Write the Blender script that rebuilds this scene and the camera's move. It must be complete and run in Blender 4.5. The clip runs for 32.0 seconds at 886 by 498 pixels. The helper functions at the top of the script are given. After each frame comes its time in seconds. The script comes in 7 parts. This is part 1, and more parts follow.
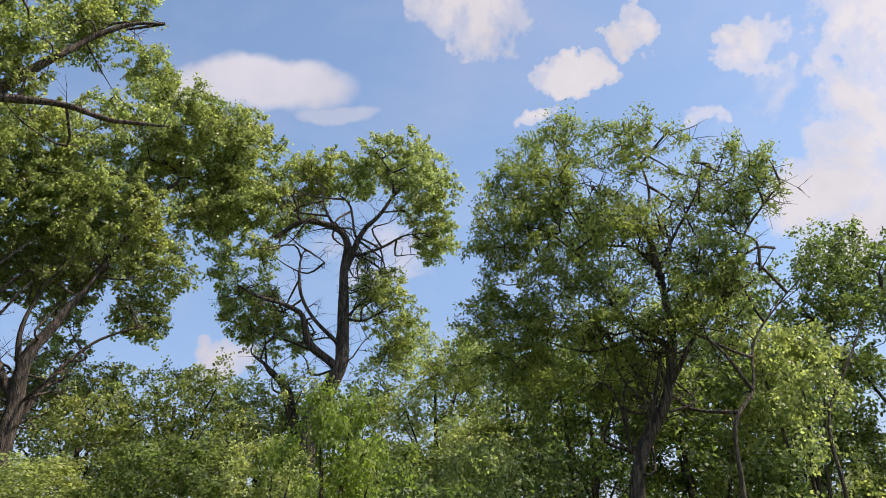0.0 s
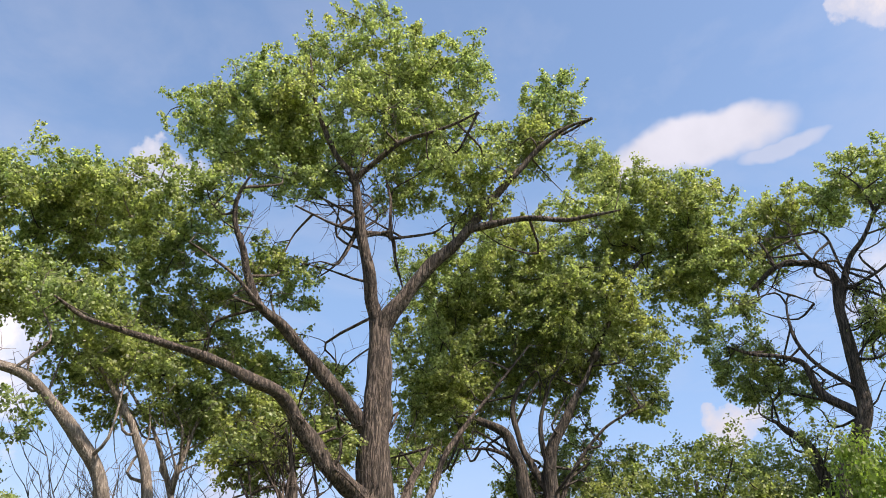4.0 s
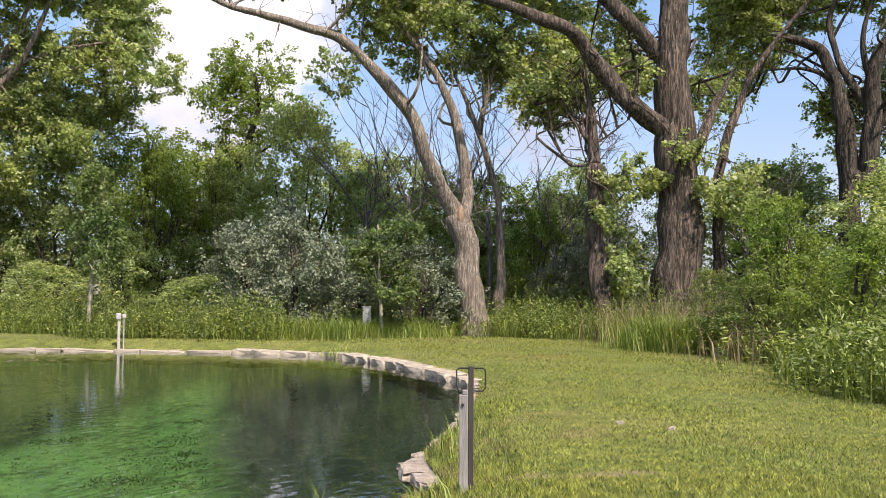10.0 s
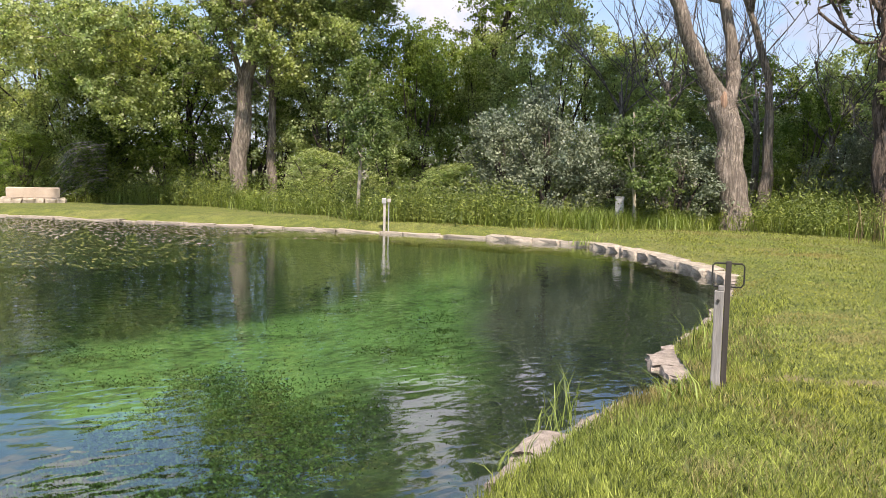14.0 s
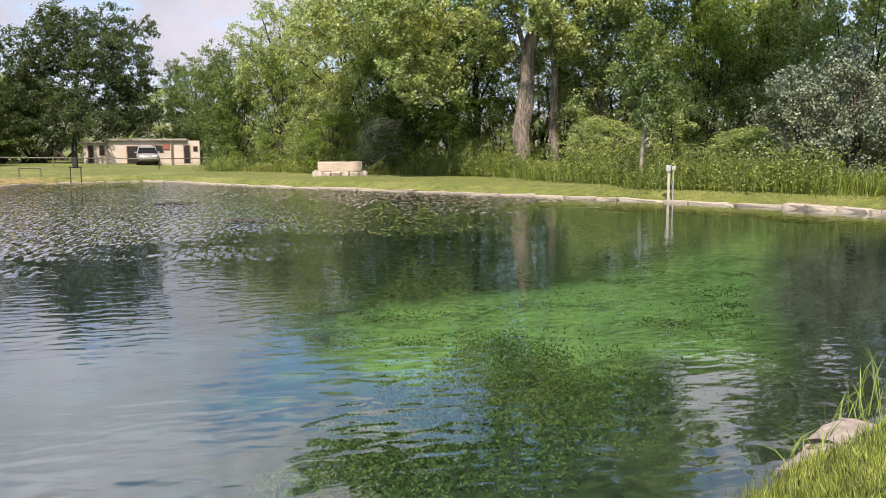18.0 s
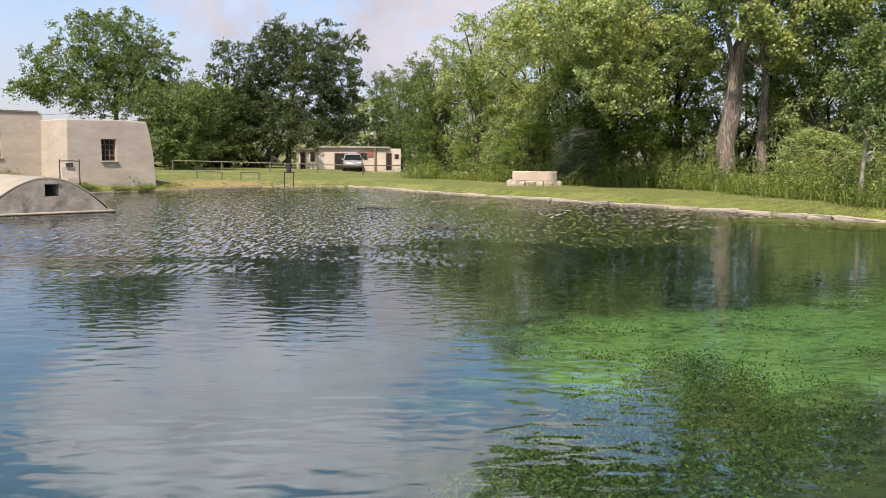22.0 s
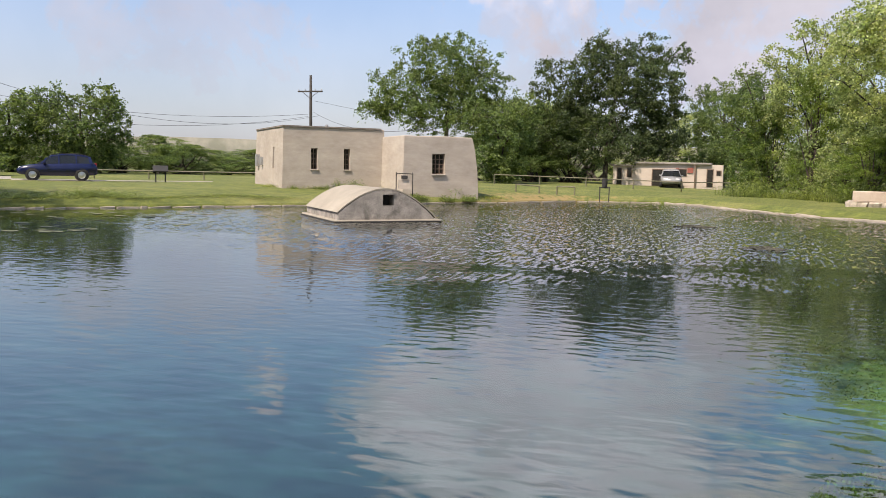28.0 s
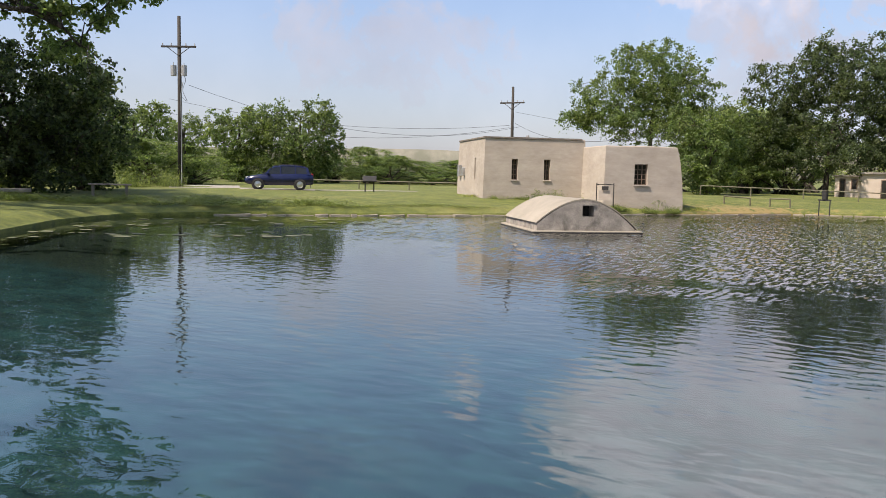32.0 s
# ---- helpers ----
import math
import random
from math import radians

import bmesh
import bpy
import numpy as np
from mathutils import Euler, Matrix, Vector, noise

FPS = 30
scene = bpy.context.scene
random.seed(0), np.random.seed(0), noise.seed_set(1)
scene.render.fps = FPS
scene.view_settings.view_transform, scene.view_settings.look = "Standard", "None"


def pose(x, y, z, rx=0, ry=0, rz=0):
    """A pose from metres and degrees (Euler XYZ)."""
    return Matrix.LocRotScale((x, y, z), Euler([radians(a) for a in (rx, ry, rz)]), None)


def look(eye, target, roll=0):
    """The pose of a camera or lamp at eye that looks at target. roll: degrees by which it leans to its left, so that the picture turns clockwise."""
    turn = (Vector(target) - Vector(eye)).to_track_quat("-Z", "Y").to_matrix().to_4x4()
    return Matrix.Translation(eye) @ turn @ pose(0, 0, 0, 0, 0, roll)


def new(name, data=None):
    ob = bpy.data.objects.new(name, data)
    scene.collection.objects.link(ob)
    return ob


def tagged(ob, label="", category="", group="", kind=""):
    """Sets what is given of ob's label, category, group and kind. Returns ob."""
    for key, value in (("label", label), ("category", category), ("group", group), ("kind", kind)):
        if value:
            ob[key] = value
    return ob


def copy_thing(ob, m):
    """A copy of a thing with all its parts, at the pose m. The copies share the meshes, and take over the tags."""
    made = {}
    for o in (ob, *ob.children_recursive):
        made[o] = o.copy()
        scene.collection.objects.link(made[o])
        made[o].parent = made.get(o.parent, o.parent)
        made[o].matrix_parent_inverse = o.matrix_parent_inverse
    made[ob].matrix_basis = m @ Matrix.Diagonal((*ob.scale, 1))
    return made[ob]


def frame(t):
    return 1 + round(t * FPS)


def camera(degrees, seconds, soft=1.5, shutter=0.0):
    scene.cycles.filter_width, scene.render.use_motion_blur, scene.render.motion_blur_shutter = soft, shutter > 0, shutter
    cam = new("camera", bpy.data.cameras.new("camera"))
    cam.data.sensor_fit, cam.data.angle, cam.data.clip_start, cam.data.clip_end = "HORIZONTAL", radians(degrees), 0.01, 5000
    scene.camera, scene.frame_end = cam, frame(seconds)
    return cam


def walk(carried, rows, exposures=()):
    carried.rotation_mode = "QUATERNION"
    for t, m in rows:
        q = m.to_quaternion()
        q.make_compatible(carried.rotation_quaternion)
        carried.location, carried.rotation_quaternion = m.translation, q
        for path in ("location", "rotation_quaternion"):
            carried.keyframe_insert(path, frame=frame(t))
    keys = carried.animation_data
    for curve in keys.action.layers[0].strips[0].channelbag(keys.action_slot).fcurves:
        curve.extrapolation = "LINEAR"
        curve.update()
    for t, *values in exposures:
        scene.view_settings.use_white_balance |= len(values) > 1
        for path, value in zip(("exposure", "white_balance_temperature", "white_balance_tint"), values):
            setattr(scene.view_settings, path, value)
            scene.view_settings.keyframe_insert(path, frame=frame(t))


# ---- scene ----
LENS = 56.3
EYE = (0.0, 0.0, 1.6)
# seconds, heading (degrees clockwise from +y), pitch, roll
TURNS = (
    (0, 95.12, 22.98, -0.67),
    (0.5, 91.13, 23.15, -0.42),
    (1, 84.34, 23.85, -0.15),
    (1.5, 80.38, 25.63, -0.06),
    (2, 75.19, 26.66, 0.47),
    (2.5, 69.34, 27.01, 0.79),
    (3, 65.68, 27.37, 0.29),
    (3.5, 62.59, 27.72, 0.04),
    (5.5, 52.52, 26.54, -0.76),
    (6, 48.18, 24.61, -0.43),
    (6.5, 44.97, 22.31, -0.30),
    (7, 41.65, 19.74, -0.13),
    (7.5, 40.27, 16.96, 0.15),
    (8, 40.10, 14.67, -0.17),
    (8.5, 39.95, 12.22, -0.13),
    (9, 39.85, 8.87, 0.09),
    (9.5, 39.86, 5.01, 0.55),
    (10, 39.82, 3.16, 0.32),
    (10.5, 39.78, 1.75, 0.30),
    (11, 39.69, 0.52, -0.01),
    (11.5, 38.90, -0.20, 0.14),
    (12, 35.53, -0.92, 0.43),
    (12.5, 31.77, -1.66, 0.92),
    (13, 29.17, -2.84, 1.25),
    (13.5, 26.34, -3.91, 1.48),
    (14, 22.65, -4.75, 1.28),
    (14.5, 19.98, -5.61, 0.89),
    (15, 17.47, -6.43, 0.69),
    (15.5, 14.02, -6.59, 0.49),
    (17.5, 4.41, -7.35, -0.45),
    (18, 3.32, -7.06, -0.23),
    (18.5, 2.08, -6.86, -0.27),
    (19, 0.69, -6.69, -0.34),
    (19.5, -0.87, -7.14, -0.21),
    (20, -2.68, -7.47, -0.09),
    (20.5, -5.16, -7.24, 0.05),
    (21, -6.52, -6.95, 0.19),
    (21.5, -8.16, -6.68, 0.31),
    (22, -9.95, -6.43, 0.57),
    (22.5, -11.45, -6.18, 0.75),
    (23, -12.31, -5.92, 0.95),
    (23.5, -14.16, -5.81, 1.10),
    (24, -15.98, -6.16, 0.92),
    (24.5, -16.80, -5.91, 0.70),
    (26.5, -22.18, -5.44, 1.02),
    (27, -23.72, -5.56, 1.25),
    (27.5, -26.34, -5.54, 1.27),
    (28, -31.43, -5.70, 1.16),
    (28.5, -34.23, -5.56, 0.81),
    (29, -35.52, -5.39, 0.62),
    (29.5, -36.24, -5.47, 0.25),
    (30, -37.83, -5.49, 0.32),
    (30.5, -40.47, -5.25, 0.58),
    (31, -41.80, -5.10, 0.79),
    (31.5, -43.29, -4.94, 0.99),
    (32, -45.15, -5.26, 1.20),
)


def aim(heading, pitch, roll):
    return pose(*EYE, 90 + pitch, 0, -heading) @ pose(0, 0, 0, 0, 0, roll)


cam = camera(LENS, 32.0, 0.6)
walk(cam, [(t, aim(h, p, r)) for t, h, p, r in TURNS], [(0.0, 0.27, 6920, 17), (3.0, 0.50, 6920, 17), (6.0, 0.52, 6920, 17), (9.0, 0.50, 6920, 17), (12.0, 0.61, 6920, 17), (19.0, 0.52, 6920, 17), (24.0, 0.40, 6920, 17), (32.0, 0.32, 6920, 17)])


def polar(az, dist, z=0.0):
    """A place by its heading from the viewer and its distance."""
    return (dist * math.sin(radians(az)), dist * math.cos(radians(az)), z)


# ---- light ----
SUN_HEADING, SUN_HEIGHT = -170.0, 55.0
world = bpy.data.worlds.new("sky")
scene.world = world
world.use_nodes = True


def wire(tree, kind, **values):
    """A node with its inputs set or linked by name."""
    n = tree.nodes.new(kind)
    for key, v in values.items():
        key = key.replace("_", " ") if key.replace("_", " ") in n.inputs else key
        if key in n.inputs:
            if isinstance(v, bpy.types.NodeSocket):
                tree.links.new(v, n.inputs[key])
            else:
                n.inputs[key].default_value = v
    return n


def maths(tree, op, a, b=0.0, clamp=False):
    n = tree.nodes.new("ShaderNodeMath")
    n.operation, n.use_clamp = op, clamp
    for i, v in enumerate((a, b)):
        if isinstance(v, bpy.types.NodeSocket):
            tree.links.new(v, n.inputs[i])
        else:
            n.inputs[i].default_value = v
    return n.outputs[0]


def ramp(tree, fac, stops, mode="LINEAR"):
    n = tree.nodes.new("ShaderNodeValToRGB")
    n.color_ramp.interpolation = mode
    el = n.color_ramp.elements
    while len(el) < len(stops):
        el.new(0.5)
    for e, (p, c) in zip(el, stops):
        e.position, e.color = p, (*c, 1) if len(c) == 3 else c
    tree.links.new(fac, n.inputs[0])
    return n.outputs[0]


def mix(tree, fac, a, b, blend="MIX"):
    n = tree.nodes.new("ShaderNodeMix")
    n.data_type, n.blend_type = "RGBA", blend
    for sock, v in ((n.inputs[0], fac), (n.inputs[6], a), (n.inputs[7], b)):
        if isinstance(v, bpy.types.NodeSocket):
            tree.links.new(v, sock)
        else:
            sock.default_value = v if isinstance(v, float) else (*v, 1)
    return n.outputs[2]


def noise_tex(tree, vec, scale, detail=4.0, rough=0.55, distort=0.0):
    n = tree.nodes.new("ShaderNodeTexNoise")
    n.inputs["Scale"].default_value, n.inputs["Detail"].default_value = scale, detail
    n.inputs["Roughness"].default_value, n.inputs["Distortion"].default_value = rough, distort
    if vec is not None:
        tree.links.new(vec, n.inputs["Vector"])
    return n.outputs[0]


def build_sky():
    t = world.node_tree
    t.nodes.clear()
    out = t.nodes.new("ShaderNodeOutputWorld")
    sky = t.nodes.new("ShaderNodeTexSky")
    sky.sky_type, sky.sun_disc = "NISHITA", False
    sky.sun_elevation, sky.sun_rotation = radians(SUN_HEIGHT), radians(SUN_HEADING)
    sky.air_density, sky.dust_density, sky.ozone_density = 1.0, 1.2, 1.0
    d = t.nodes.new("ShaderNodeTexCoord").outputs["Generated"]
    sep = t.nodes.new("ShaderNodeSeparateXYZ")
    t.links.new(d, sep.inputs[0])
    up = maths(t, "MAXIMUM", maths(t, "ADD", sep.outputs[2], 0.12), 0.05)
    flat = t.nodes.new("ShaderNodeCombineXYZ")
    t.links.new(maths(t, "DIVIDE", sep.outputs[0], up), flat.inputs[0])
    t.links.new(maths(t, "DIVIDE", sep.outputs[1], up), flat.inputs[1])
    puffs = noise_tex(t, flat.outputs[0], 2.6, 9.0, 0.58, 0.3)
    wisps = noise_tex(t, d, 7.0, 8.0, 0.6, 0.6)
    # billowing outlines: the direction is bent by two scales of turbulence
    bent = d
    for scale, amount in ((9.0, 0.085), (28.0, 0.055), (75.0, 0.028)):
        nz = t.nodes.new("ShaderNodeTexNoise")
        nz.inputs["Scale"].default_value, nz.inputs["Detail"].default_value = scale, 4.0
        t.links.new(d, nz.inputs["Vector"])
        half = t.nodes.new("ShaderNodeVectorMath")
        half.operation = "SUBTRACT"
        t.links.new(nz.outputs["Color"], half.inputs[0])
        half.inputs[1].default_value = (0.5, 0.5, 0.5)
        gain = t.nodes.new("ShaderNodeVectorMath")
        gain.operation = "SCALE"
        t.links.new(half.outputs[0], gain.inputs[0])
        gain.inputs["Scale"].default_value = amount
        plus = t.nodes.new("ShaderNodeVectorMath")
        plus.operation = "ADD"
        t.links.new(bent, plus.inputs[0])
        t.links.new(gain.outputs[0], plus.inputs[1])
        bent = plus.outputs[0]
        if scale == 9.0:
            soft_bent = bent
    total = None
    glow = None
    for az, el, w, h, k, power in CLOUDS + BANKS:
        c = Vector((math.cos(radians(el)) * math.sin(radians(az)), math.cos(radians(el)) * math.cos(radians(az)), math.sin(radians(el))))
        right = Vector((math.cos(radians(az)), -math.sin(radians(az)), 0))
        top = right.cross(c)
        parts = []
        for axis, size in ((right, w), (top, h)):
            dot = t.nodes.new("ShaderNodeVectorMath")
            dot.operation = "DOT_PRODUCT"
            t.links.new(bent, dot.inputs[0])
            dot.inputs[1].default_value = axis / math.sin(radians(size))
            off = maths(t, "SUBTRACT", dot.outputs["Value"], c.dot(axis) / math.sin(radians(size)))
            parts.append(maths(t, "MULTIPLY", off, off))
        front = t.nodes.new("ShaderNodeVectorMath")
        front.operation = "DOT_PRODUCT"
        t.links.new(d, front.inputs[0])
        front.inputs[1].default_value = c
        fall = maths(t, "SUBTRACT", 1.0, maths(t, "ADD", parts[0], parts[1]), True)
        fall = maths(t, "MULTIPLY", maths(t, "MULTIPLY", fall, maths(t, "GREATER_THAN", front.outputs["Value"], 0.3)), k)
        total = fall if total is None else maths(t, "MAXIMUM", total, fall)
        if abs(power - 1.0) > 0.01:
            lift = maths(t, "MULTIPLY", fall, power - 1.0)
            glow = lift if glow is None else maths(t, "ADD", glow, lift)
    fine = noise_tex(t, d, 16.0, 8.0, 0.62, 0.4)
    grain = maths(t, "ADD", maths(t, "MULTIPLY", wisps, 0.65), maths(t, "MULTIPLY", fine, 0.35))
    body = maths(t, "MULTIPLY", total, maths(t, "ADD", 1.0, maths(t, "MULTIPLY", maths(t, "SUBTRACT", grain, 0.5), 7.5)))
    cover = ramp(t, body, [(0.16, (0, 0, 0)), (0.5, (0.62, 0.62, 0.62)), (1.0, (1, 1, 1))], "EASE")
    thin = ramp(t, puffs, [(0.48, (0, 0, 0)), (0.85, (0.3, 0.3, 0.3))])
    cover = maths(t, "MAXIMUM", cover, thin)
    # smooth lens-shaped wisps, drawn out along the wind
    for az, el, w, h, tilt, k in WISPS:
        c = Vector(polar(az, math.cos(radians(el)), math.sin(radians(el))))
        right = Vector((math.cos(radians(az)), -math.sin(radians(az)), 0))
        top = right.cross(c)
        along = right * math.cos(radians(tilt)) + top * math.sin(radians(tilt))
        across = top * math.cos(radians(tilt)) - right * math.sin(radians(tilt))
        far = None
        for axis, size in ((along, w), (across, h)):
            dot = t.nodes.new("ShaderNodeVectorMath")
            dot.operation = "DOT_PRODUCT"
            t.links.new(soft_bent, dot.inputs[0])
            dot.inputs[1].default_value = axis / math.sin(radians(size))
            off = maths(t, "SUBTRACT", dot.outputs["Value"], c.dot(axis) / math.sin(radians(size)))
            off = maths(t, "MULTIPLY", off, off)
            far = off if far is None else maths(t, "ADD", far, off)
        near = maths(t, "SUBTRACT", 1.0, far, True)
        front = t.nodes.new("ShaderNodeVectorMath")
        front.operation = "DOT_PRODUCT"
        t.links.new(d, front.inputs[0])
        front.inputs[1].default_value = c
        near = maths(t, "MULTIPLY", near, maths(t, "GREATER_THAN", front.outputs["Value"], 0.3))
        film_of = maths(t, "MULTIPLY", ramp(t, near, [(0.0, (0, 0, 0)), (0.7, (1, 1, 1))], "EASE"), k)
        cover = maths(t, "MAXIMUM", cover, film_of)
    # low haze that whitens towards the horizon
    veil = ramp(t, sep.outputs[2], [(0.0, (1, 1, 1)), (0.1, (0.78, 0.78, 0.78)), (0.19, (0.34, 0.34, 0.34)), (0.27, (0.06, 0.06, 0.06)), (0.4, (0.0, 0.0, 0.0))])
    cover = maths(t, "MAXIMUM", cover, maths(t, "MULTIPLY", veil, 0.62))
    shade = ramp(t, noise_tex(t, d, 9.0, 6.0), [(0.3, (6.1, 6.25, 6.95)), (0.7, (7.45, 7.55, 8.25))])
    up_lift = t.nodes.new("ShaderNodeVectorMath")
    up_lift.operation = "SCALE"
    t.links.new(shade, up_lift.inputs[0])
    t.links.new(maths(t, "ADD", glow, 1.0), up_lift.inputs["Scale"])
    shade = up_lift.outputs[0]
    # thicker air low down
    blue = mix(t, 1.0, mix(t, 1.0, sky.outputs[0], SKY_TINT, "MULTIPLY"), ramp(t, sep.outputs[2], [(0.0, (0.66, 0.67, 0.74)), (0.2, (0.73, 0.76, 0.85)), (0.42, (1, 1, 1))]), "MULTIPLY")
    shade = mix(t, 1.0, shade, ramp(t, sep.outputs[2], [(0.0, (0.76, 0.77, 0.82)), (0.2, (0.85, 0.86, 0.9)), (0.42, (1, 1, 1))]), "MULTIPLY")
    col = mix(t, cover, blue, shade)
    bg = t.nodes.new("ShaderNodeBackground")
    t.links.new(col, bg.inputs[0])
    bg.inputs[1].default_value = 0.087
    t.links.new(bg.outputs[0], out.inputs[0])


SKY_TINT = (1.85, 2.05, 2.1)
# cloud banks: heading, elevation, half width, half height (degrees), weight, brightness
CLOUDS = (
    (9.0, 28.5, 7.0, 4.5, 1.20, 1.1),     (97.8, 39.1, 4.2, 4.0, 0.80, 1.0), (105.4, 34.8, 3.6, 1.8, 1.10, 1.0), (110.6, 37.3, 2.2, 1.8, 0.80, 1.0), (119.9, 33.4, 2.7, 2.4, 0.85, 1.0), (127.4, 31.5, 5.4, 7.1, 1.10, 1.0),
    (126.7, 26.1, 5.5, 4.0, 1.10, 1.0), (123.7, 22.5, 5.6, 5.0, 1.00, 1.0), (102.3, 32.1, 2.1, 0.9, 0.70, 1.0),
    (115.7, 29.3, 1.6, 1.1, 0.50, 1.0), (79.9, 14.9, 3.2, 2.1, 0.70, 1.0), (90.1, 22.6, 6.5, 3.7, 0.50, 1.0), (20.1, 27.1, 8.0, 6.1, 1.20, 1.1), (23.1, 31.1, 3.1, 2.5, 1.10, 1.3),
    (19.8, 33.2, 1.3, 1.0, 0.70, 1.0), (25.0, 16.5, 9.5, 9.5, 1.20, 1.4), (38.5, 31.7, 3.3, 2.6, 0.60, 1.0), (47.7, 11.2, 5.9, 4.8, 0.50, 1.0))
# wisps: heading, elevation, half length, half height, tilt (degrees), thickness
WISPS = ((80.2, 33.6, 7.2, 2.0, 5.0, 0.85), (86.4, 32.1, 3.2, 0.85, 3.0, 0.5))
BANKS = ((-12.6, 6.3, 5.9, 3.2, 1.0, 1.1), (-14.0, 11.0, 11.0, 4.5, 1.2, 1.0), (-20.0, 8.0, 18.0, 5.5, 0.6, 0.95), (-50.0, 7.5, 18.0, 5.5, 0.45, 0.95), (-24.5, 15.6, 15.0, 5.4, 2.0, 1.25), (-33.0, 19.2, 4.4, 3.0, 1.7, 1.45), (-20.0, 20.5, 9.0, 3.4, 1.6, 1.35), (-8.0, 21.8, 15.0, 4.4, 1.5, 1.4), (-28.0, 22.0, 9.0, 3.4, 2.2, 1.4), (-43.6, 15.2, 1.6, 1.5, 0.8, 1.4), (-16.0, 9.5, 20.0, 4.5, 0.9, 1.0),
         (-35.0, 45.0, 22.0, 9.0, 0.9, 1.5), (160.0, 35.0, 40.0, 14.0, 0.9, 1.2), (-115.0, 30.0, 35.0, 12.0, 0.8, 1.2))
build_sky()
sun = new("sun", bpy.data.lights.new("sun", "SUN"))
sun.data.energy, sun.data.angle, sun.data.color = 5.6, radians(1.5), (1.0, 0.93, 0.82)
sun.matrix_world = look(Vector(polar(SUN_HEADING, 50, 50 * math.tan(radians(SUN_HEIGHT)))), (0, 0, 0))


# ---- materials ----
def material(name):
    m = bpy.data.materials.new(name)
    m.use_nodes = True
    t = m.node_tree
    t.nodes.clear()
    out = t.nodes.new("ShaderNodeOutputMaterial")
    return m, t, out


def surface(name, low, high, scale=3.0, rough=0.85, bump=0.3, fine=40.0, metal=0.0, stain=None, stretch=(1, 1, 1), bump_dist=0.02):
    """A two-scale mottled surface: low and high colours, fine grain and relief."""
    m, t, out = material(name)
    co = t.nodes.new("ShaderNodeTexCoord").outputs["Object"]
    mp = t.nodes.new("ShaderNodeMapping")
    mp.inputs["Scale"].default_value = stretch
    t.links.new(co, mp.inputs[0])
    co = mp.outputs[0]
    big, small = noise_tex(t, co, scale, 5.0), noise_tex(t, co, fine, 6.0, 0.65)
    fac = ramp(t, maths(t, "ADD", maths(t, "MULTIPLY", big, 0.6), maths(t, "MULTIPLY", small, 0.4)), [(0.36, (0, 0, 0)), (0.64, (1, 1, 1))])
    col = mix(t, fac, low, high)
    if stain:
        col = mix(t, ramp(t, noise_tex(t, co, scale * 0.6, 7.0, 0.65, 0.4), [(0.54, (0, 0, 0)), (0.72, (0.8, 0.8, 0.8))]), col, stain)
    bs = t.nodes.new("ShaderNodeBsdfPrincipled")
    t.links.new(col, bs.inputs["Base Color"])
    bs.inputs["Roughness"].default_value, bs.inputs["Metallic"].default_value = rough, metal
    bp = t.nodes.new("ShaderNodeBump")
    bp.inputs["Strength"].default_value, bp.inputs["Distance"].default_value = bump, bump_dist
    t.links.new(maths(t, "ADD", small, big), bp.inputs["Height"])
    t.links.new(bp.outputs[0], bs.inputs["Normal"])
    t.links.new(bs.outputs[0], out.inputs[0])
    return m


def leaf_material(name, dark, light, gloss=0.55, through_light=0.58, grain=1.1):
    """Leaves that differ one by one, and sprig by sprig by a slow noise."""
    m, t, out = material(name)
    isle = t.nodes.new("ShaderNodeNewGeometry").outputs["Random Per Island"]
    co = t.nodes.new("ShaderNodeTexCoord").outputs["Object"]
    thing = t.nodes.new("ShaderNodeObjectInfo").outputs["Random"]
    sprig = maths(t, "MULTIPLY", maths(t, "SUBTRACT", noise_tex(t, co, grain, 3.0, 0.6), 0.5), 1.1 if grain < 2 else 1.7)
    fac = maths(t, "ADD", maths(t, "MULTIPLY", maths(t, "POWER", isle, 1.35), 0.85), maths(t, "MULTIPLY", thing, 0.15))
    col = mix(t, maths(t, "ADD", fac, sprig, True), dark, light)
    # yellower growth here and there, bluer in between
    hue = ramp(t, noise_tex(t, co, 0.35, 3.0, 0.6), [(0.35, (0.94, 1.0, 1.12)), (0.65, (1.08, 1.0, 0.85))])
    col = mix(t, 1.0, col, hue, "MULTIPLY")
    bs = t.nodes.new("ShaderNodeBsdfPrincipled")
    t.links.new(col, bs.inputs["Base Color"])
    bs.inputs["Roughness"].default_value = gloss
    tl = t.nodes.new("ShaderNodeBsdfTranslucent")
    t.links.new(mix(t, 1.0, col, (1.19, 1.32, 0.76), "MULTIPLY"), tl.inputs[0])
    mx = t.nodes.new("ShaderNodeMixShader")
    mx.inputs[0].default_value = through_light
    t.links.new(bs.outputs[0], mx.inputs[1])
    t.links.new(tl.outputs[0], mx.inputs[2])
    t.links.new(mx.outputs[0], out.inputs[0])
    return m


# bare strips in the lawn: place, half length, half width, turn
SCUFFS = ((5.35, 5.2, 0.4, 0.16, -15.0), (5.9, 4.85, 0.75, 0.2, -30.0), (4.4, 3.2, 0.35, 0.13, -36.0))


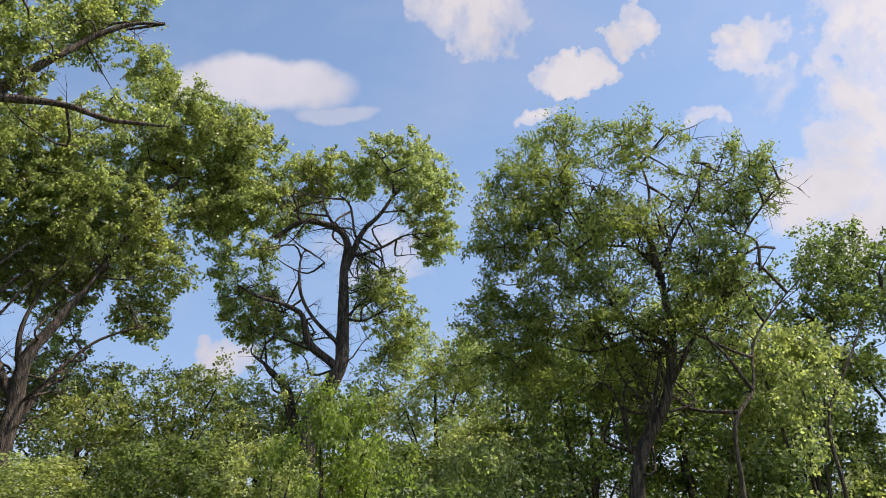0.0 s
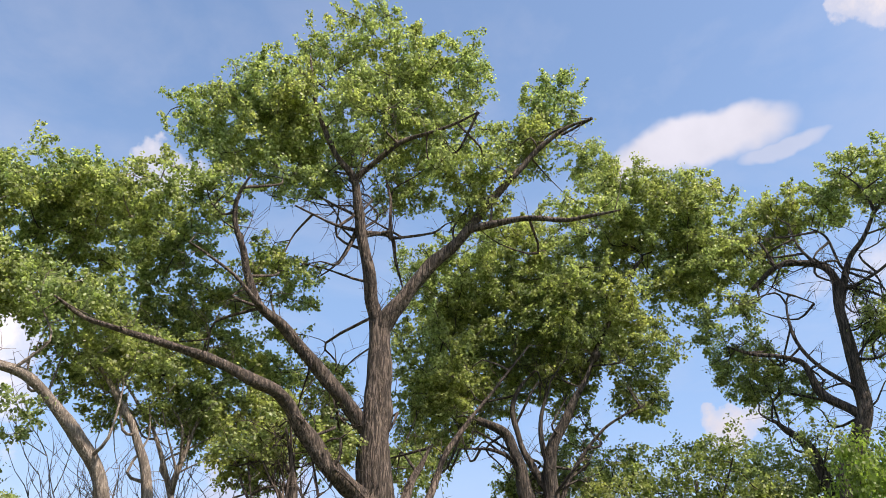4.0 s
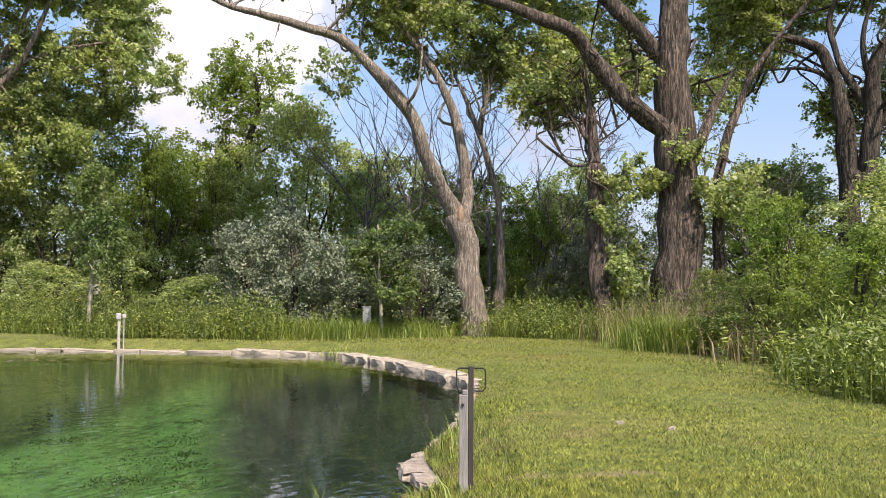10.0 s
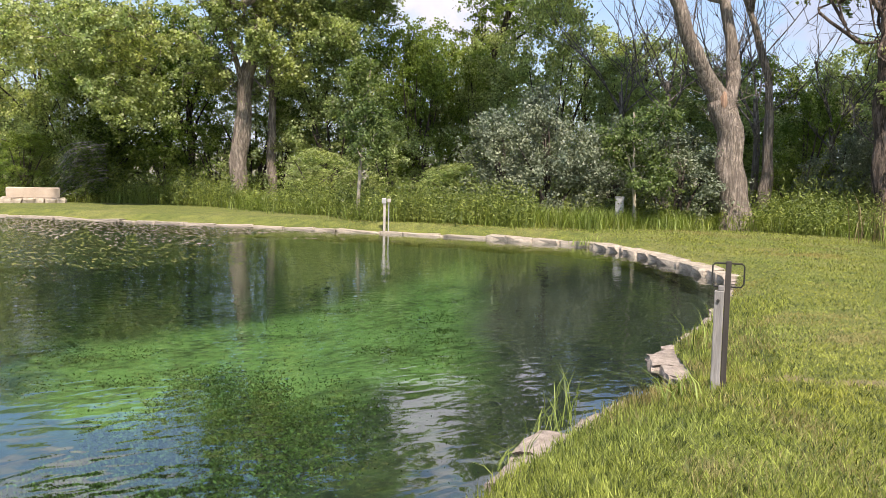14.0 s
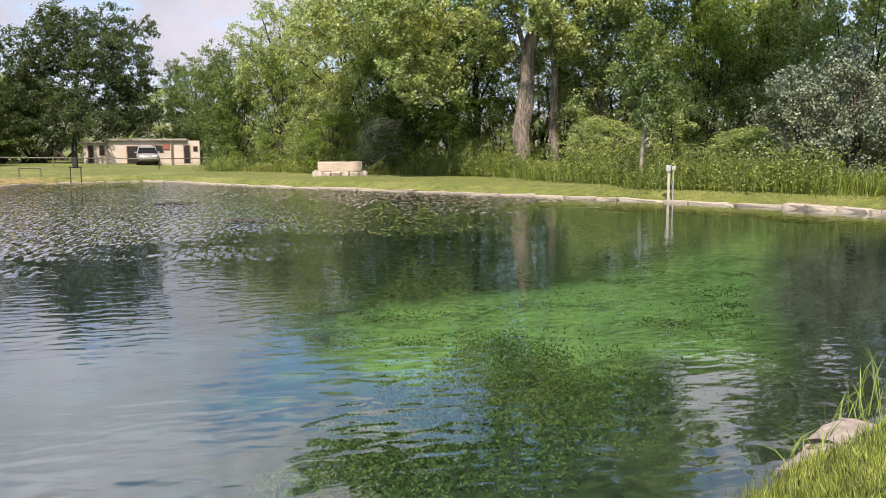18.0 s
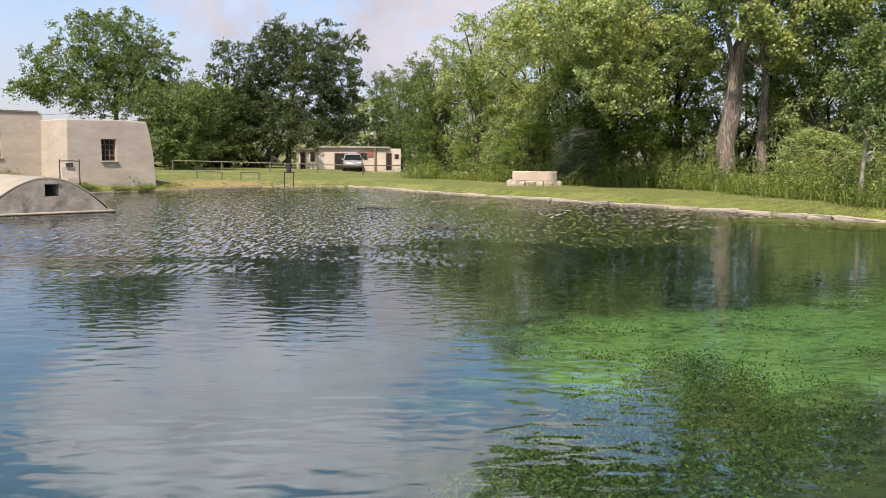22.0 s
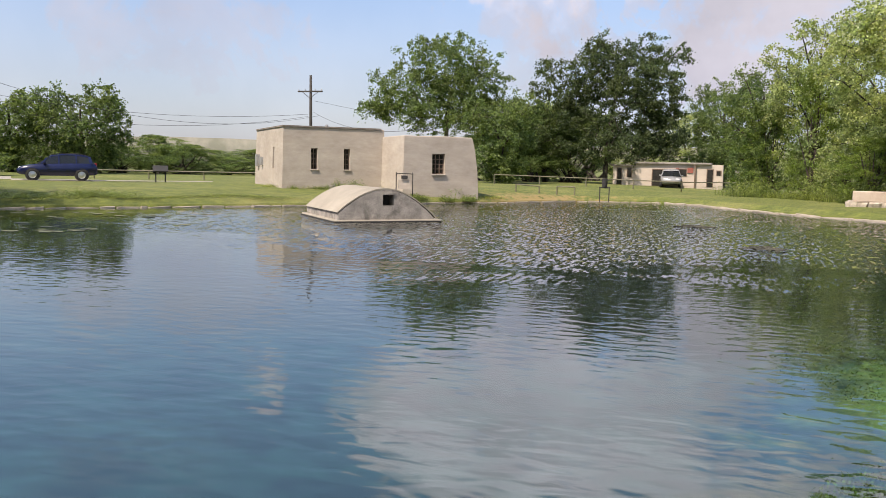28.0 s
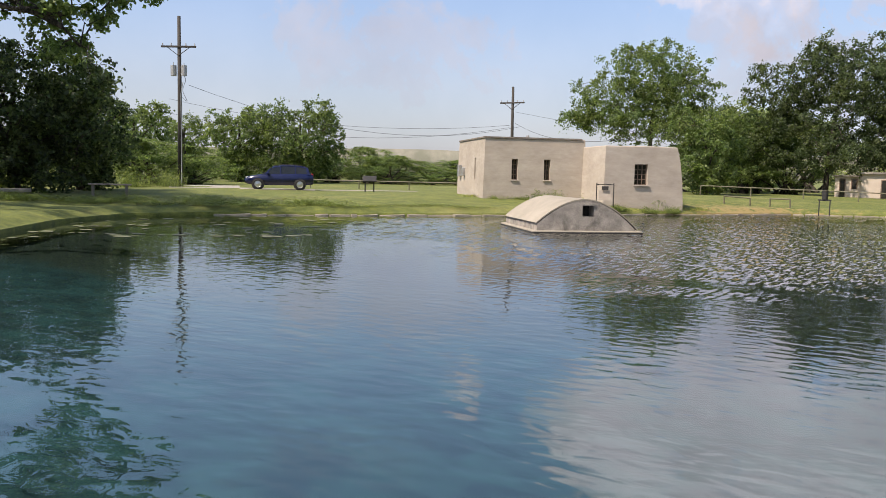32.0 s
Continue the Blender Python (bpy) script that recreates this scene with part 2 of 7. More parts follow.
def ground_material():
    m, t, out = material("lawn")
    co = t.nodes.new("ShaderNodeTexCoord").outputs["Object"]
    big, mid, fine = noise_tex(t, co, 0.25, 5.0), noise_tex(t, co, 2.2, 6.0, 0.62), noise_tex(t, co, 30.0, 5.0, 0.75)
    col = mix(t, ramp(t, mid, [(0.35, (0, 0, 0)), (0.68, (1, 1, 1))]), (0.085, 0.108, 0.018), (0.20, 0.215, 0.04))
    col = mix(t, ramp(t, big, [(0.5, (0, 0, 0)), (0.75, (0.7, 0.7, 0.7))]), col, (0.29, 0.26, 0.09))
    col = mix(t, ramp(t, fine, [(0.4, (0, 0, 0)), (0.58, (1, 1, 1))]), mix(t, 1.0, col, (0.36, 0.42, 0.34), "MULTIPLY"), col)
    for cx, cy, ln, wd, turn in SCUFFS:
        spot = t.nodes.new("ShaderNodeMapping")
        spot.vector_type = "TEXTURE"
        spot.inputs["Location"].default_value, spot.inputs["Rotation"].default_value, spot.inputs["Scale"].default_value = (cx, cy, 0), (0, 0, radians(turn)), (ln, wd, 50.0)
        t.links.new(co, spot.inputs[0])
        reach = t.nodes.new("ShaderNodeVectorMath")
        reach.operation = "LENGTH"
        t.links.new(spot.outputs[0], reach.inputs[0])
        bare = maths(t, "ADD", maths(t, "SUBTRACT", 0.9, reach.outputs["Value"]), maths(t, "MULTIPLY", maths(t, "SUBTRACT", mid, 0.5), 2.5))
        col = mix(t, ramp(t, bare, [(0.05, (0, 0, 0)), (0.6, (0.75, 0.75, 0.75))]), col, mix(t, fine, (0.10, 0.07, 0.04), (0.28, 0.21, 0.13)))
    # worn earth on the bank by the fences
    worn = t.nodes.new("ShaderNodeVectorMath")
    worn.operation = "DISTANCE"
    t.links.new(co, worn.inputs[0])
    worn.inputs[1].default_value = (-18.5, 43.0, 0.0)
    bare = maths(t, "ADD", maths(t, "SUBTRACT", 0.85, maths(t, "MULTIPLY", worn.outputs["Value"], 0.13)), maths(t, "MULTIPLY", maths(t, "SUBTRACT", mid, 0.5), 2.4))
    col = mix(t, ramp(t, bare, [(0.2, (0, 0, 0)), (0.55, (0.8, 0.8, 0.8))]), col, (0.25, 0.175, 0.07))
    bs = t.nodes.new("ShaderNodeBsdfPrincipled")
    t.links.new(col, bs.inputs["Base Color"])
    bs.inputs["Roughness"].default_value = 0.95
    bp = t.nodes.new("ShaderNodeBump")
    bp.inputs["Strength"].default_value, bp.inputs["Distance"].default_value = 0.6, 0.03
    t.links.new(maths(t, "ADD", fine, mid), bp.inputs["Height"])
    t.links.new(bp.outputs[0], bs.inputs["Normal"])
    t.links.new(bs.outputs[0], out.inputs[0])
    return m


def bed_material():
    """The pond's bed: sand coloured dark blue for deep water, green weed on the shallow side."""
    m, t, out = material("pond_bed")
    co = t.nodes.new("ShaderNodeTexCoord").outputs["Object"]
    sep = t.nodes.new("ShaderNodeSeparateXYZ")
    t.links.new(co, sep.inputs[0])
    side = maths(t, "ADD", maths(t, "MULTIPLY", sep.outputs[0], 0.22), maths(t, "MULTIPLY", noise_tex(t, co, 0.5, 5.0, 0.6), 1.0))
    big, fine = noise_tex(t, co, 0.55, 7.0, 0.62, 0.5), noise_tex(t, co, 5.0, 6.0, 0.62)
    grain = maths(t, "ADD", maths(t, "MULTIPLY", big, 0.42), maths(t, "MULTIPLY", fine, 0.58))
    weed = mix(t, ramp(t, grain, [(0.40, (0, 0, 0)), (0.54, (1, 1, 1))]), (0.045, 0.075, 0.020), (0.170, 0.285, 0.085))
    thick = mix(t, ramp(t, fine, [(0.38, (0, 0, 0)), (0.66, (1, 1, 1))]), (0.010, 0.018, 0.008), (0.045, 0.072, 0.024))
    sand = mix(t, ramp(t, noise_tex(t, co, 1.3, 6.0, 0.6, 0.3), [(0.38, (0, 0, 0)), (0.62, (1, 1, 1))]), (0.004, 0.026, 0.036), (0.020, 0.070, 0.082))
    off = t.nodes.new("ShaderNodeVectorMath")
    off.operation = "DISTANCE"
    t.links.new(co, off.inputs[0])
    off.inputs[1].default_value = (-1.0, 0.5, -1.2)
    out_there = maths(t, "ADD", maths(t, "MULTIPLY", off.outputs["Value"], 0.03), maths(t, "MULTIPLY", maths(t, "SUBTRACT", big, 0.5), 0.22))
    # darker colour far out stands for the deep water's dimness and thicker weed
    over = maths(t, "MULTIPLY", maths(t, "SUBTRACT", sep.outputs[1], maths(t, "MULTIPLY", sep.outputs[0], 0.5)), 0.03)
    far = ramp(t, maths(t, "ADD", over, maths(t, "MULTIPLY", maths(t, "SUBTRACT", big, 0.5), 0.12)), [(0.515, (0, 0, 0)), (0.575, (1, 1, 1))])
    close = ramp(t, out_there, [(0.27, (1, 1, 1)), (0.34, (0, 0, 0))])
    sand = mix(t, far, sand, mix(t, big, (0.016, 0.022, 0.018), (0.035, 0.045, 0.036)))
    # bed darkened in its colour along the curved wall, where trunks mirror dark
    right = maths(t, "SUBTRACT", sep.outputs[0], maths(t, "MULTIPLY", sep.outputs[1], 0.46))
    wall_dark = ramp(t, maths(t, "ADD", maths(t, "MULTIPLY", right, 0.25), maths(t, "MULTIPLY", big, 0.5)), [(0.12, (0, 0, 0)), (0.42, (1, 1, 1))])
    weed = mix(t, wall_dark, mix(t, close, weed, thick), (0.012, 0.016, 0.011))
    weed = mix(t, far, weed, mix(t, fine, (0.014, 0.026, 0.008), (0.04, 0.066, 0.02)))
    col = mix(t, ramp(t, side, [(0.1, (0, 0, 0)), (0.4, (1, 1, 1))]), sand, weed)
    bs = t.nodes.new("ShaderNodeBsdfPrincipled")
    t.links.new(col, bs.inputs["Base Color"])
    bs.inputs["Roughness"].default_value = 1.0
    t.links.new(bs.outputs[0], out.inputs[0])
    return m


def water_material():
    m, t, out = material("water")
    co = t.nodes.new("ShaderNodeTexCoord").outputs["Object"]
    sep = t.nodes.new("ShaderNodeSeparateXYZ")
    t.links.new(co, sep.inputs[0])
    mp = t.nodes.new("ShaderNodeMapping")
    mp.vector_type = "TEXTURE"
    mp.inputs["Rotation"].default_value, mp.inputs["Scale"].default_value = (0, 0, radians(12)), (1.8, 1.0, 1.0)
    t.links.new(co, mp.inputs[0])
    crest = mp.outputs[0]
    # heights in metres: a faint swell with finer wavelets, and short chop where a breeze touches the far corner
    swell, slow, quick = noise_tex(t, crest, 1.1, 0.0, 0.4, 0.4), noise_tex(t, crest, 5.8, 0.6, 0.4, 0.5), noise_tex(t, crest, 9.0, 0.5, 0.5, 0.3)
    calm = ramp(t, maths(t, "MULTIPLY", maths(t, "ADD", sep.outputs[0], 40.0), 0.02), [(0.1, (0.5, 0.5, 0.5)), (0.45, (1, 1, 1))])
    still = maths(t, "ADD", maths(t, "MULTIPLY", swell, 0.0040), maths(t, "ADD", maths(t, "MULTIPLY", slow, 0.0050), maths(t, "MULTIPLY", quick, 0.0004)))
    still = maths(t, "MULTIPLY", still, calm)
    away = t.nodes.new("ShaderNodeVectorMath")
    away.operation = "DISTANCE"
    t.links.new(co, away.inputs[0])
    away.inputs[1].default_value = (-11.0, 31.0, 0.0)
    mq = t.nodes.new("ShaderNodeMapping")
    mq.vector_type = "TEXTURE"
    mq.inputs["Rotation"].default_value, mq.inputs["Scale"].default_value = (0, 0, radians(10)), (0.30, 1.5, 1.0)
    t.links.new(co, mq.inputs[0])
    reach = maths(t, "ADD", maths(t, "SUBTRACT", 1.0, maths(t, "MULTIPLY", away.outputs["Value"], 0.044)), maths(t, "MULTIPLY", maths(t, "SUBTRACT", noise_tex(t, crest, 0.3, 4.0, 0.6, 0.6), 0.5), 0.7))
    gust = ramp(t, reach, [(0.10, (0.01, 0.01, 0.01)), (0.2, (0.10, 0.10, 0.10)), (0.28, (0.72, 0.72, 0.72)), (0.42, (1.0, 1.0, 1.0))])
    bp = t.nodes.new("ShaderNodeBump")
    bp.inputs["Strength"].default_value, bp.inputs["Distance"].default_value = 1.0, 1.0
    t.links.new(still, bp.inputs["Height"])
    # the chop tilts the surface to and fro along the wind
    tilt = t.nodes.new("ShaderNodeCombineXYZ")
    for axis, seed_scale, amount in ((0, 3.1, 0.3), (1, 2.9, 0.85)):
        wob = maths(t, "SUBTRACT", noise_tex(t, mq.outputs[0], seed_scale, 2.0, 0.6, 0.2), 0.5)
        # facets that face the near bank are the ones that show
        wob = maths(t, "SUBTRACT", maths(t, "MULTIPLY", wob, amount), 0.035 * axis)
        t.links.new(maths(t, "MULTIPLY", wob, gust), tilt.inputs[axis])
    lean = t.nodes.new("ShaderNodeVectorMath")
    lean.operation = "ADD"
    t.links.new(bp.outputs[0], lean.inputs[0])
    t.links.new(tilt.outputs[0], lean.inputs[1])
    unit = t.nodes.new("ShaderNodeVectorMath")
    unit.operation = "NORMALIZE"
    t.links.new(lean.outputs[0], unit.inputs[0])
    fr = t.nodes.new("ShaderNodeFresnel")
    fr.inputs["IOR"].default_value = 1.66
    t.links.new(unit.outputs[0], fr.inputs["Normal"])
    gl = t.nodes.new("ShaderNodeBsdfGlossy")
    gl.inputs["Roughness"].default_value = 0.0
    gl.inputs["Color"].default_value = (0.98, 0.99, 1.0, 1)
    t.links.new(unit.outputs[0], gl.inputs["Normal"])
    tr = t.nodes.new("ShaderNodeBsdfTransparent")
    tr.inputs[0].default_value = (0.76, 0.90, 0.86, 1)
    mx = t.nodes.new("ShaderNodeMixShader")
    t.links.new(fr.outputs[0], mx.inputs[0])
    t.links.new(tr.outputs[0], mx.inputs[1])
    t.links.new(gl.outputs[0], mx.inputs[2])
    t.links.new(mx.outputs[0], out.inputs[0])
    return m


def bark_material(name, deep, low, high, scale=1.0):
    """Furrowed bark: long broken ridges parted by dark cracks."""
    m, t, out = material(name)
    co = t.nodes.new("ShaderNodeTexCoord").outputs["Object"]
    mp = t.nodes.new("ShaderNodeMapping")
    mp.inputs["Scale"].default_value = (scale, scale, scale * 0.14)
    t.links.new(co, mp.inputs[0])
    warp = mp.outputs[0]
    ridge = ramp(t, noise_tex(t, warp, 9.0, 3.0, 0.6, 0.5), [(0.40, (0, 0, 0)), (0.58, (1, 1, 1))])
    crack = ramp(t, noise_tex(t, warp, 21.0, 2.0, 0.6, 0.3), [(0.36, (0.25, 0.25, 0.25)), (0.52, (1, 1, 1))])
    furrow = maths(t, "MULTIPLY", ridge, crack)
    fine, big = noise_tex(t, warp, 60.0, 5.0, 0.7), noise_tex(t, co, 0.7, 5.0, 0.6)
    col = mix(t, ramp(t, maths(t, "ADD", maths(t, "MULTIPLY", fine, 0.5), maths(t, "MULTIPLY", big, 0.5)), [(0.36, (0, 0, 0)), (0.64, (1, 1, 1))]), low, high)
    col = mix(t, furrow, deep, col)
    bs = t.nodes.new("ShaderNodeBsdfPrincipled")
    t.links.new(col, bs.inputs["Base Color"])
    bs.inputs["Roughness"].default_value = 0.95
    bp = t.nodes.new("ShaderNodeBump")
    bp.inputs["Strength"].default_value, bp.inputs["Distance"].default_value = 1.0, 0.06 / scale
    t.links.new(maths(t, "ADD", furrow, maths(t, "MULTIPLY", fine, 0.3)), bp.inputs["Height"])
    t.links.new(bp.outputs[0], bs.inputs["Normal"])
    t.links.new(bs.outputs[0], out.inputs[0])
    return m


BARK = bark_material("bark", (0.032, 0.024, 0.019), (0.098, 0.073, 0.059), (0.26, 0.20, 0.16))
BARK_DARK = bark_material("bark_dark", (0.022, 0.018, 0.015), (0.062, 0.049, 0.04), (0.19, 0.15, 0.12))
BARK_PALE = bark_material("bark_pale", (0.13, 0.105, 0.086), (0.23, 0.19, 0.155), (0.46, 0.39, 0.325), 1.3)
LEAF = leaf_material("cottonwood_leaf", (0.145, 0.178, 0.070), (0.54, 0.59, 0.28), 0.42)
LEAF_DARK = leaf_material("dark_leaf", (0.054, 0.082, 0.028), (0.25, 0.32, 0.115))
LEAF_DEEP = leaf_material("deep_green_leaf", (0.024, 0.038, 0.015), (0.15, 0.195, 0.085))
LEAF_WILLOW = leaf_material("willow_leaf", (0.080, 0.108, 0.034), (0.34, 0.40, 0.145))
LEAF_BRIGHT = leaf_material("bright_leaf", (0.082, 0.115, 0.024), (0.31, 0.40, 0.09))
LEAF_SILVER = leaf_material("silver_leaf", (0.10, 0.125, 0.075), (0.24, 0.275, 0.185), 0.5, 0.2)
LEAF_DRY = leaf_material("dry_stalk", (0.13, 0.10, 0.055), (0.32, 0.26, 0.16), 0.8, 0.2)
LEAF_WEED = leaf_material("weed_stalk_leaf", (0.050, 0.078, 0.015), (0.28, 0.335, 0.075), 0.5, 0.3)
REED = leaf_material("reed_blade", (0.08, 0.115, 0.018), (0.30, 0.37, 0.085), 0.5, 0.35)
GRASS = leaf_material("grass_blade", (0.033, 0.053, 0.010), (0.375, 0.415, 0.08), 0.6, 0.3, 6.5)
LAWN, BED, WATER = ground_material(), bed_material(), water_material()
STONE = surface("rim_stone", (0.19, 0.16, 0.125), (0.47, 0.41, 0.33), 2.5, 0.95, 0.5, 25.0, stain=(0.14, 0.12, 0.09))
STUCCO = surface("stucco", (0.315, 0.27, 0.222), (0.425, 0.37, 0.31), 0.8, 0.95, 0.4, 3.5, stain=(0.40, 0.335, 0.27), stretch=(0.7, 0.7, 1.8))
CONCRETE = surface("concrete", (0.15, 0.135, 0.118), (0.34, 0.305, 0.265), 2.6, 0.95, 0.7, 22.0, stain=(0.075, 0.066, 0.054))
CAP_STONE = surface("concrete_roof", (0.23, 0.205, 0.16), (0.33, 0.29, 0.23), 0.9, 0.9, 0.2, 22.0, stain=(0.24, 0.215, 0.17))
WOOD = surface("weathered_wood", (0.10, 0.085, 0.07), (0.27, 0.235, 0.20), 3.0, 0.9, 0.5, 18.0, stretch=(1, 1, 0.15))
WOOD_DARK = surface("dark_wood", (0.018, 0.016, 0.014), (0.06, 0.052, 0.044), 3.0, 0.9, 0.5, 18.0, stretch=(1, 1, 0.15))
DARK = surface("dark_interior", (0.012, 0.012, 0.012), (0.03, 0.028, 0.026), 2.0, 0.8, 0.1)
STEEL = surface("galvanised_steel", (0.28, 0.28, 0.28), (0.45, 0.45, 0.44), 3.0, 0.5, 0.1, metal=0.6)
PANE = surface("dark_glass", (0.012, 0.011, 0.010), (0.03, 0.026, 0.022), 2.0, 0.12, 0.0)
FRAME = surface("brown_frame_wood", (0.10, 0.065, 0.045), (0.19, 0.13, 0.095), 3.0, 0.8, 0.3)
HILL = surface("far_hill", (0.16, 0.16, 0.12), (0.30, 0.28, 0.23), 0.01, 1.0, 0.0, 0.05)


# ---- mesh helpers ----
class Shape:
    """Gathers vertices and faces of one mesh."""

    def __init__(self):
        self.v, self.f = [], []

    def add(self, verts, faces, m=None):
        n = len(self.v)
        self.v += [tuple(m @ Vector(p)) if m else tuple(p) for p in verts]
        self.f += [tuple(i + n for i in f) for f in faces]
        return self

    def box(self, x0, y0, z0, x1, y1, z1, m=None, bevel=0.0):
        if bevel:
            bm = bmesh.new()
            bmesh.ops.create_cube(bm, size=1.0)
            for q in bm.verts:
                q.co = Vector(((x0 + x1) / 2 + q.co.x * (x1 - x0), (y0 + y1) / 2 + q.co.y * (y1 - y0), (z0 + z1) / 2 + q.co.z * (z1 - z0)))
            bmesh.ops.bevel(bm, geom=bm.edges[:], offset=bevel, segments=2, affect="EDGES", profile=0.5)
            bm.verts.index_update()
            vs, fs = [q.co.copy() for q in bm.verts], [[q.index for q in f.verts] for f in bm.faces]
            bm.free()
            return self.add(vs, fs, m)
        vs = [(x, y, z) for z in (z0, z1) for y in (y0, y1) for x in (x0, x1)]
        return self.add(vs, [(0, 2, 3, 1), (4, 5, 7, 6), (0, 1, 5, 4), (2, 6, 7, 3), (0, 4, 6, 2), (1, 3, 7, 5)], m)

    def tube(self, pts, r0, r1, seg=8, wobble=0.0, cap=True, flare=0.0):
        pts = [Vector(p) for p in pts]
        n, base = len(pts), len(self.v)
        side = None
        for i, p in enumerate(pts):
            d = (pts[min(i + 1, n - 1)] - pts[max(i - 1, 0)])
            d = d.normalized() if d.length > 1e-6 else Vector((0, 0, 1))
            if side is None:
                side = d.cross(Vector((0.3, 0.9, 0.1))).normalized()
            side = (side - d * side.dot(d)).normalized()
            other = d.cross(side)
            r = r0 + (r1 - r0) * i / (n - 1)
            if flare:
                r *= 1 + flare * max(0.0, 1 - i / (0.22 * n)) ** 2
            for k in range(seg):
                a = 2 * math.pi * k / seg
                rr = r * (1 + wobble * noise.noise(Vector((p.x * 0.9 + math.cos(a), p.y * 0.9 + math.sin(a), p.z * 0.6))))
                self.v.append(tuple(p + side * (rr * math.cos(a)) + other * (rr * math.sin(a))))
        for i in range(n - 1):
            for k in range(seg):
                a, b = base + i * seg + k, base + i * seg + (k + 1) % seg
                self.f.append((a, b, b + seg, a + seg))
        if cap:
            self.f.append(tuple(base + k for k in reversed(range(seg))))
            self.f.append(tuple(base + (n - 1) * seg + k for k in range(seg)))
        return self

    def prism(self, outline, y0, y1, m=None):
        """An outline in x and z, drawn out along y."""
        n = len(outline)
        vs = [(x, y0, z) for x, z in outline] + [(x, y1, z) for x, z in outline]
        fs = [tuple(range(n)), tuple(reversed(range(n, 2 * n)))] + [(i, i + n, (i + 1) % n + n, (i + 1) % n) for i in range(n)]
        return self.add(vs, fs, m)

    def mesh(self, name, mat, smooth=False):
        me = bpy.data.meshes.new(name)
        me.from_pydata(self.v, [], self.f)
        me.materials.append(mat)
        if smooth:
            me.polygons.foreach_set("use_smooth", [True] * len(me.polygons))
        me.update()
        return me


def part(name, shape, mat, parent, label="", smooth=False):
    """One mesh object under a thing or a part."""
    ob = new(name, shape.mesh(name, mat, smooth) if isinstance(shape, Shape) else shape)
    ob.parent = parent
    if parent is not None:
        ob.matrix_parent_inverse = Matrix.Identity(4)
    return tagged(ob, label)


def thing(name, label, category, at=(0, 0, 0), turn=0.0, group="", kind=""):
    ob = new(name)
    ob.matrix_basis = pose(*at, 0, 0, turn)
    return tagged(ob, label, category, group, kind)


def fast_mesh(name, verts, corners, mat):
    """A mesh of equal faces from arrays: verts (n, 3), corners (faces, k)."""
    me = bpy.data.meshes.new(name)
    f, k = corners.shape
    me.vertices.add(len(verts))
    me.vertices.foreach_set("co", np.ascontiguousarray(verts, dtype=np.float32).ravel())
    me.loops.add(f * k)
    me.loops.foreach_set("vertex_index", np.ascontiguousarray(corners, dtype=np.int32).ravel())
    me.polygons.add(f)
    me.polygons.foreach_set("loop_start", np.arange(f, dtype=np.int32) * k)
    me.polygons.foreach_set("loop_total", np.full(f, k, dtype=np.int32))
    me.materials.append(mat)
    me.update(calc_edges=True)
    return me


# share of the leaves asked for and their growth: on trees, on shrubs
LEAF_SHARE, LEAF_GROW = 0.78, 1.06
SHRUB_SHARE, SHRUB_GROW = 0.66, 1.1


def leaves(name, rng, centres, length, width, mat, droop=0.2, face=None):
    """Many small lozenge leaves, one at each centre; face: the way that each would rather look."""
    n = len(centres)
    up = rng.normal(size=(n, 3)) if face is None else rng.normal(size=(n, 3)) * 0.62 + face
    up /= np.linalg.norm(up, axis=1, keepdims=True) + 1e-9
    d = rng.normal(size=(n, 3))
    d[:, 2] -= droop * 2
    d -= up * np.sum(d * up, axis=1, keepdims=True)
    d /= np.linalg.norm(d, axis=1, keepdims=True) + 1e-9
    s = np.cross(up, d)
    ln = length * rng.uniform(0.65, 1.3, (n, 1))
    wd = width * rng.uniform(0.7, 1.25, (n, 1))
    v = np.stack([centres - d * ln * 0.5, centres + s * wd * 0.5 - d * ln * 0.12, centres + d * ln * 0.5, centres - s * wd * 0.5 - d * ln * 0.12], 1).reshape(-1, 3)
    return fast_mesh(name, v, np.arange(n * 4).reshape(-1, 4), mat)


def smooth_path(pts, steps=5):
    """A smooth curve through the points."""
    p = [Vector(q) for q in pts]
    out = []
    for i in range(len(p) - 1):
        a, b, c, d = p[max(i - 1, 0)], p[i], p[i + 1], p[min(i + 2, len(p) - 1)]
        for k in range(steps):
            t = k / steps
            out.append(0.5 * (2 * b + (c - a) * t + (2 * a - 5 * b + 4 * c - d) * t * t + (3 * b - a - 3 * c + d) * t ** 3))
    return out + [p[-1]]


def clusters(rng, blobs, per_area, size):
    """Clump centres in oblong crowns (x, y, z, half width, half depth, half height), with ragged skins and hollows."""
    out = []
    for x, y, z, rx, ry, rz in blobs:
        n = max(6, int(1.9 * per_area * math.pi * rx * rz))
        q = rng.normal(size=(n, 3))
        q /= np.linalg.norm(q, axis=1, keepdims=True)
        q *= rng.uniform(0.1, 1.0, (n, 1)) ** 0.5
        a = math.atan2(x, y)
        right, deep = np.array([math.cos(a), -math.sin(a), 0]), np.array([math.sin(a), math.cos(a), 0])
        reach = 1.2 + 0.30 * np.array([noise.noise(Vector(v) * 2.3 + Vector((x, y, z))) for v in q])[:, None]
        p = np.array([x, y, z]) + (q[:, :1] * rx * right + q[:, 1:2] * ry * deep + q[:, 2:] * np.array([0, 0, rz])) * reach
        dense = np.array([noise.noise(Vector(v) * 0.5) + 0.6 * noise.noise(Vector(v) * 1.2) for v in p])
        out.append(p[dense + rng.normal(size=n) * 0.12 > -0.3])
    return np.concatenate(out)


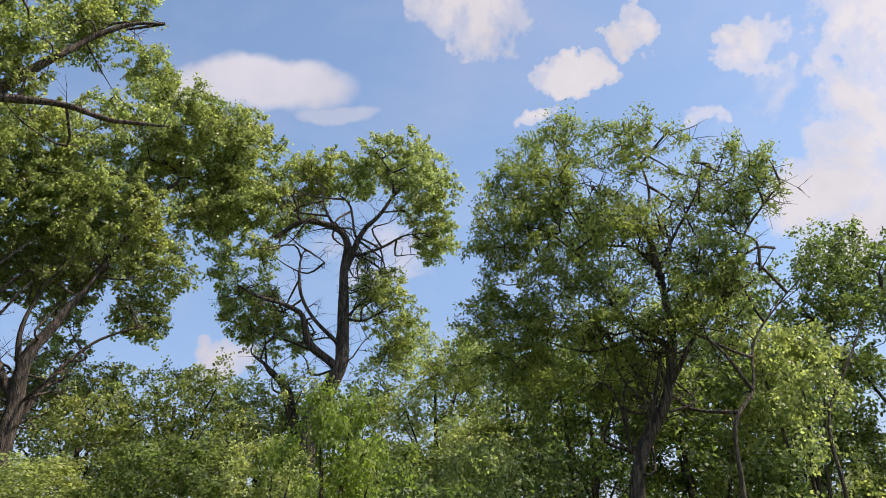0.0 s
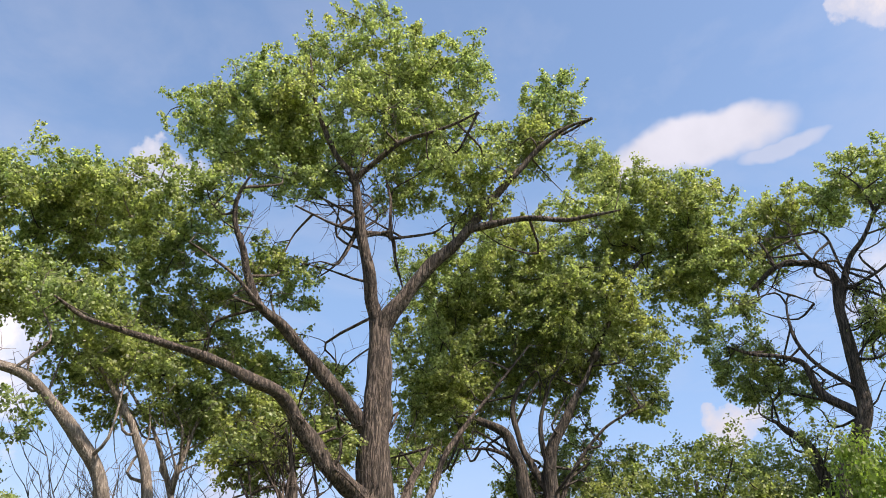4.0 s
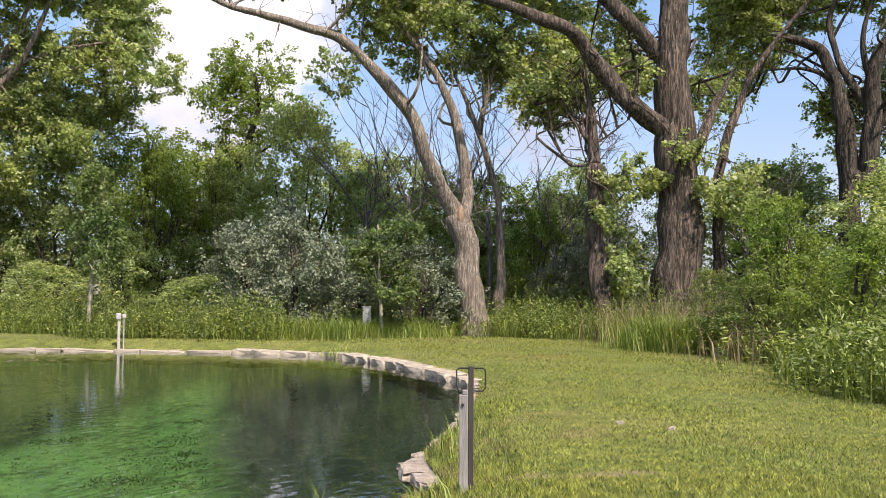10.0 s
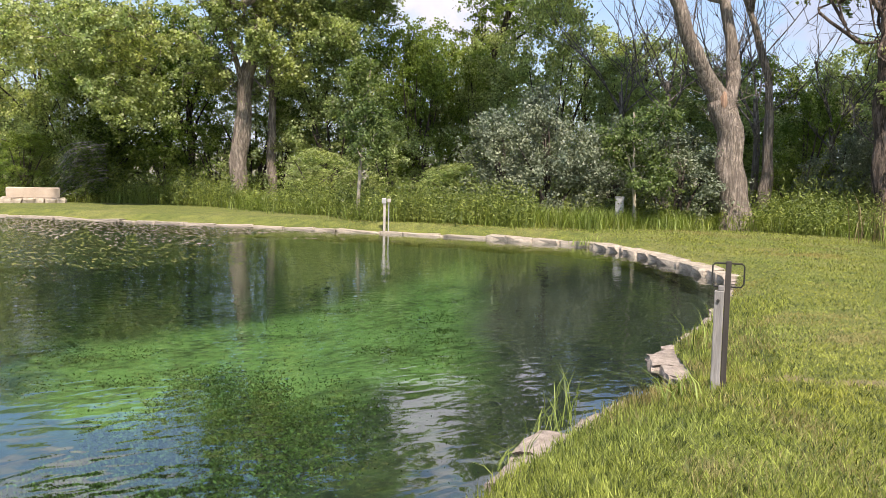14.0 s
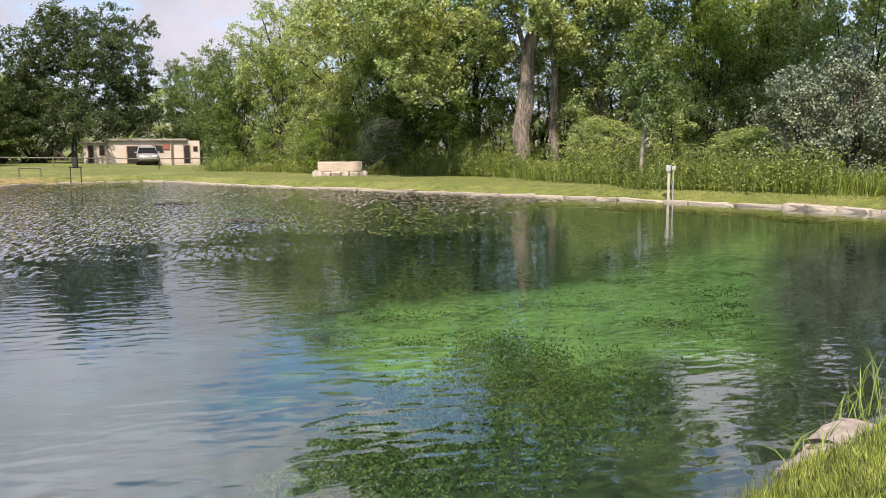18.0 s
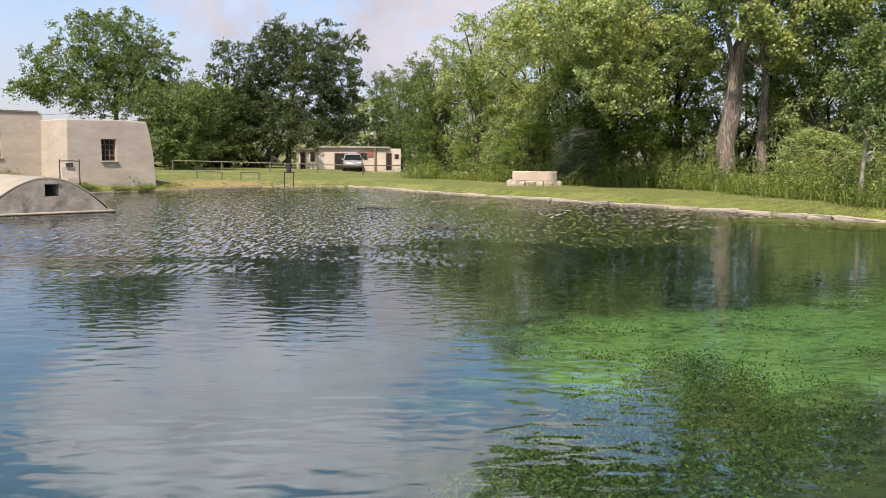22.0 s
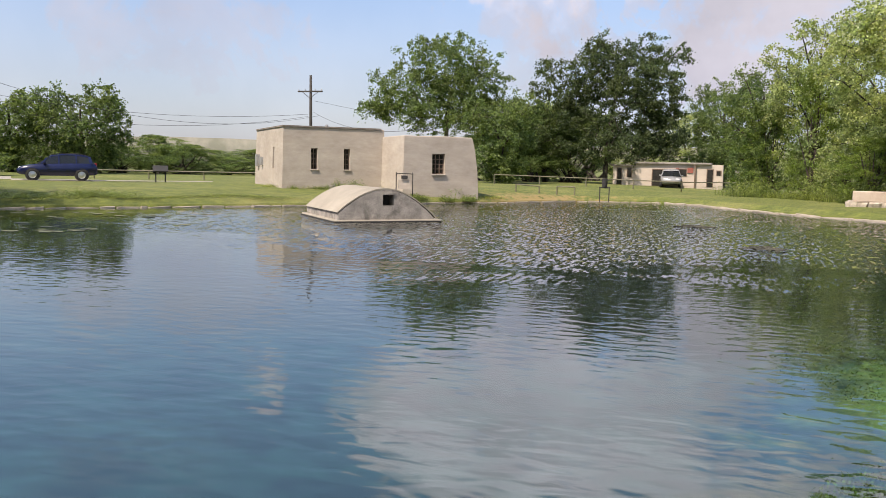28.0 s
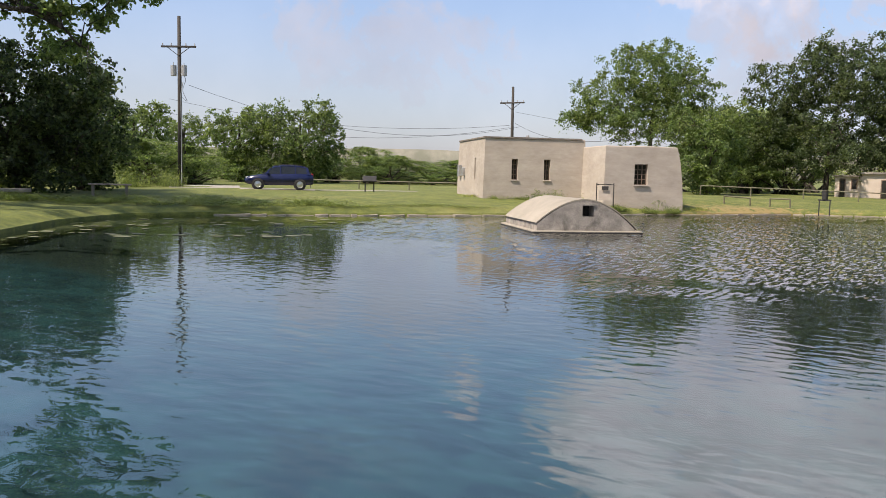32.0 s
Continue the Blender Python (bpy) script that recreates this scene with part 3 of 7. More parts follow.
def sprays(rng, c, per, size):
    """Leaf places on short twiggy sprays, one spray to a clump centre, and the way that each leaf looks: out of its spray and up."""
    n = len(c) * per
    d = rng.normal(size=(len(c), 3)) + np.array([0, 0, 0.25])
    d /= np.linalg.norm(d, axis=1, keepdims=True)
    ln = rng.uniform(0.5, 1.5, (len(c), 1)) * size * 1.3
    u = rng.uniform(-1, 1, (n, 1))
    wide = np.repeat(rng.uniform(0.4, 0.8, (len(c), 1)), per, 0) * size * (1.1 - 0.4 * u)
    ball = rng.normal(size=(n, 3))
    ball /= np.linalg.norm(ball, axis=1, keepdims=True)
    ball *= rng.uniform(0.3, 1.35, (n, 1))
    at = np.repeat(c, per, 0) + np.repeat(d * ln, per, 0) * u + ball * wide * np.array([1, 1, 0.75])
    at[:, 2] -= 0.18 * size * u[:, 0] ** 2
    return at, ball * 0.75 + np.array([0, 0, 0.42])


def tree(name, label, limbs, blobs, leaf, bark, seed, per_area=6.6, per_clump=96, clump=0.36, leaf_len=0.135, leaf_wid=0.13, category="tree", flare=0.5, twig=0.45, trunk_to=None, bare=2, branch=True):
    rng = np.random.default_rng(seed)
    base = Vector(limbs[0][0][0])
    foot = trunk_to if trunk_to is not None else -0.15
    root = thing(name, label, category, (base.x, base.y, foot))
    move = Matrix.Translation((-base.x, -base.y, -foot))
    all_pts = []
    for i, (pts, r0, r1) in enumerate(limbs):
        pts = [tuple(p) for p in pts]
        if i == 0 and pts[0][2] > foot + 0.05:
            pts = [(pts[0][0], pts[0][1], foot)] + pts
        if i and pts[0][2] < 7.0 and min((Vector(q) - Vector(pts[0])).length for q in all_pts) > 1.3:
            pts = [(pts[0][0], pts[0][1], foot)] + ([(pts[0][0], pts[0][1], (pts[0][2] + foot) / 2)] if pts[0][2] > 2.5 else []) + pts
        elif i:
            # root the limb in the wood that it grows from, a little below
            q = min(all_pts, key=lambda c: (Vector(c) - Vector(pts[0])).length + 0.6 * max(0.0, c[2] - pts[0][2]))
            if (Vector(q) - Vector(pts[0])).length > 0.12:
                pts = [q] + pts
        path = smooth_path(pts, 6)
        path = [p + noise.noise_vector(p * 0.8) * min(0.12, r0 * 0.35) for p in path]
        all_pts += [tuple(p) for p in path]
        sh = Shape().tube([move @ p for p in path], r0, r1 if i == 0 or r1 > 0.3 else min(r1, 0.035), 12 if r0 > 0.3 else 8, 0.34, True, flare if i == 0 else 0.0)
        part("trunk" if i == 0 else "limb", sh, bark, root, smooth=True)
    c = clusters(rng, blobs, per_area, clump)
    # crooked side branches that carry the crown
    side = Shape()
    for p in list(all_pts)[:: 4 if branch else 10 ** 6]:
        if p[2] < 5.0:
            continue
        a = Vector(p)
        near_c = c[np.argsort(np.linalg.norm(c - np.array(p), axis=1))[rng.integers(4, 40)]] if len(c) > 40 else c[0]
        g = Vector(near_c) - a
        if g.length > 3.8 or g.length < 0.6:
            continue
        bow = Vector(rng.normal(size=3)) * 0.22 * g.length
        path = smooth_path([a, a + g * 0.35 + bow, a + g * 0.7 + bow * 0.4 + Vector(rng.normal(size=3)) * 0.15, a + g], 3)
        side.tube([move @ q for q in path], 0.035 + 0.012 * g.length, 0.014, 5, 0.2, False)
        all_pts += [tuple(q) for q in path[3:]]
    if branch:
        tagged(part("branch_mass", side, bark, root, smooth=True), kind="stuff")
    nodes = np.array([p for p in all_pts if p[2] > 2.0] or all_pts)
    tw = Shape()
    near = np.array([np.min(np.linalg.norm(nodes - q, axis=1)) for q in c])
    count, cap = len(nodes), len(nodes) + 3 * len(c)
    store = np.zeros((cap, 3))
    store[:count] = nodes
    for q in c[np.argsort(near)]:
        if rng.random() > twig:
            continue
        away = np.linalg.norm(store[:count] - q, axis=1)
        a, b = Vector(store[np.argmin(away)]), Vector(q)
        size = (b - a).length
        mid = (a + b) / 2 + Vector(rng.normal(size=3)) * 0.1 * size
        r = min(0.07, 0.012 + 0.012 * size)
        path = smooth_path([a, mid, b], 2)
        tw.tube([move @ p for p in path], r * 1.4, 0.010, 3, 0, False)
        for p in (path[1], path[2], path[-1]):
            store[count] = p
            count += 1
    at, face = sprays(rng, c, int(per_clump * LEAF_SHARE), clump)
    at -= np.array([base.x, base.y, foot])
    # bare twigs along the limbs
    for p in all_pts[:: bare]:
        if p[2] < 4 or rng.random() > 0.8:
            continue
        a, g = Vector(p), Vector(rng.normal(size=3)) * 0.42 + Vector((0, 0, 0.28))
        b, d = a + g * 0.8 + Vector(rng.normal(size=3)) * 0.16, a + g * 1.5 + Vector(rng.normal(size=3)) * 0.25
        tw.tube([move @ q for q in (a, b, d)], 0.028, 0.007, 3, 0, False)
        for k in range(3):
            e = b + (d - b) * rng.random()
            tw.tube([move @ e, move @ (e + Vector(rng.normal(size=3)) * 0.35 + g * 0.3)], 0.012, 0.005, 3, 0, False)
    tagged(part("twig_mass", tw, bark, root, smooth=True), kind="stuff")
    part("foliage", leaves("foliage", rng, at, leaf_len * LEAF_GROW, leaf_wid * LEAF_GROW, leaf, 0.2, face), leaf, root)
    return root


# ---- ground, pond ----
WATER_Z = -0.35
MIDDLE = (-7.0, 22.0)
# the pond's edge, anticlockwise from the viewer's feet
SHORE = ((0.3, 2.6), (2.3, 4.4), (4.1, 5.7), (5.3, 6.2), (5.9, 7.4), (8.7, 9.7), (12.1, 13.2), (13.1, 16.0), (14.0, 19.8), (14.2, 22.3), (12.3, 25.3),
         (9.5, 28.4), (5.5, 31.8), (1.5, 35.0), (-1.7, 38.0), (-6.0, 41.2), (-14.9, 49.8), (-19.3, 46.6), (-21.0, 41.0), (-22.7, 38.0), (-25.4, 29.4),
         (-28.5, 22.6), (-31.2, 17.5), (-31.6, 14.0), (-28.8, 10.4), (-24.8, 7.4), (-18.0, 2.6), (-10.0, 0.6), (-4.0, 0.9))


def shore_at(angle):
    """The edge's distance from the pond's middle in a direction (radians from +x)."""
    best = 0.0
    d = Vector((math.cos(angle), math.sin(angle)))
    for i in range(len(SHORE)):
        a = Vector(SHORE[i]) - Vector(MIDDLE)
        b = Vector(SHORE[(i + 1) % len(SHORE)]) - Vector(MIDDLE)
        e = b - a
        den = d.x * e.y - d.y * e.x
        if abs(den) < 1e-9:
            continue
        s, u = (a.x * e.y - a.y * e.x) / den, (a.x * d.y - a.y * d.x) / den
        if s > 0 and -1e-6 <= u <= 1 + 1e-6:
            best = max(best, s)
    return best


RAYS = 720
EDGE = [shore_at(2 * math.pi * i / RAYS) for i in range(RAYS)]
EDGE = [sum(EDGE[(i + k) % RAYS] for k in (-2, -1, 0, 1, 2)) / 5 for i in range(RAYS)]


def rise(v, a, b):
    t = min(1.0, max(0.0, (v - a) / (b - a)))
    return t * t * (3 - 2 * t)


def outside(x, y):
    """Metres from the pond's edge, outwards."""
    dx, dy = x - MIDDLE[0], y - MIDDLE[1]
    return math.hypot(dx, dy) - EDGE[int(round(math.atan2(dy, dx) / (2 * math.pi) * RAYS)) % RAYS]


def ground_z(x, y):
    out = outside(x, y)
    z = 0.26 * rise(-x, 15, 26) * rise(out, 0.5, 7)
    z += 0.06 * noise.noise(Vector((x * 0.12, y * 0.12, 0))) * rise(out, 0.6, 4) * (1 - rise(out, 60, 120))
    edge = -0.22
    return edge + (z - edge) * rise(out, 0.0, 0.9)


def build_ground():
    steps = [0, 0.05, 0.15, 0.35, 0.6, 0.9, 1.3, 1.8, 2.5, 3.3, 4.2, 5.2, 6.5, 8, 10, 12, 14, 17, 20, 24, 29, 35, 43, 55, 75, 110, 180, 350, 800, 2000, 4000]
    verts, faces = [], []
    for i in range(RAYS):
        a = 2 * math.pi * i / RAYS
        c, s = math.cos(a), math.sin(a)
        r = EDGE[i]
        verts.append((MIDDLE[0] + r * c, MIDDLE[1] + r * s, -1.6))
        verts.append((MIDDLE[0] + r * c, MIDDLE[1] + r * s, -0.42))
        for d in steps:
            x, y = MIDDLE[0] + (r + d) * c, MIDDLE[1] + (r + d) * s
            verts.append((x, y, ground_z(x, y)))
    n = len(steps) + 2
    for i in range(RAYS):
        j = (i + 1) % RAYS
        faces += [(i * n + k, i * n + k + 1, j * n + k + 1, j * n + k) for k in range(n - 1)]
    me = Shape().add(verts, faces).mesh("ground", LAWN, True)
    tagged(new("ground", me), "sunlit mown lawn of short yellow-green grass round the pond", "ground", kind="structure")


def build_water():
    ring = [(MIDDLE[0] + (EDGE[i] + 0.12) * math.cos(2 * math.pi * i / RAYS), MIDDLE[1] + (EDGE[i] + 0.12) * math.sin(2 * math.pi * i / RAYS), WATER_Z) for i in range(0, RAYS, 2)]
    me = Shape().add(ring, [tuple(range(len(ring)))]).mesh("water", WATER)
    tagged(new("water", me), "clear spring water with small ripples mirroring sky and trees", "water", kind="structure")
    verts, faces, n = [], [], 14
    m = RAYS // 3
    for i in range(m):
        a = 2 * math.pi * i / m
        for k in range(n):
            f = k / (n - 1)
            r = (EDGE[i * 3] + 0.1) * (1 - f)
            x, y = MIDDLE[0] + r * math.cos(a), MIDDLE[1] + r * math.sin(a)
            verts.append((x, y, -0.75 - 1.1 * rise(f, 0, 0.5) + 0.12 * noise.noise(Vector((x * 0.5, y * 0.5, 1)))))
    for i in range(m):
        j = (i + 1) % m
        faces += [(i * n + k, i * n + k + 1, j * n + k + 1, j * n + k) for k in range(n - 1)]
    tagged(new("pond_bed", Shape().add(verts, faces).mesh("pond_bed", BED, True)), "pond bed of sand and green water weed, deep water's darkness in its colour", "pond bed", kind="structure")


build_ground()
build_water()


def carve(ob, root, *holes):
    """Openings cut right into a wall, given as boxes."""
    cutter = Shape()
    for h in holes:
        cutter.box(*h)
    tool = new("cutter", cutter.mesh("cutter", ob.data.materials[0]))
    tool.parent = root
    mod = ob.modifiers.new("openings", "BOOLEAN")
    mod.operation, mod.solver, mod.object = "DIFFERENCE", "EXACT", tool
    bpy.context.view_layer.update()
    ob.data = bpy.data.meshes.new_from_object(ob.evaluated_get(bpy.context.evaluated_depsgraph_get()))
    ob.modifiers.clear()
    bpy.data.objects.remove(tool)


# ---- bathhouse ----
def build_house():
    root = thing("adobe_house", "low cream stucco adobe house with flat roof at the water's edge", "house", (-30.6, 33.4, 0.2), 90 - 35)

    def wall_block(x0, x1, y0, y1, h, lean_right, name):
        """A battered block with a soft parapet: local x along the front, y to the back."""
        sh = Shape()
        n = 10
        ring = []
        rows = [-0.2, 0, 0.4, 0.75, 0.93, 0.985, 1.0]
        grid = []
        for f in rows:
            inset = 0.10 * max(f, 0) + (0.03 if f == 1 else 0)
            ir = inset + lean_right * max(f, 0) ** 3
            line = []
            for k in range(n):
                line.append((x0 + inset + (x1 - ir - x0 - inset) * k / n, y0 + inset))
            for k in range(n):
                line.append((x1 - ir, y0 + inset + (y1 - y0 - 2 * inset) * k / n))
            for k in range(n):
                line.append((x1 - ir - (x1 - ir - x0 - inset) * k / n, y1 - inset))
            for k in range(n):
                line.append((x0 + inset, y1 - inset - (y1 - y0 - 2 * inset) * k / n))
            grid.append([(x + 0.012 * noise.noise(Vector((x, y, f * h))), y + 0.012 * noise.noise(Vector((x + 9, y, f * h))), f * h + (0.03 * noise.noise(Vector((x * 0.7, y * 0.7, 3))) if f > 0.9 else 0)) for x, y in line])
        m = 4 * n
        vs = [p for r in grid for p in r]
        fs = [(i * m + k, i * m + (k + 1) % m, (i + 1) * m + (k + 1) % m, (i + 1) * m + k) for i in range(len(rows) - 1) for k in range(m)]
        fs.append(tuple((len(rows) - 1) * m + k for k in range(m)))
        sh.add(vs, fs)
        return part(name, sh, STUCCO, root)

    big = wall_block(0, 5.88, 0, 7.6, 3.36, 0.0, "wall")
    small = wall_block(5.6, 10.0, -3.45, 3.0, 2.98, 0.30, "wall")
    part("roof_edge", Shape().box(0.05, 0.05, 3.35, 5.6, 0.35, 3.43).box(0.05, 0.35, 3.35, 0.3, 7.5, 3.43), WOOD, big, "thin brown roof edging")
    carve(big, root, (1.60, -0.5, 1.1, 1.96, 0.36, 2.24), (3.44, -0.5, 1.1, 3.80, 0.36, 2.24), (-0.5, 2.2, 1.1, 0.36, 2.6, 2.3))
    carve(small, root, (7.28, -3.9, 0.98, 8.02, -3.10, 2.05))

    def glazing(parent, x0, x1, y, z0, z1, columns, rows, label):
        """A sunk dark pane with thin brown bars and a plaster sill: x along the front, y its depth."""
        win = part("window", Shape().box(x0 + 0.003, y + 0.04, z0 + 0.003, x1 - 0.003, y + 0.06, z1 - 0.003), PANE, parent, label)
        bars = Shape()
        for k in range(columns + 1):
            a = x0 + 0.004 + k * (x1 - x0 - 0.048) / columns
            bars.box(a, y, z0 + 0.004, a + 0.04, y + 0.038, z1 - 0.004)
        for k in range(rows + 1):
            b = z0 + 0.006 + k * (z1 - z0 - 0.052) / rows
            bars.box(x0 + 0.006, y + 0.004, b, x1 - 0.006, y + 0.036, b + 0.035)
        part("glazing_bars", bars, FRAME, win, "brown wooden glazing bars")
        part("sill", Shape().box(x0 - 0.05, y - 0.30, z0 - 0.07, x1 + 0.05, y - 0.02, z0 + 0.002, bevel=0.02), STUCCO, win)

    glazing(big, 1.60, 1.96, 0.26, 1.1, 2.24, 2, 4, "dark deep-set narrow window")
    glazing(big, 3.44, 3.80, 0.26, 1.1, 2.24, 2, 4, "dark deep-set narrow window")
    glazing(small, 7.28, 8.02, -3.22, 0.98, 2.05, 3, 4, "dark paned window with pale sill")
    part("window", Shape().box(0.26, 2.203, 1.103, 0.3, 2.597, 2.297), PANE, big, "dark narrow side window")
    part("roof_pipe", Shape().tube([(3.0, 2.0, 3.3), (3.0, 2.0, 3.5), (3.0, 2.0, 3.62)], 0.09, 0.09, 10), STEEL, big)
    part("meter_box", Shape().box(-0.16, 6.3, 1.2, 0.06, 6.7, 1.9, bevel=0.02), STEEL, big, "grey electric meter box")
    part("meter_box", Shape().box(-0.14, 5.2, 1.25, 0.06, 5.5, 1.75, bevel=0.02), STEEL, big)


build_house()


# ---- spring vault in the pond ----
def build_vault():
    root = thing("spring_vault", "low concrete barrel vault with dark opening, standing in water", "spring house", (-17.59, 21.88, WATER_Z - 0.02), 55)
    L, W = 3.66, 4.3
    part("base_slab", Shape().box(-0.12, -0.12, -0.5, L + 0.12, W + 0.12, 0.1, bevel=0.03), CAP_STONE, root)
    part("wet_line", Shape().box(-0.128, -0.128, -0.1, L + 0.128, W + 0.128, 0.055), DARK, root, "dark wet band at the waterline")

    def crown(f):
        """Height of the roof's outside across the vault, lower on the far side."""
        return 0.36 - 0.22 * f + 0.93 * math.sin(math.pi * f) ** 0.9

    arch = [(0.0, 0.08)] + [(L * k / 18, crown(k / 18)) for k in range(19)] + [(L, 0.08)]
    inner = [(0.06 + x * (L - 0.12) / L, z - 0.05 if z > 0.1 else z) for x, z in arch]
    end = part("end_wall", Shape().prism(inner, 0.0, W), CONCRETE, root, "mottled grey concrete end wall")
    carve(end, root, (1.64, -0.3, 0.58, 2.06, 0.9, 0.97))
    roof = Shape()
    outer = arch[1:-1]
    low = [(x, z - 0.045) for x, z in outer]
    m = len(outer)
    vs = [(x, y, z) for y in (-0.006, W + 0.006) for x, z in outer] + [(x, y, z) for y in (-0.006, W + 0.006) for x, z in low]
    fs = [(k, k + 1, m + k + 1, m + k) for k in range(m - 1)] + [(2 * m + k, k, k + 1, 2 * m + k + 1)[::-1] for k in range(m - 1)] + [(m + k, 3 * m + k, 3 * m + k + 1, m + k + 1)[::-1] for k in range(m - 1)]
    part("roof", roof.add(vs, fs), CAP_STONE, root, "smooth pale curved concrete roof")
    # near-black panel set in the hole paints the vault's unlit inside
    part("opening", Shape().box(1.643, 0.55, 0.583, 2.057, 0.6, 0.967), DARK, root, "near-black panel painting the unlit inside of the square opening")
    part("lintel", Shape().box(1.60, -0.04, 0.963, 2.08, 0.05, 1.03), CONCRETE, root)


build_vault()

# ---- tall trees ----
tree("cottonwood_tree", "leaning pale-barked cottonwood with forked trunk on the lawn",
     [([(22.1, 24.5, -0.1), (22.0, 24.6, 1.6), (21.9, 24.7, 3.1), (21.6, 25.0, 4.8)], 0.62, 0.45),
     ([(21.6, 25.0, 4.8), (20.5, 25.1, 6.2), (19.4, 25.3, 8.5), (17.8, 25.7, 10.3), (16.3, 26.0, 11.2), (14.0, 26.7, 11.6), (11.5, 27.2, 12.0), (9.0, 27.6, 12.2)], 0.36, 0.08),
     ([(21.7, 24.8, 4.2), (22.0, 24.9, 6.0), (21.8, 25.3, 8.5), (21.0, 26.2, 11.1), (19.9, 27.3, 13.3), (18.6, 28.4, 15.2)], 0.34, 0.1),
     ([(24.9, 26.0, 3.0), (24.8, 26.1, 5.9), (24.2, 26.6, 8.6), (23.4, 27.3, 11.2), (22.1, 28.4, 13.4)], 0.3, 0.12),
     ([(24.2, 26.6, 8.6), (24.5, 26.4, 10.4), (24.8, 26.0, 12.3)], 0.16, 0.07)],
     [(13.8, 29.4, 18.7, 2.9, 2.1, 1.4), (16.6, 29.0, 20.3, 2.9, 2.2, 1.4), (18.9, 24.8, 19.3, 2.0, 1.8, 1.6), (14.3, 30.3, 16.5, 2.8, 2.1, 1.5), (16.0, 28.0, 15.1, 2.9, 2.0, 1.1), (12.4, 29.3, 16.4, 1.4, 1.5, 1.5), (18.5, 28.2, 20.0, 2.1, 1.8, 1.6), (17.5, 26.0, 14.2, 2.3, 1.7, 1.0), (15.1, 29.3, 14.3, 1.7, 1.2, 0.7), (19.6, 26.5, 13.2, 2.3, 1.6, 0.9), (16.8, 26.4, 9.9, 1.0, 1.2, 0.6), (22.3, 28.3, 12.9, 2.6, 1.9, 1.3), (25.3, 26.8, 12.4, 2.1, 1.6, 1.1), (25.8, 23.2, 9.8, 1.3, 1.2, 0.9), (23.6, 28.5, 15.4, 2.4, 1.7, 1.1)],
     LEAF, BARK_PALE, 11)
scar = Shape()
bm = bmesh.new()
bmesh.ops.create_icosphere(bm, subdivisions=3, radius=1.0)
bm.verts.index_update()
scar.add([(v.co.x * 0.13 * (1 + 0.7 * noise.noise(v.co * 2)), v.co.y * 0.12, v.co.z * 0.36 * (1 + 0.5 * noise.noise(v.co * 3))) for v in bm.verts], [[v.index for v in f.verts] for f in bm.faces])
bm.free()
torn = new("torn_stub", scar.mesh("torn_stub", surface("torn_wood", (0.16, 0.095, 0.065), (0.33, 0.22, 0.15), 6.0, 0.9, 0.8, 20.0, stretch=(1, 1, 0.2)), True))
torn.matrix_basis = pose(21.42, 24.66, 4.7)
tagged(torn, "orange-brown torn wood stub at a trunk's fork", "tree stub")
tree("cottonwood_tree", "slim cottonwood trunk with dead upper branches and few leaves",
     [([(25.6, 20.8, -0.1), (25.5, 21.0, 2.0), (25.4, 21.1, 4.6), (25.3, 21.1, 6.8)], 0.4, 0.3),
     ([(25.3, 21.1, 6.8), (25.3, 21.2, 8.2), (25.2, 21.3, 9.5), (25.0, 21.5, 10.8)], 0.25, 0.1),
     ([(25.4, 21.1, 7.3), (25.0, 21.5, 8.1), (24.7, 21.8, 8.7), (24.4, 22.2, 9.8)], 0.16, 0.06),
     ([(25.4, 21.1, 6.8), (24.7, 21.9, 6.8), (24.3, 22.3, 8.0), (24.2, 22.4, 8.7)], 0.05, 0.02),
     ([(25.5, 21.0, 7.7), (25.8, 20.6, 8.0), (26.2, 20.1, 8.5)], 0.06, 0.02)],
     [(25.2, 23.4, 10.2, 1.5, 2.0, 1.5), (27.1, 21.1, 10.7, 1.2, 2.0, 0.9), (25.9, 21.1, 6.1, 0.8, 1.3, 0.8), (26.0, 21.0, 4.7, 0.8, 1.3, 0.8), (26.5, 20.6, 2.7, 0.8, 1.5, 1.2)],
     LEAF, BARK, 12)
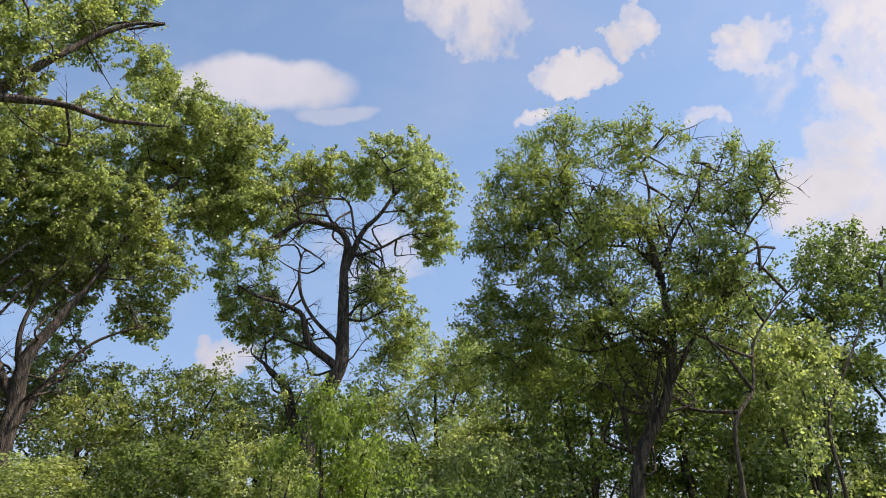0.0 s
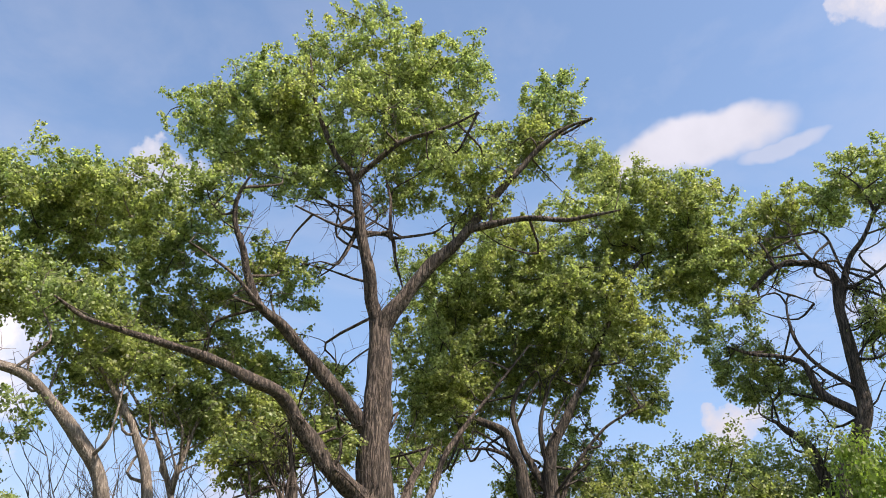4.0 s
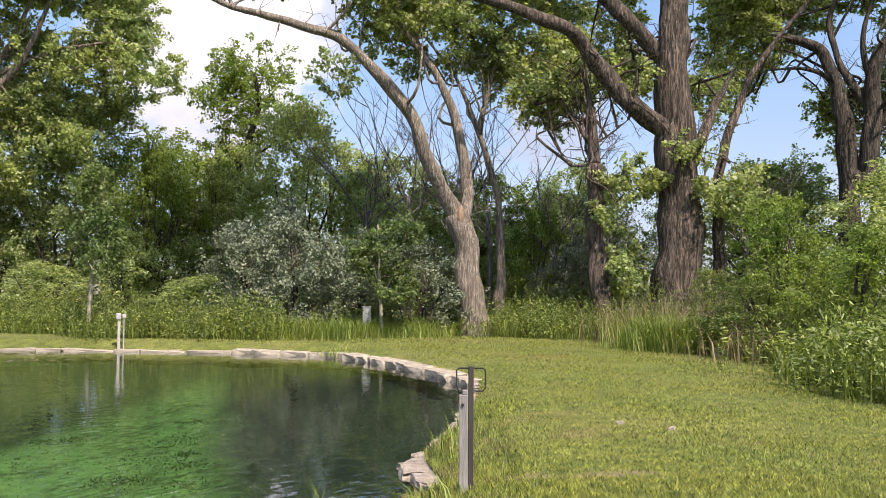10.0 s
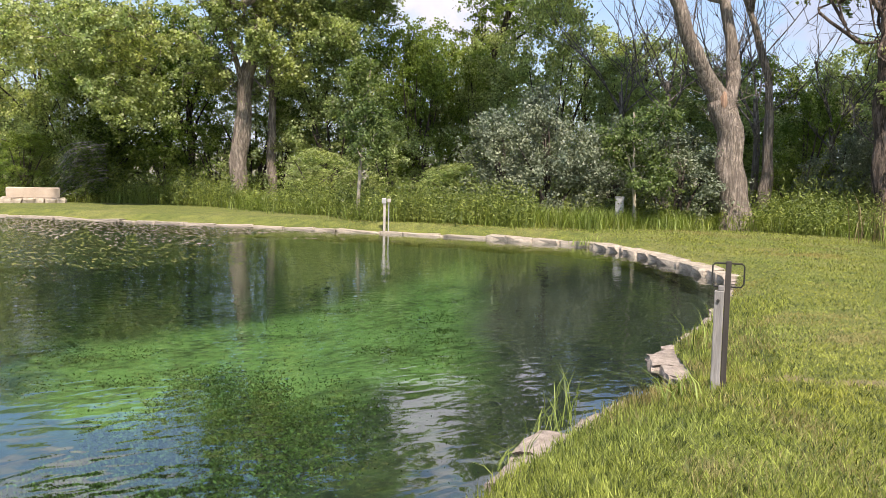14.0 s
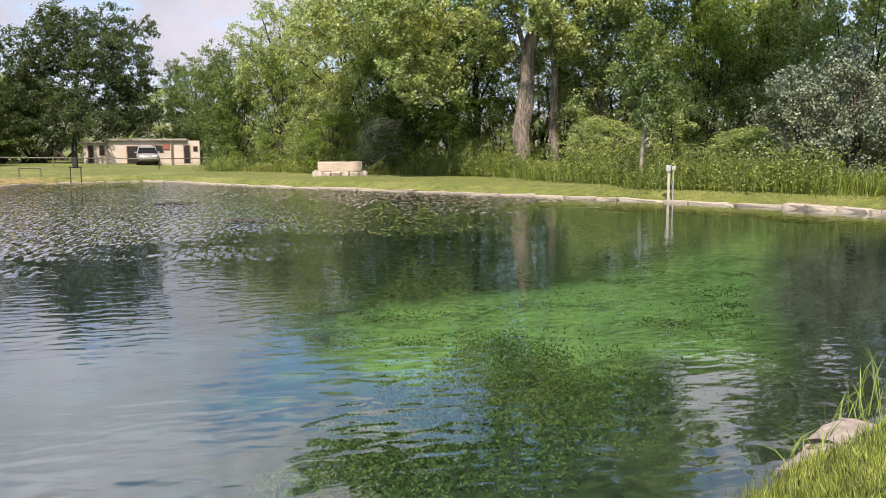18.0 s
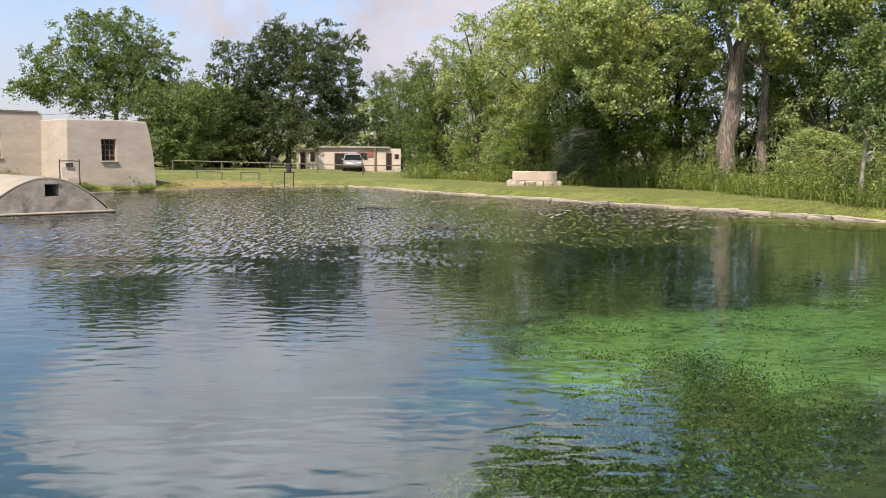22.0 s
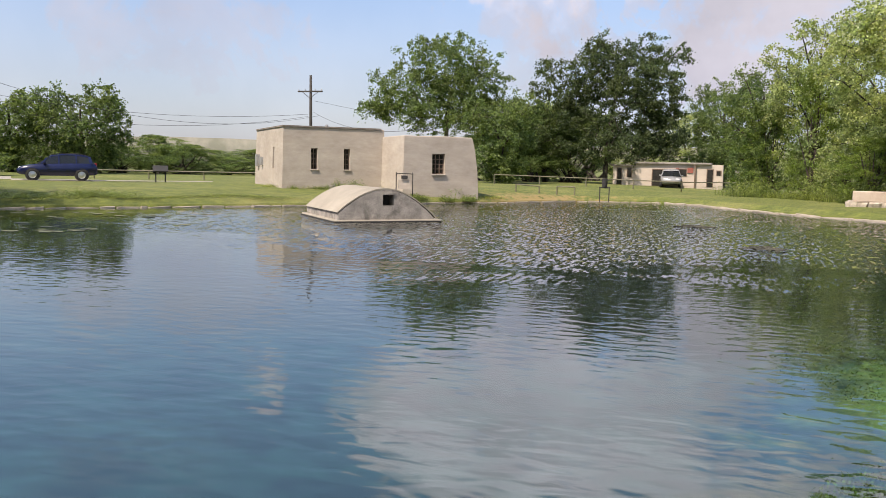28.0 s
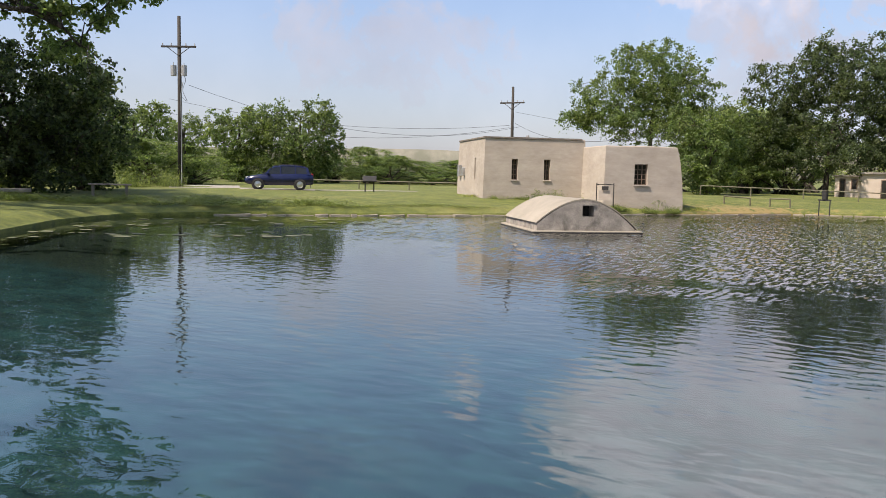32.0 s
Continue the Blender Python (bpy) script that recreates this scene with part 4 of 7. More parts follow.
tree("cottonwood_tree", "huge old cottonwood with thick furrowed trunk and spreading limbs",
     [([(28.1, 19.2, 1.2), (28.1, 19.1, 3.0), (28.1, 19.1, 5.2), (28.1, 19.2, 7.4), (28.0, 19.3, 9.4), (28.0, 19.2, 11.8), (28.0, 19.2, 14.3), (28.0, 19.3, 16.4)], 1.15, 0.42),
     ([(27.9, 19.4, 16.2), (27.3, 19.4, 18.0), (26.6, 19.6, 20.3), (26.0, 19.5, 22.3), (25.0, 20.0, 23.4), (23.9, 20.5, 25.9), (23.3, 20.5, 28.2)], 0.38, 0.1),
     ([(26.8, 20.1, 23.1), (27.1, 17.9, 24.5), (27.4, 15.6, 24.7), (27.2, 13.7, 24.8)], 0.2, 0.06),
     ([(27.0, 19.9, 20.3), (25.5, 20.2, 20.0), (23.6, 20.9, 20.2)], 0.12, 0.05),
     ([(27.0, 19.8, 20.2), (28.1, 18.9, 20.2), (28.5, 18.8, 19.1), (29.0, 18.7, 17.8)], 0.16, 0.14),
     ([(27.8, 18.7, 20.1), (28.2, 19.0, 22.3), (28.4, 19.6, 24.3)], 0.12, 0.05),
     ([(28.0, 19.2, 15.7), (28.2, 18.4, 16.8), (28.7, 17.0, 18.5), (29.2, 15.4, 20.1), (29.8, 13.5, 22.5), (30.3, 11.3, 24.5), (30.6, 9.4, 25.2)], 0.42, 0.06),
     ([(29.2, 15.4, 20.1), (29.6, 12.9, 20.2), (29.8, 10.8, 19.6), (29.8, 8.4, 19.4)], 0.2, 0.06),
     ([(28.0, 19.3, 7.9), (26.3, 20.1, 9.2), (24.8, 20.7, 10.8), (23.5, 20.9, 11.8), (21.3, 21.9, 12.4), (19.3, 22.6, 12.7), (16.8, 23.5, 12.9), (15.2, 23.5, 13.1)], 0.46, 0.12),
     ([(27.7, 19.7, 11.2), (26.3, 20.5, 12.9), (24.6, 21.5, 14.7), (23.2, 22.1, 15.8), (22.1, 22.2, 17.6), (21.3, 22.1, 19.4), (21.2, 21.2, 20.5)], 0.4, 0.1),
     ([(22.4, 21.4, 15.3), (21.2, 21.9, 16.3), (19.7, 22.6, 17.0)], 0.14, 0.05),
     ([(28.4, 18.7, 6.9), (29.7, 18.5, 9.3), (31.0, 18.2, 11.0)], 0.42, 0.25),
     ([(29.8, 18.4, 6.4), (30.6, 18.0, 9.2), (31.5, 17.5, 11.2), (32.6, 16.4, 13.2), (33.9, 14.8, 15.9)], 0.28, 0.1)],
     [(27.4, 20.2, 30.9, 3.2, 2.8, 2.3), (30.2, 17.5, 30.4, 2.6, 2.4, 2.2), (23.4, 22.8, 27.3, 1.8, 1.8, 1.7), (23.0, 26.5, 26.7, 2.1, 1.7, 1.4), (23.9, 23.9, 25.1, 2.9, 2.4, 1.9), (26.1, 20.7, 26.0, 3.5, 2.9, 2.4), (29.9, 18.7, 26.8, 3.0, 2.5, 2.0), (29.2, 15.1, 23.5, 1.9, 1.6, 1.4), (32.3, 12.0, 28.2, 1.3, 1.4, 1.4), (31.7, 13.5, 25.5, 1.9, 1.6, 1.3), (24.7, 21.6, 22.6, 2.0, 1.5, 1.0), (29.6, 19.2, 23.5, 1.6, 1.2, 0.9), (29.7, 15.3, 21.4, 1.5, 1.2, 0.8), (24.5, 23.1, 18.3, 1.3, 1.2, 1.0), (26.7, 22.8, 18.0, 1.0, 1.2, 0.9), (22.1, 24.1, 20.9, 1.4, 1.4, 1.4), (33.1, 10.8, 22.0, 1.7, 1.2, 0.6), (23.2, 28.2, 19.8, 2.1, 1.9, 1.7), (22.5, 29.5, 17.2, 3.0, 2.2, 1.3), (19.0, 30.2, 18.8, 3.5, 2.6, 1.7), (25.3, 27.1, 17.6, 1.9, 1.6, 1.4), (26.4, 25.0, 15.3, 2.3, 1.7, 1.2), (23.6, 27.3, 14.5, 3.0, 2.1, 1.1), (25.6, 27.1, 13.0, 2.4, 1.6, 0.9), (26.7, 23.8, 12.2, 1.3, 1.2, 1.1), (28.9, 22.7, 14.1, 1.1, 1.2, 1.4), (29.4, 22.2, 11.5, 0.8, 1.2, 1.0), (26.7, 20.2, 6.2, 1.2, 1.2, 0.9), (29.0, 17.4, 5.6, 1.3, 1.2, 0.9), (27.5, 18.3, 7.0, 1.0, 1.2, 0.5), (28.8, 26.3, 14.4, 1.5, 1.5, 1.5), (30.9, 25.3, 12.2, 1.5, 1.4, 1.2), (26.7, 26.6, 11.7, 1.7, 1.4, 1.2), (34.5, 20.2, 15.9, 1.5, 1.9, 2.3), (32.8, 20.6, 10.5, 1.2, 1.2, 1.1)],
     LEAF, BARK, 13)
tree("cottonwood_tree", "many-stemmed dark-barked cottonwood with tangled limbs",
     [([(36.6, 16.2, 6.8), (36.5, 16.3, 8.8), (36.4, 16.6, 10.9), (36.1, 17.2, 12.6), (35.5, 18.4, 13.3)], 0.5, 0.18),
     ([(36.9, 15.5, 6.8), (36.9, 15.4, 9.0), (36.9, 15.3, 11.3), (37.4, 14.3, 13.6), (37.6, 13.5, 15.0), (37.9, 12.9, 16.4)], 0.55, 0.2),
     ([(36.5, 16.3, 9.0), (36.3, 16.9, 11.2), (35.8, 17.8, 11.8), (35.1, 19.2, 11.9)], 0.2, 0.07),
     ([(36.9, 15.5, 9.8), (36.5, 16.4, 11.7), (36.3, 16.8, 14.2), (36.8, 15.7, 15.8)], 0.3, 0.1),
     ([(36.9, 15.4, 10.8), (36.8, 15.6, 13.0), (37.1, 15.0, 15.2)], 0.24, 0.08),
     ([(37.0, 15.2, 8.7), (37.4, 14.3, 10.7), (37.9, 12.8, 12.6), (38.5, 10.8, 13.7)], 0.18, 0.05),
     ([(38.8, 13.2, 16.8), (40.1, 11.3, 21.2), (41.0, 10.7, 22.9), (41.4, 11.8, 24.2)], 0.22, 0.08)],
     [(38.2, 18.6, 22.7, 4.5, 3.5, 2.4), (41.0, 15.3, 23.8, 4.2, 3.3, 2.5), (38.5, 13.1, 19.4, 2.9, 2.6, 2.2), (40.0, 18.1, 20.0, 4.1, 3.2, 2.4), (37.0, 20.3, 21.0, 2.7, 2.5, 2.3), (35.7, 21.2, 17.5, 2.3, 2.3, 2.4), (39.2, 20.5, 17.0, 2.6, 2.2, 1.9), (35.2, 20.8, 13.6, 1.7, 1.7, 1.7), (41.9, 10.2, 24.9, 3.7, 3.2, 2.7), (42.4, 8.3, 26.2, 2.5, 2.0, 1.5), (39.4, 10.7, 25.9, 2.4, 2.0, 1.6), (42.1, 13.4, 30.4, 1.6, 1.5, 1.3), (40.2, 10.7, 17.4, 1.4, 1.4, 1.3), (40.5, 11.7, 14.9, 1.4, 1.3, 1.2), (43.2, 8.1, 22.3, 1.5, 1.5, 1.5), (38.6, 12.8, 16.9, 1.8, 1.5, 1.2), (40.3, 16.9, 17.1, 1.9, 1.7, 1.5), (38.9, 20.6, 15.4, 2.8, 2.2, 1.5), (42.0, 15.9, 20.3, 3.6, 3.0, 2.3), (40.0, 15.0, 15.4, 1.8, 1.7, 1.5), (38.8, 22.9, 13.1, 1.6, 1.4, 1.2), (39.8, 18.2, 10.6, 1.4, 1.3, 1.2), (40.6, 15.0, 11.9, 1.5, 1.6, 1.8)],
     LEAF, BARK_DARK, 14)
tree("cottonwood_tree", "cottonwood with rounded crown and bare twisted limbs below",
     [([(41.9, 3.1, 8.9), (41.9, 2.3, 11.1), (42.0, 1.6, 12.9), (42.0, 1.6, 15.4), (42.0, 1.6, 17.6), (42.0, 1.5, 19.6), (41.9, 2.2, 20.6), (41.8, 4.1, 20.8), (41.7, 5.4, 19.8)], 0.45, 0.1),
     ([(42.0, 2.0, 12.8), (41.9, 3.3, 14.0), (41.8, 3.9, 15.6), (41.6, 6.1, 16.4), (41.4, 7.1, 16.9)], 0.3, 0.05),
     ([(42.0, 2.0, 14.2), (41.8, 3.5, 15.8), (41.8, 4.0, 17.4), (41.8, 3.8, 19.1), (41.9, 2.7, 18.5)], 0.14, 0.03),
     ([(42.0, 1.5, 18.2), (42.0, 0.8, 20.2), (42.0, -0.2, 21.4), (42.0, -1.0, 22.7), (41.9, -2.3, 23.6)], 0.24, 0.05),
     ([(42.0, 0.8, 19.0), (42.0, -0.4, 19.5), (42.0, -1.6, 20.2), (41.9, -2.8, 20.4)], 0.12, 0.03),
     ([(42.0, 1.1, 20.2), (42.0, 1.4, 21.9), (42.0, 2.1, 22.7)], 0.12, 0.03),
     ([(42.8, 3.8, 9.1), (42.8, 4.3, 11.4), (42.7, 5.2, 12.6), (42.6, 5.8, 13.2)], 0.5, 0.2),
     ([(41.8, 4.1, 20.8), (41.8, 4.5, 22.2), (41.7, 5.2, 22.9)], 0.1, 0.02),
     ([(42.0, -1.0, 22.7), (42.0, -0.8, 24.1), (42.0, -0.0, 25.4)], 0.1, 0.02),
     ([(42.0, 1.6, 15.4), (42.0, 0.4, 15.3), (42.0, -0.9, 16.2)], 0.1, 0.02),
     ([(41.9, 2.2, 20.6), (41.9, 2.8, 21.7), (41.9, 3.0, 23.1)], 0.1, 0.02)],
     [(43.5, -1.0, 25.6, 2.9, 2.1, 1.3), (44.3, 1.8, 25.3, 2.6, 1.9, 1.2), (42.1, -2.7, 22.9, 1.8, 1.9, 1.9), (44.3, 4.2, 24.3, 1.9, 1.7, 1.5), (42.7, 6.7, 22.0, 2.8, 2.3, 1.8), (42.1, 7.9, 22.7, 1.5, 1.6, 1.8), (44.6, -3.5, 21.2, 1.2, 1.3, 1.5), (41.7, 7.2, 18.5, 1.7, 1.5, 1.4), (43.4, 6.9, 16.4, 1.7, 1.6, 1.4), (43.7, 5.5, 14.8, 1.6, 1.5, 1.4), (42.3, -0.1, 17.4, 1.4, 1.4, 1.4), (44.7, -1.1, 15.8, 1.8, 1.7, 1.7), (41.9, 9.2, 20.9, 1.8, 1.5, 1.1)],
     LEAF, BARK_DARK, 15)
tree("willow_tree", "airy willow with dark forked trunk and feathery light foliage",
     [([(26.7, -8.5, 4.5), (26.5, -8.9, 6.1), (26.3, -9.7, 7.7), (26.1, -10.0, 9.4), (26.2, -9.9, 12.1), (26.3, -9.6, 13.6), (26.6, -8.6, 14.4), (26.8, -8.0, 15.7)], 0.259, 0.04),
     ([(26.2, -9.9, 8.1), (25.8, -10.8, 9.7), (25.4, -11.8, 11.0), (25.0, -12.5, 12.8), (24.7, -13.2, 13.9), (24.3, -14.0, 14.8)], 0.108, 0.016),
     ([(26.2, -9.9, 12.1), (26.0, -10.5, 13.3), (25.6, -11.4, 14.9), (25.4, -11.7, 16.0)], 0.065, 0.016),
     ([(26.2, -10.0, 9.4), (26.7, -8.6, 10.6), (26.9, -7.8, 12.3), (27.2, -6.5, 13.8), (27.4, -5.5, 14.3)], 0.086, 0.016),
     ([(26.4, -9.3, 7.4), (26.6, -8.6, 9.0), (26.9, -7.8, 10.2), (27.0, -7.5, 11.1)], 0.065, 0.016),
     ([(26.7, -8.5, 6.0), (26.8, -8.3, 7.3), (26.8, -8.0, 8.2)], 0.086, 0.024),
     ([(24.6, -11.1, 6.3), (24.9, -12.0, 7.6), (25.4, -12.6, 9.4), (25.4, -14.0, 11.1)], 0.094, 0.024),
     ([(25.1, -14.5, 4.7), (25.7, -14.8, 6.9), (25.8, -15.9, 8.8), (26.0, -17.0, 10.5)], 0.094, 0.024),
     ([(26.2, -9.9, 12.1), (26.5, -9.2, 13.1), (26.8, -8.0, 13.4), (27.1, -7.2, 14.6), (27.2, -6.5, 16.6)], 0.072, 0.012),
     ([(26.3, -9.6, 13.6), (26.2, -9.9, 15.2), (26.3, -9.7, 16.6), (26.4, -9.4, 17.7)], 0.058, 0.012),
     ([(25.4, -11.8, 11.0), (25.0, -12.6, 11.3), (24.6, -13.4, 12.4)], 0.043, 0.012),
     ([(25.0, -12.5, 12.8), (25.2, -12.3, 14.1), (25.0, -12.6, 15.4)], 0.043, 0.012),
     ([(25.8, -10.8, 9.7), (25.8, -10.8, 11.2), (25.5, -11.6, 12.5)], 0.058, 0.012),
     ([(26.1, -10.0, 9.4), (26.5, -9.0, 9.7), (27.0, -7.4, 9.4), (27.4, -5.9, 9.9)], 0.072, 0.016)],
     [(27.4, -5.6, 15.9, 1.6, 1.5, 1.4), (27.9, -7.4, 18.2, 1.4, 1.2, 1.0), (25.0, -9.3, 16.3, 1.1, 1.2, 0.9), (26.5, -11.8, 16.9, 0.8, 1.2, 0.8), (24.5, -13.0, 15.5, 1.0, 1.2, 0.6), (26.9, -4.7, 13.6, 1.3, 1.3, 1.3), (28.3, -7.2, 14.8, 1.9, 1.7, 1.6), (25.5, -8.5, 13.7, 1.1, 1.2, 1.0), (26.0, -11.6, 14.2, 1.4, 1.3, 1.2), (28.0, -5.3, 11.8, 1.8, 1.6, 1.5), (25.8, -7.2, 11.1, 1.7, 1.5, 1.4), (27.4, -10.3, 13.5, 1.3, 1.2, 0.8), (25.0, -11.2, 11.7, 1.3, 1.2, 1.1), (27.4, -4.1, 9.7, 1.5, 1.4, 1.2), (28.2, -6.8, 9.4, 2.0, 1.7, 1.5), (24.8, -9.9, 10.0, 1.0, 1.2, 1.0), (27.5, -8.7, 9.0, 1.5, 1.4, 1.2), (24.7, -13.2, 14.6, 0.8, 1.2, 0.7)],
     LEAF_WILLOW, BARK_DARK, 16, 6.6, 130, 0.40, 0.155, 0.055)
tree("cottonwood_tree", "tall straight cottonwoods rising from the thicket behind the pond",
     [([(6.6, 43.5, 0.6), (6.8, 43.5, 3.2), (7.0, 43.4, 6.0), (7.4, 43.4, 8.5), (7.7, 43.3, 11.6), (8.2, 43.2, 15.0)], 0.5, 0.26),
     ([(7.0, 43.4, 5.4), (6.3, 42.9, 7.8), (5.2, 42.3, 10.0), (3.5, 41.8, 11.7)], 0.22, 0.08),
     ([(7.7, 43.3, 11.0), (8.8, 42.1, 13.1), (9.8, 40.8, 16.2)], 0.22, 0.08),
     ([(8.5, 44.2, 1.1), (8.5, 44.2, 3.6), (8.5, 44.2, 7.6), (8.7, 44.2, 11.3), (8.1, 44.3, 14.1)], 0.34, 0.18),
     ([(6.8, 41.4, 10.0), (8.9, 41.0, 11.9), (10.6, 40.6, 16.6), (11.5, 40.4, 18.3)], 0.25, 0.06),
     ([(6.8, 41.4, 10.5), (9.3, 41.0, 12.2), (11.4, 40.4, 13.2), (13.5, 39.8, 13.6)], 0.2, 0.05)],
     [(10.2, 43.8, 23.8, 3.4, 2.5, 1.6), (11.3, 44.5, 20.9, 3.4, 2.5, 1.5), (13.1, 41.7, 21.8, 1.2, 1.2, 1.2), (10.4, 44.8, 17.4, 2.3, 1.8, 1.4), (12.7, 42.9, 16.8, 2.4, 1.7, 1.0), (11.5, 42.8, 13.4, 2.5, 1.7, 0.9), (13.2, 44.3, 11.1, 2.4, 1.7, 0.9), (10.7, 42.5, 9.9, 1.5, 1.2, 0.9), (12.7, 41.1, 12.3, 3.3, 2.4, 1.5), (8.2, 43.4, 12.8, 3.4, 3.0, 2.0), (1.9, 41.7, 8.2, 2.9, 2.3, 1.6), (-1.2, 44.0, 8.2, 3.7, 2.9, 1.6), (11.0, 41.3, 8.8, 1.8, 1.3, 0.9), (1.4, 42.3, 5.2, 2.3, 1.9, 1.4), (5.5, 43.9, 7.0, 1.5, 1.4, 1.2), (2.6, 41.9, 17.9, 4.0, 4.0, 2.6), (5.5, 41.6, 19.6, 3.3, 3.0, 2.8), (8.8, 40.0, 18.8, 2.6, 3.0, 3.1), (0.0, 43.0, 17.2, 2.4, 2.6, 2.0), (12.0, 41.5, 18.0, 3.0, 3.0, 3.0), (7.6, 41.6, 8.2, 1.7, 1.1, 1.1), (6.3, 41.8, 9.9, 1.8, 1.2, 1.2), (8.9, 41.9, 10.4, 1.8, 1.2, 1.1), (9.0, 42.2, 6.9, 1.0, 0.8, 0.8), (-2.6, 43.0, 14.8, 2.6, 2.2, 1.5), (1.6, 42.5, 15.2, 2.8, 2.4, 1.6), (5.6, 42.3, 15.6, 2.6, 2.4, 1.8), (13.8, 41.0, 14.6, 1.7, 1.6, 1.6)],
     LEAF, BARK_PALE, 17)
tree("cottonwood_tree", "small ragged tree standing above the thicket",
     [([(20.5, 43.4, 5.3), (20.7, 43.3, 7.8), (21.4, 43.0, 10.4), (21.9, 42.7, 12.5), (21.6, 42.9, 14.1)], 0.3, 0.1),
     ([(20.9, 43.2, 8.5), (22.6, 42.4, 10.2), (24.2, 41.4, 10.9)], 0.14, 0.05)],
     [(21.4, 43.0, 14.6, 2.2, 1.8, 1.4), (21.2, 44.0, 13.0, 2.7, 2.0, 1.3), (22.6, 40.8, 11.3, 2.0, 1.6, 1.3), (21.3, 44.1, 10.4, 2.0, 1.7, 1.3)],
     LEAF_BRIGHT, BARK_DARK, 18, 5.5, 70, 0.4)
tree("cottonwood_tree", "large cottonwood overhanging the water with drooping twigs and unseen added shading crowns",
     [([(-36.5, 3.0, -0.1), (-36.0, 3.3, 4.0), (-34.5, 3.9, 8.0), (-32.0, 4.6, 10.5)], 0.6, 0.25),
     ([(-24.6, 4.2, 6.3), (-24.1, 5.8, 6.0), (-23.4, 7.4, 6.1), (-22.6, 8.8, 6.2), (-21.7, 10.2, 6.0)], 0.22, 0.03),
     ([(-24.3, 5.8, 6.1), (-23.9, 7.3, 5.7), (-23.5, 8.4, 5.5), (-23.3, 9.1, 4.8)], 0.12, 0.02)],
     # the last two crowns, out of view, are added to shade the left lawn
     [(-24.7, 8.0, 8.9, 2.4, 2.0, 1.5), (-24.3, 10.3, 9.7, 2.1, 1.9, 1.6), (-24.6, 6.3, 7.1, 1.4, 1.2, 1.0), (-24.9, 9.0, 8.0, 1.3, 1.2, 0.6), (-24.5, 8.3, 6.0, 0.7, 1.2, 0.3), (-24.1, 8.9, 5.6, 0.5, 1.2, 0.4), (-24.3, 10.8, 6.6, 1.0, 1.2, 0.3), (-23.7, 9.2, 4.9, 0.2, 1.2, 0.3), (-24.3, 9.9, 5.9, 0.5, 1.2, 0.2), (-24.7, 9.0, 4.8, 0.2, 1.2, 0.3), (-43.0, 4.0, 14.0, 6.0, 6.0, 3.0), (-37.0, 5.0, 15.0, 6.0, 6.0, 3.0)],
     LEAF_DARK, BARK_DARK, 81, 7.0, 130, 0.32, 0.13, 0.11)


def auto_tree(name, label, az, dist, h, w, seed, leaf=None, bark=None, low=0.25, count=14, per_area=2.4, per_clump=30, clump=0.5, leaf_len=0.2, leaf_wid=0.15, lean=0.0, r=0.3, z=0.0):
    """A tree by its height and crown width, with limbs fanned out of the trunk."""
    rng = np.random.default_rng(seed)
    x, y, _ = polar(az, dist)
    a = radians(az)
    rt = np.array([math.cos(a), -math.sin(a), 0])
    top = (x + rt[0] * lean, y + rt[1] * lean, h * 0.8)
    limbs = [([(x, y, z - 0.1), (x + rng.normal() * 0.2, y + rng.normal() * 0.2, h * 0.25), (x + rt[0] * lean * 0.5, y + rt[1] * lean * 0.5, h * 0.5), top], r, r * 0.25)]
    blobs = []
    for k in range(count):
        f = (k + 0.5) / count
        ang = k * 2.4 + rng.uniform(0, 0.5)
        zz = h * (low + (0.93 - low) * f)
        rad = w * 0.5 * (math.sin(math.pi * min(1.0, 0.18 + 0.78 * (1 - f) ** 0.8)) ** 0.6) * rng.uniform(0.55, 0.85)
        cx, cy = x + rt[0] * lean * f + math.cos(ang) * rad, y + rt[1] * lean * f + math.sin(ang) * rad
        s = w * rng.uniform(0.16, 0.24)
        blobs.append((cx, cy, zz, s, s, s * rng.uniform(0.55, 0.8)))
        if k % 2 == 0:
            zs = zz * 0.55
            limbs.append(([(x + rt[0] * lean * zs / h, y + rt[1] * lean * zs / h, zs), ((x + cx) / 2, (y + cy) / 2, (zs + zz) / 2 + 0.3), (cx, cy, zz)], r * 0.4, 0.03))
    return tree(name, label, limbs, blobs, leaf or LEAF, bark or BARK_DARK, seed, per_area, per_clump, clump, leaf_len, leaf_wid, trunk_to=z - 0.15, twig=0.3, bare=6, branch=False)


# two broad trees behind the houses
tree("broadleaf_tree", "broad round-crowned green tree behind the cream house",
     [([(-41.6, 68.3, 0.0), (-41.5, 68.3, 2.6), (-41.6, 68.3, 6.0), (-41.2, 68.3, 9.0)], 0.4, 0.1)],
     [(-42.1, 68.0, 11.1, 4.1, 3.3, 2.4), (-45.4, 66.7, 8.4, 3.0, 2.7, 2.4), (-38.9, 68.8, 9.2, 3.0, 3.0, 2.9), (-47.6, 65.3, 6.9, 1.7, 1.3, 1.0), (-42.0, 67.9, 6.8, 5.2, 3.5, 2.0), (-38.2, 69.7, 6.7, 2.4, 2.2, 1.9)],
     LEAF_DARK, BARK_DARK, 91, 3.6, 84, 0.5, 0.17, 0.15, bare=6)
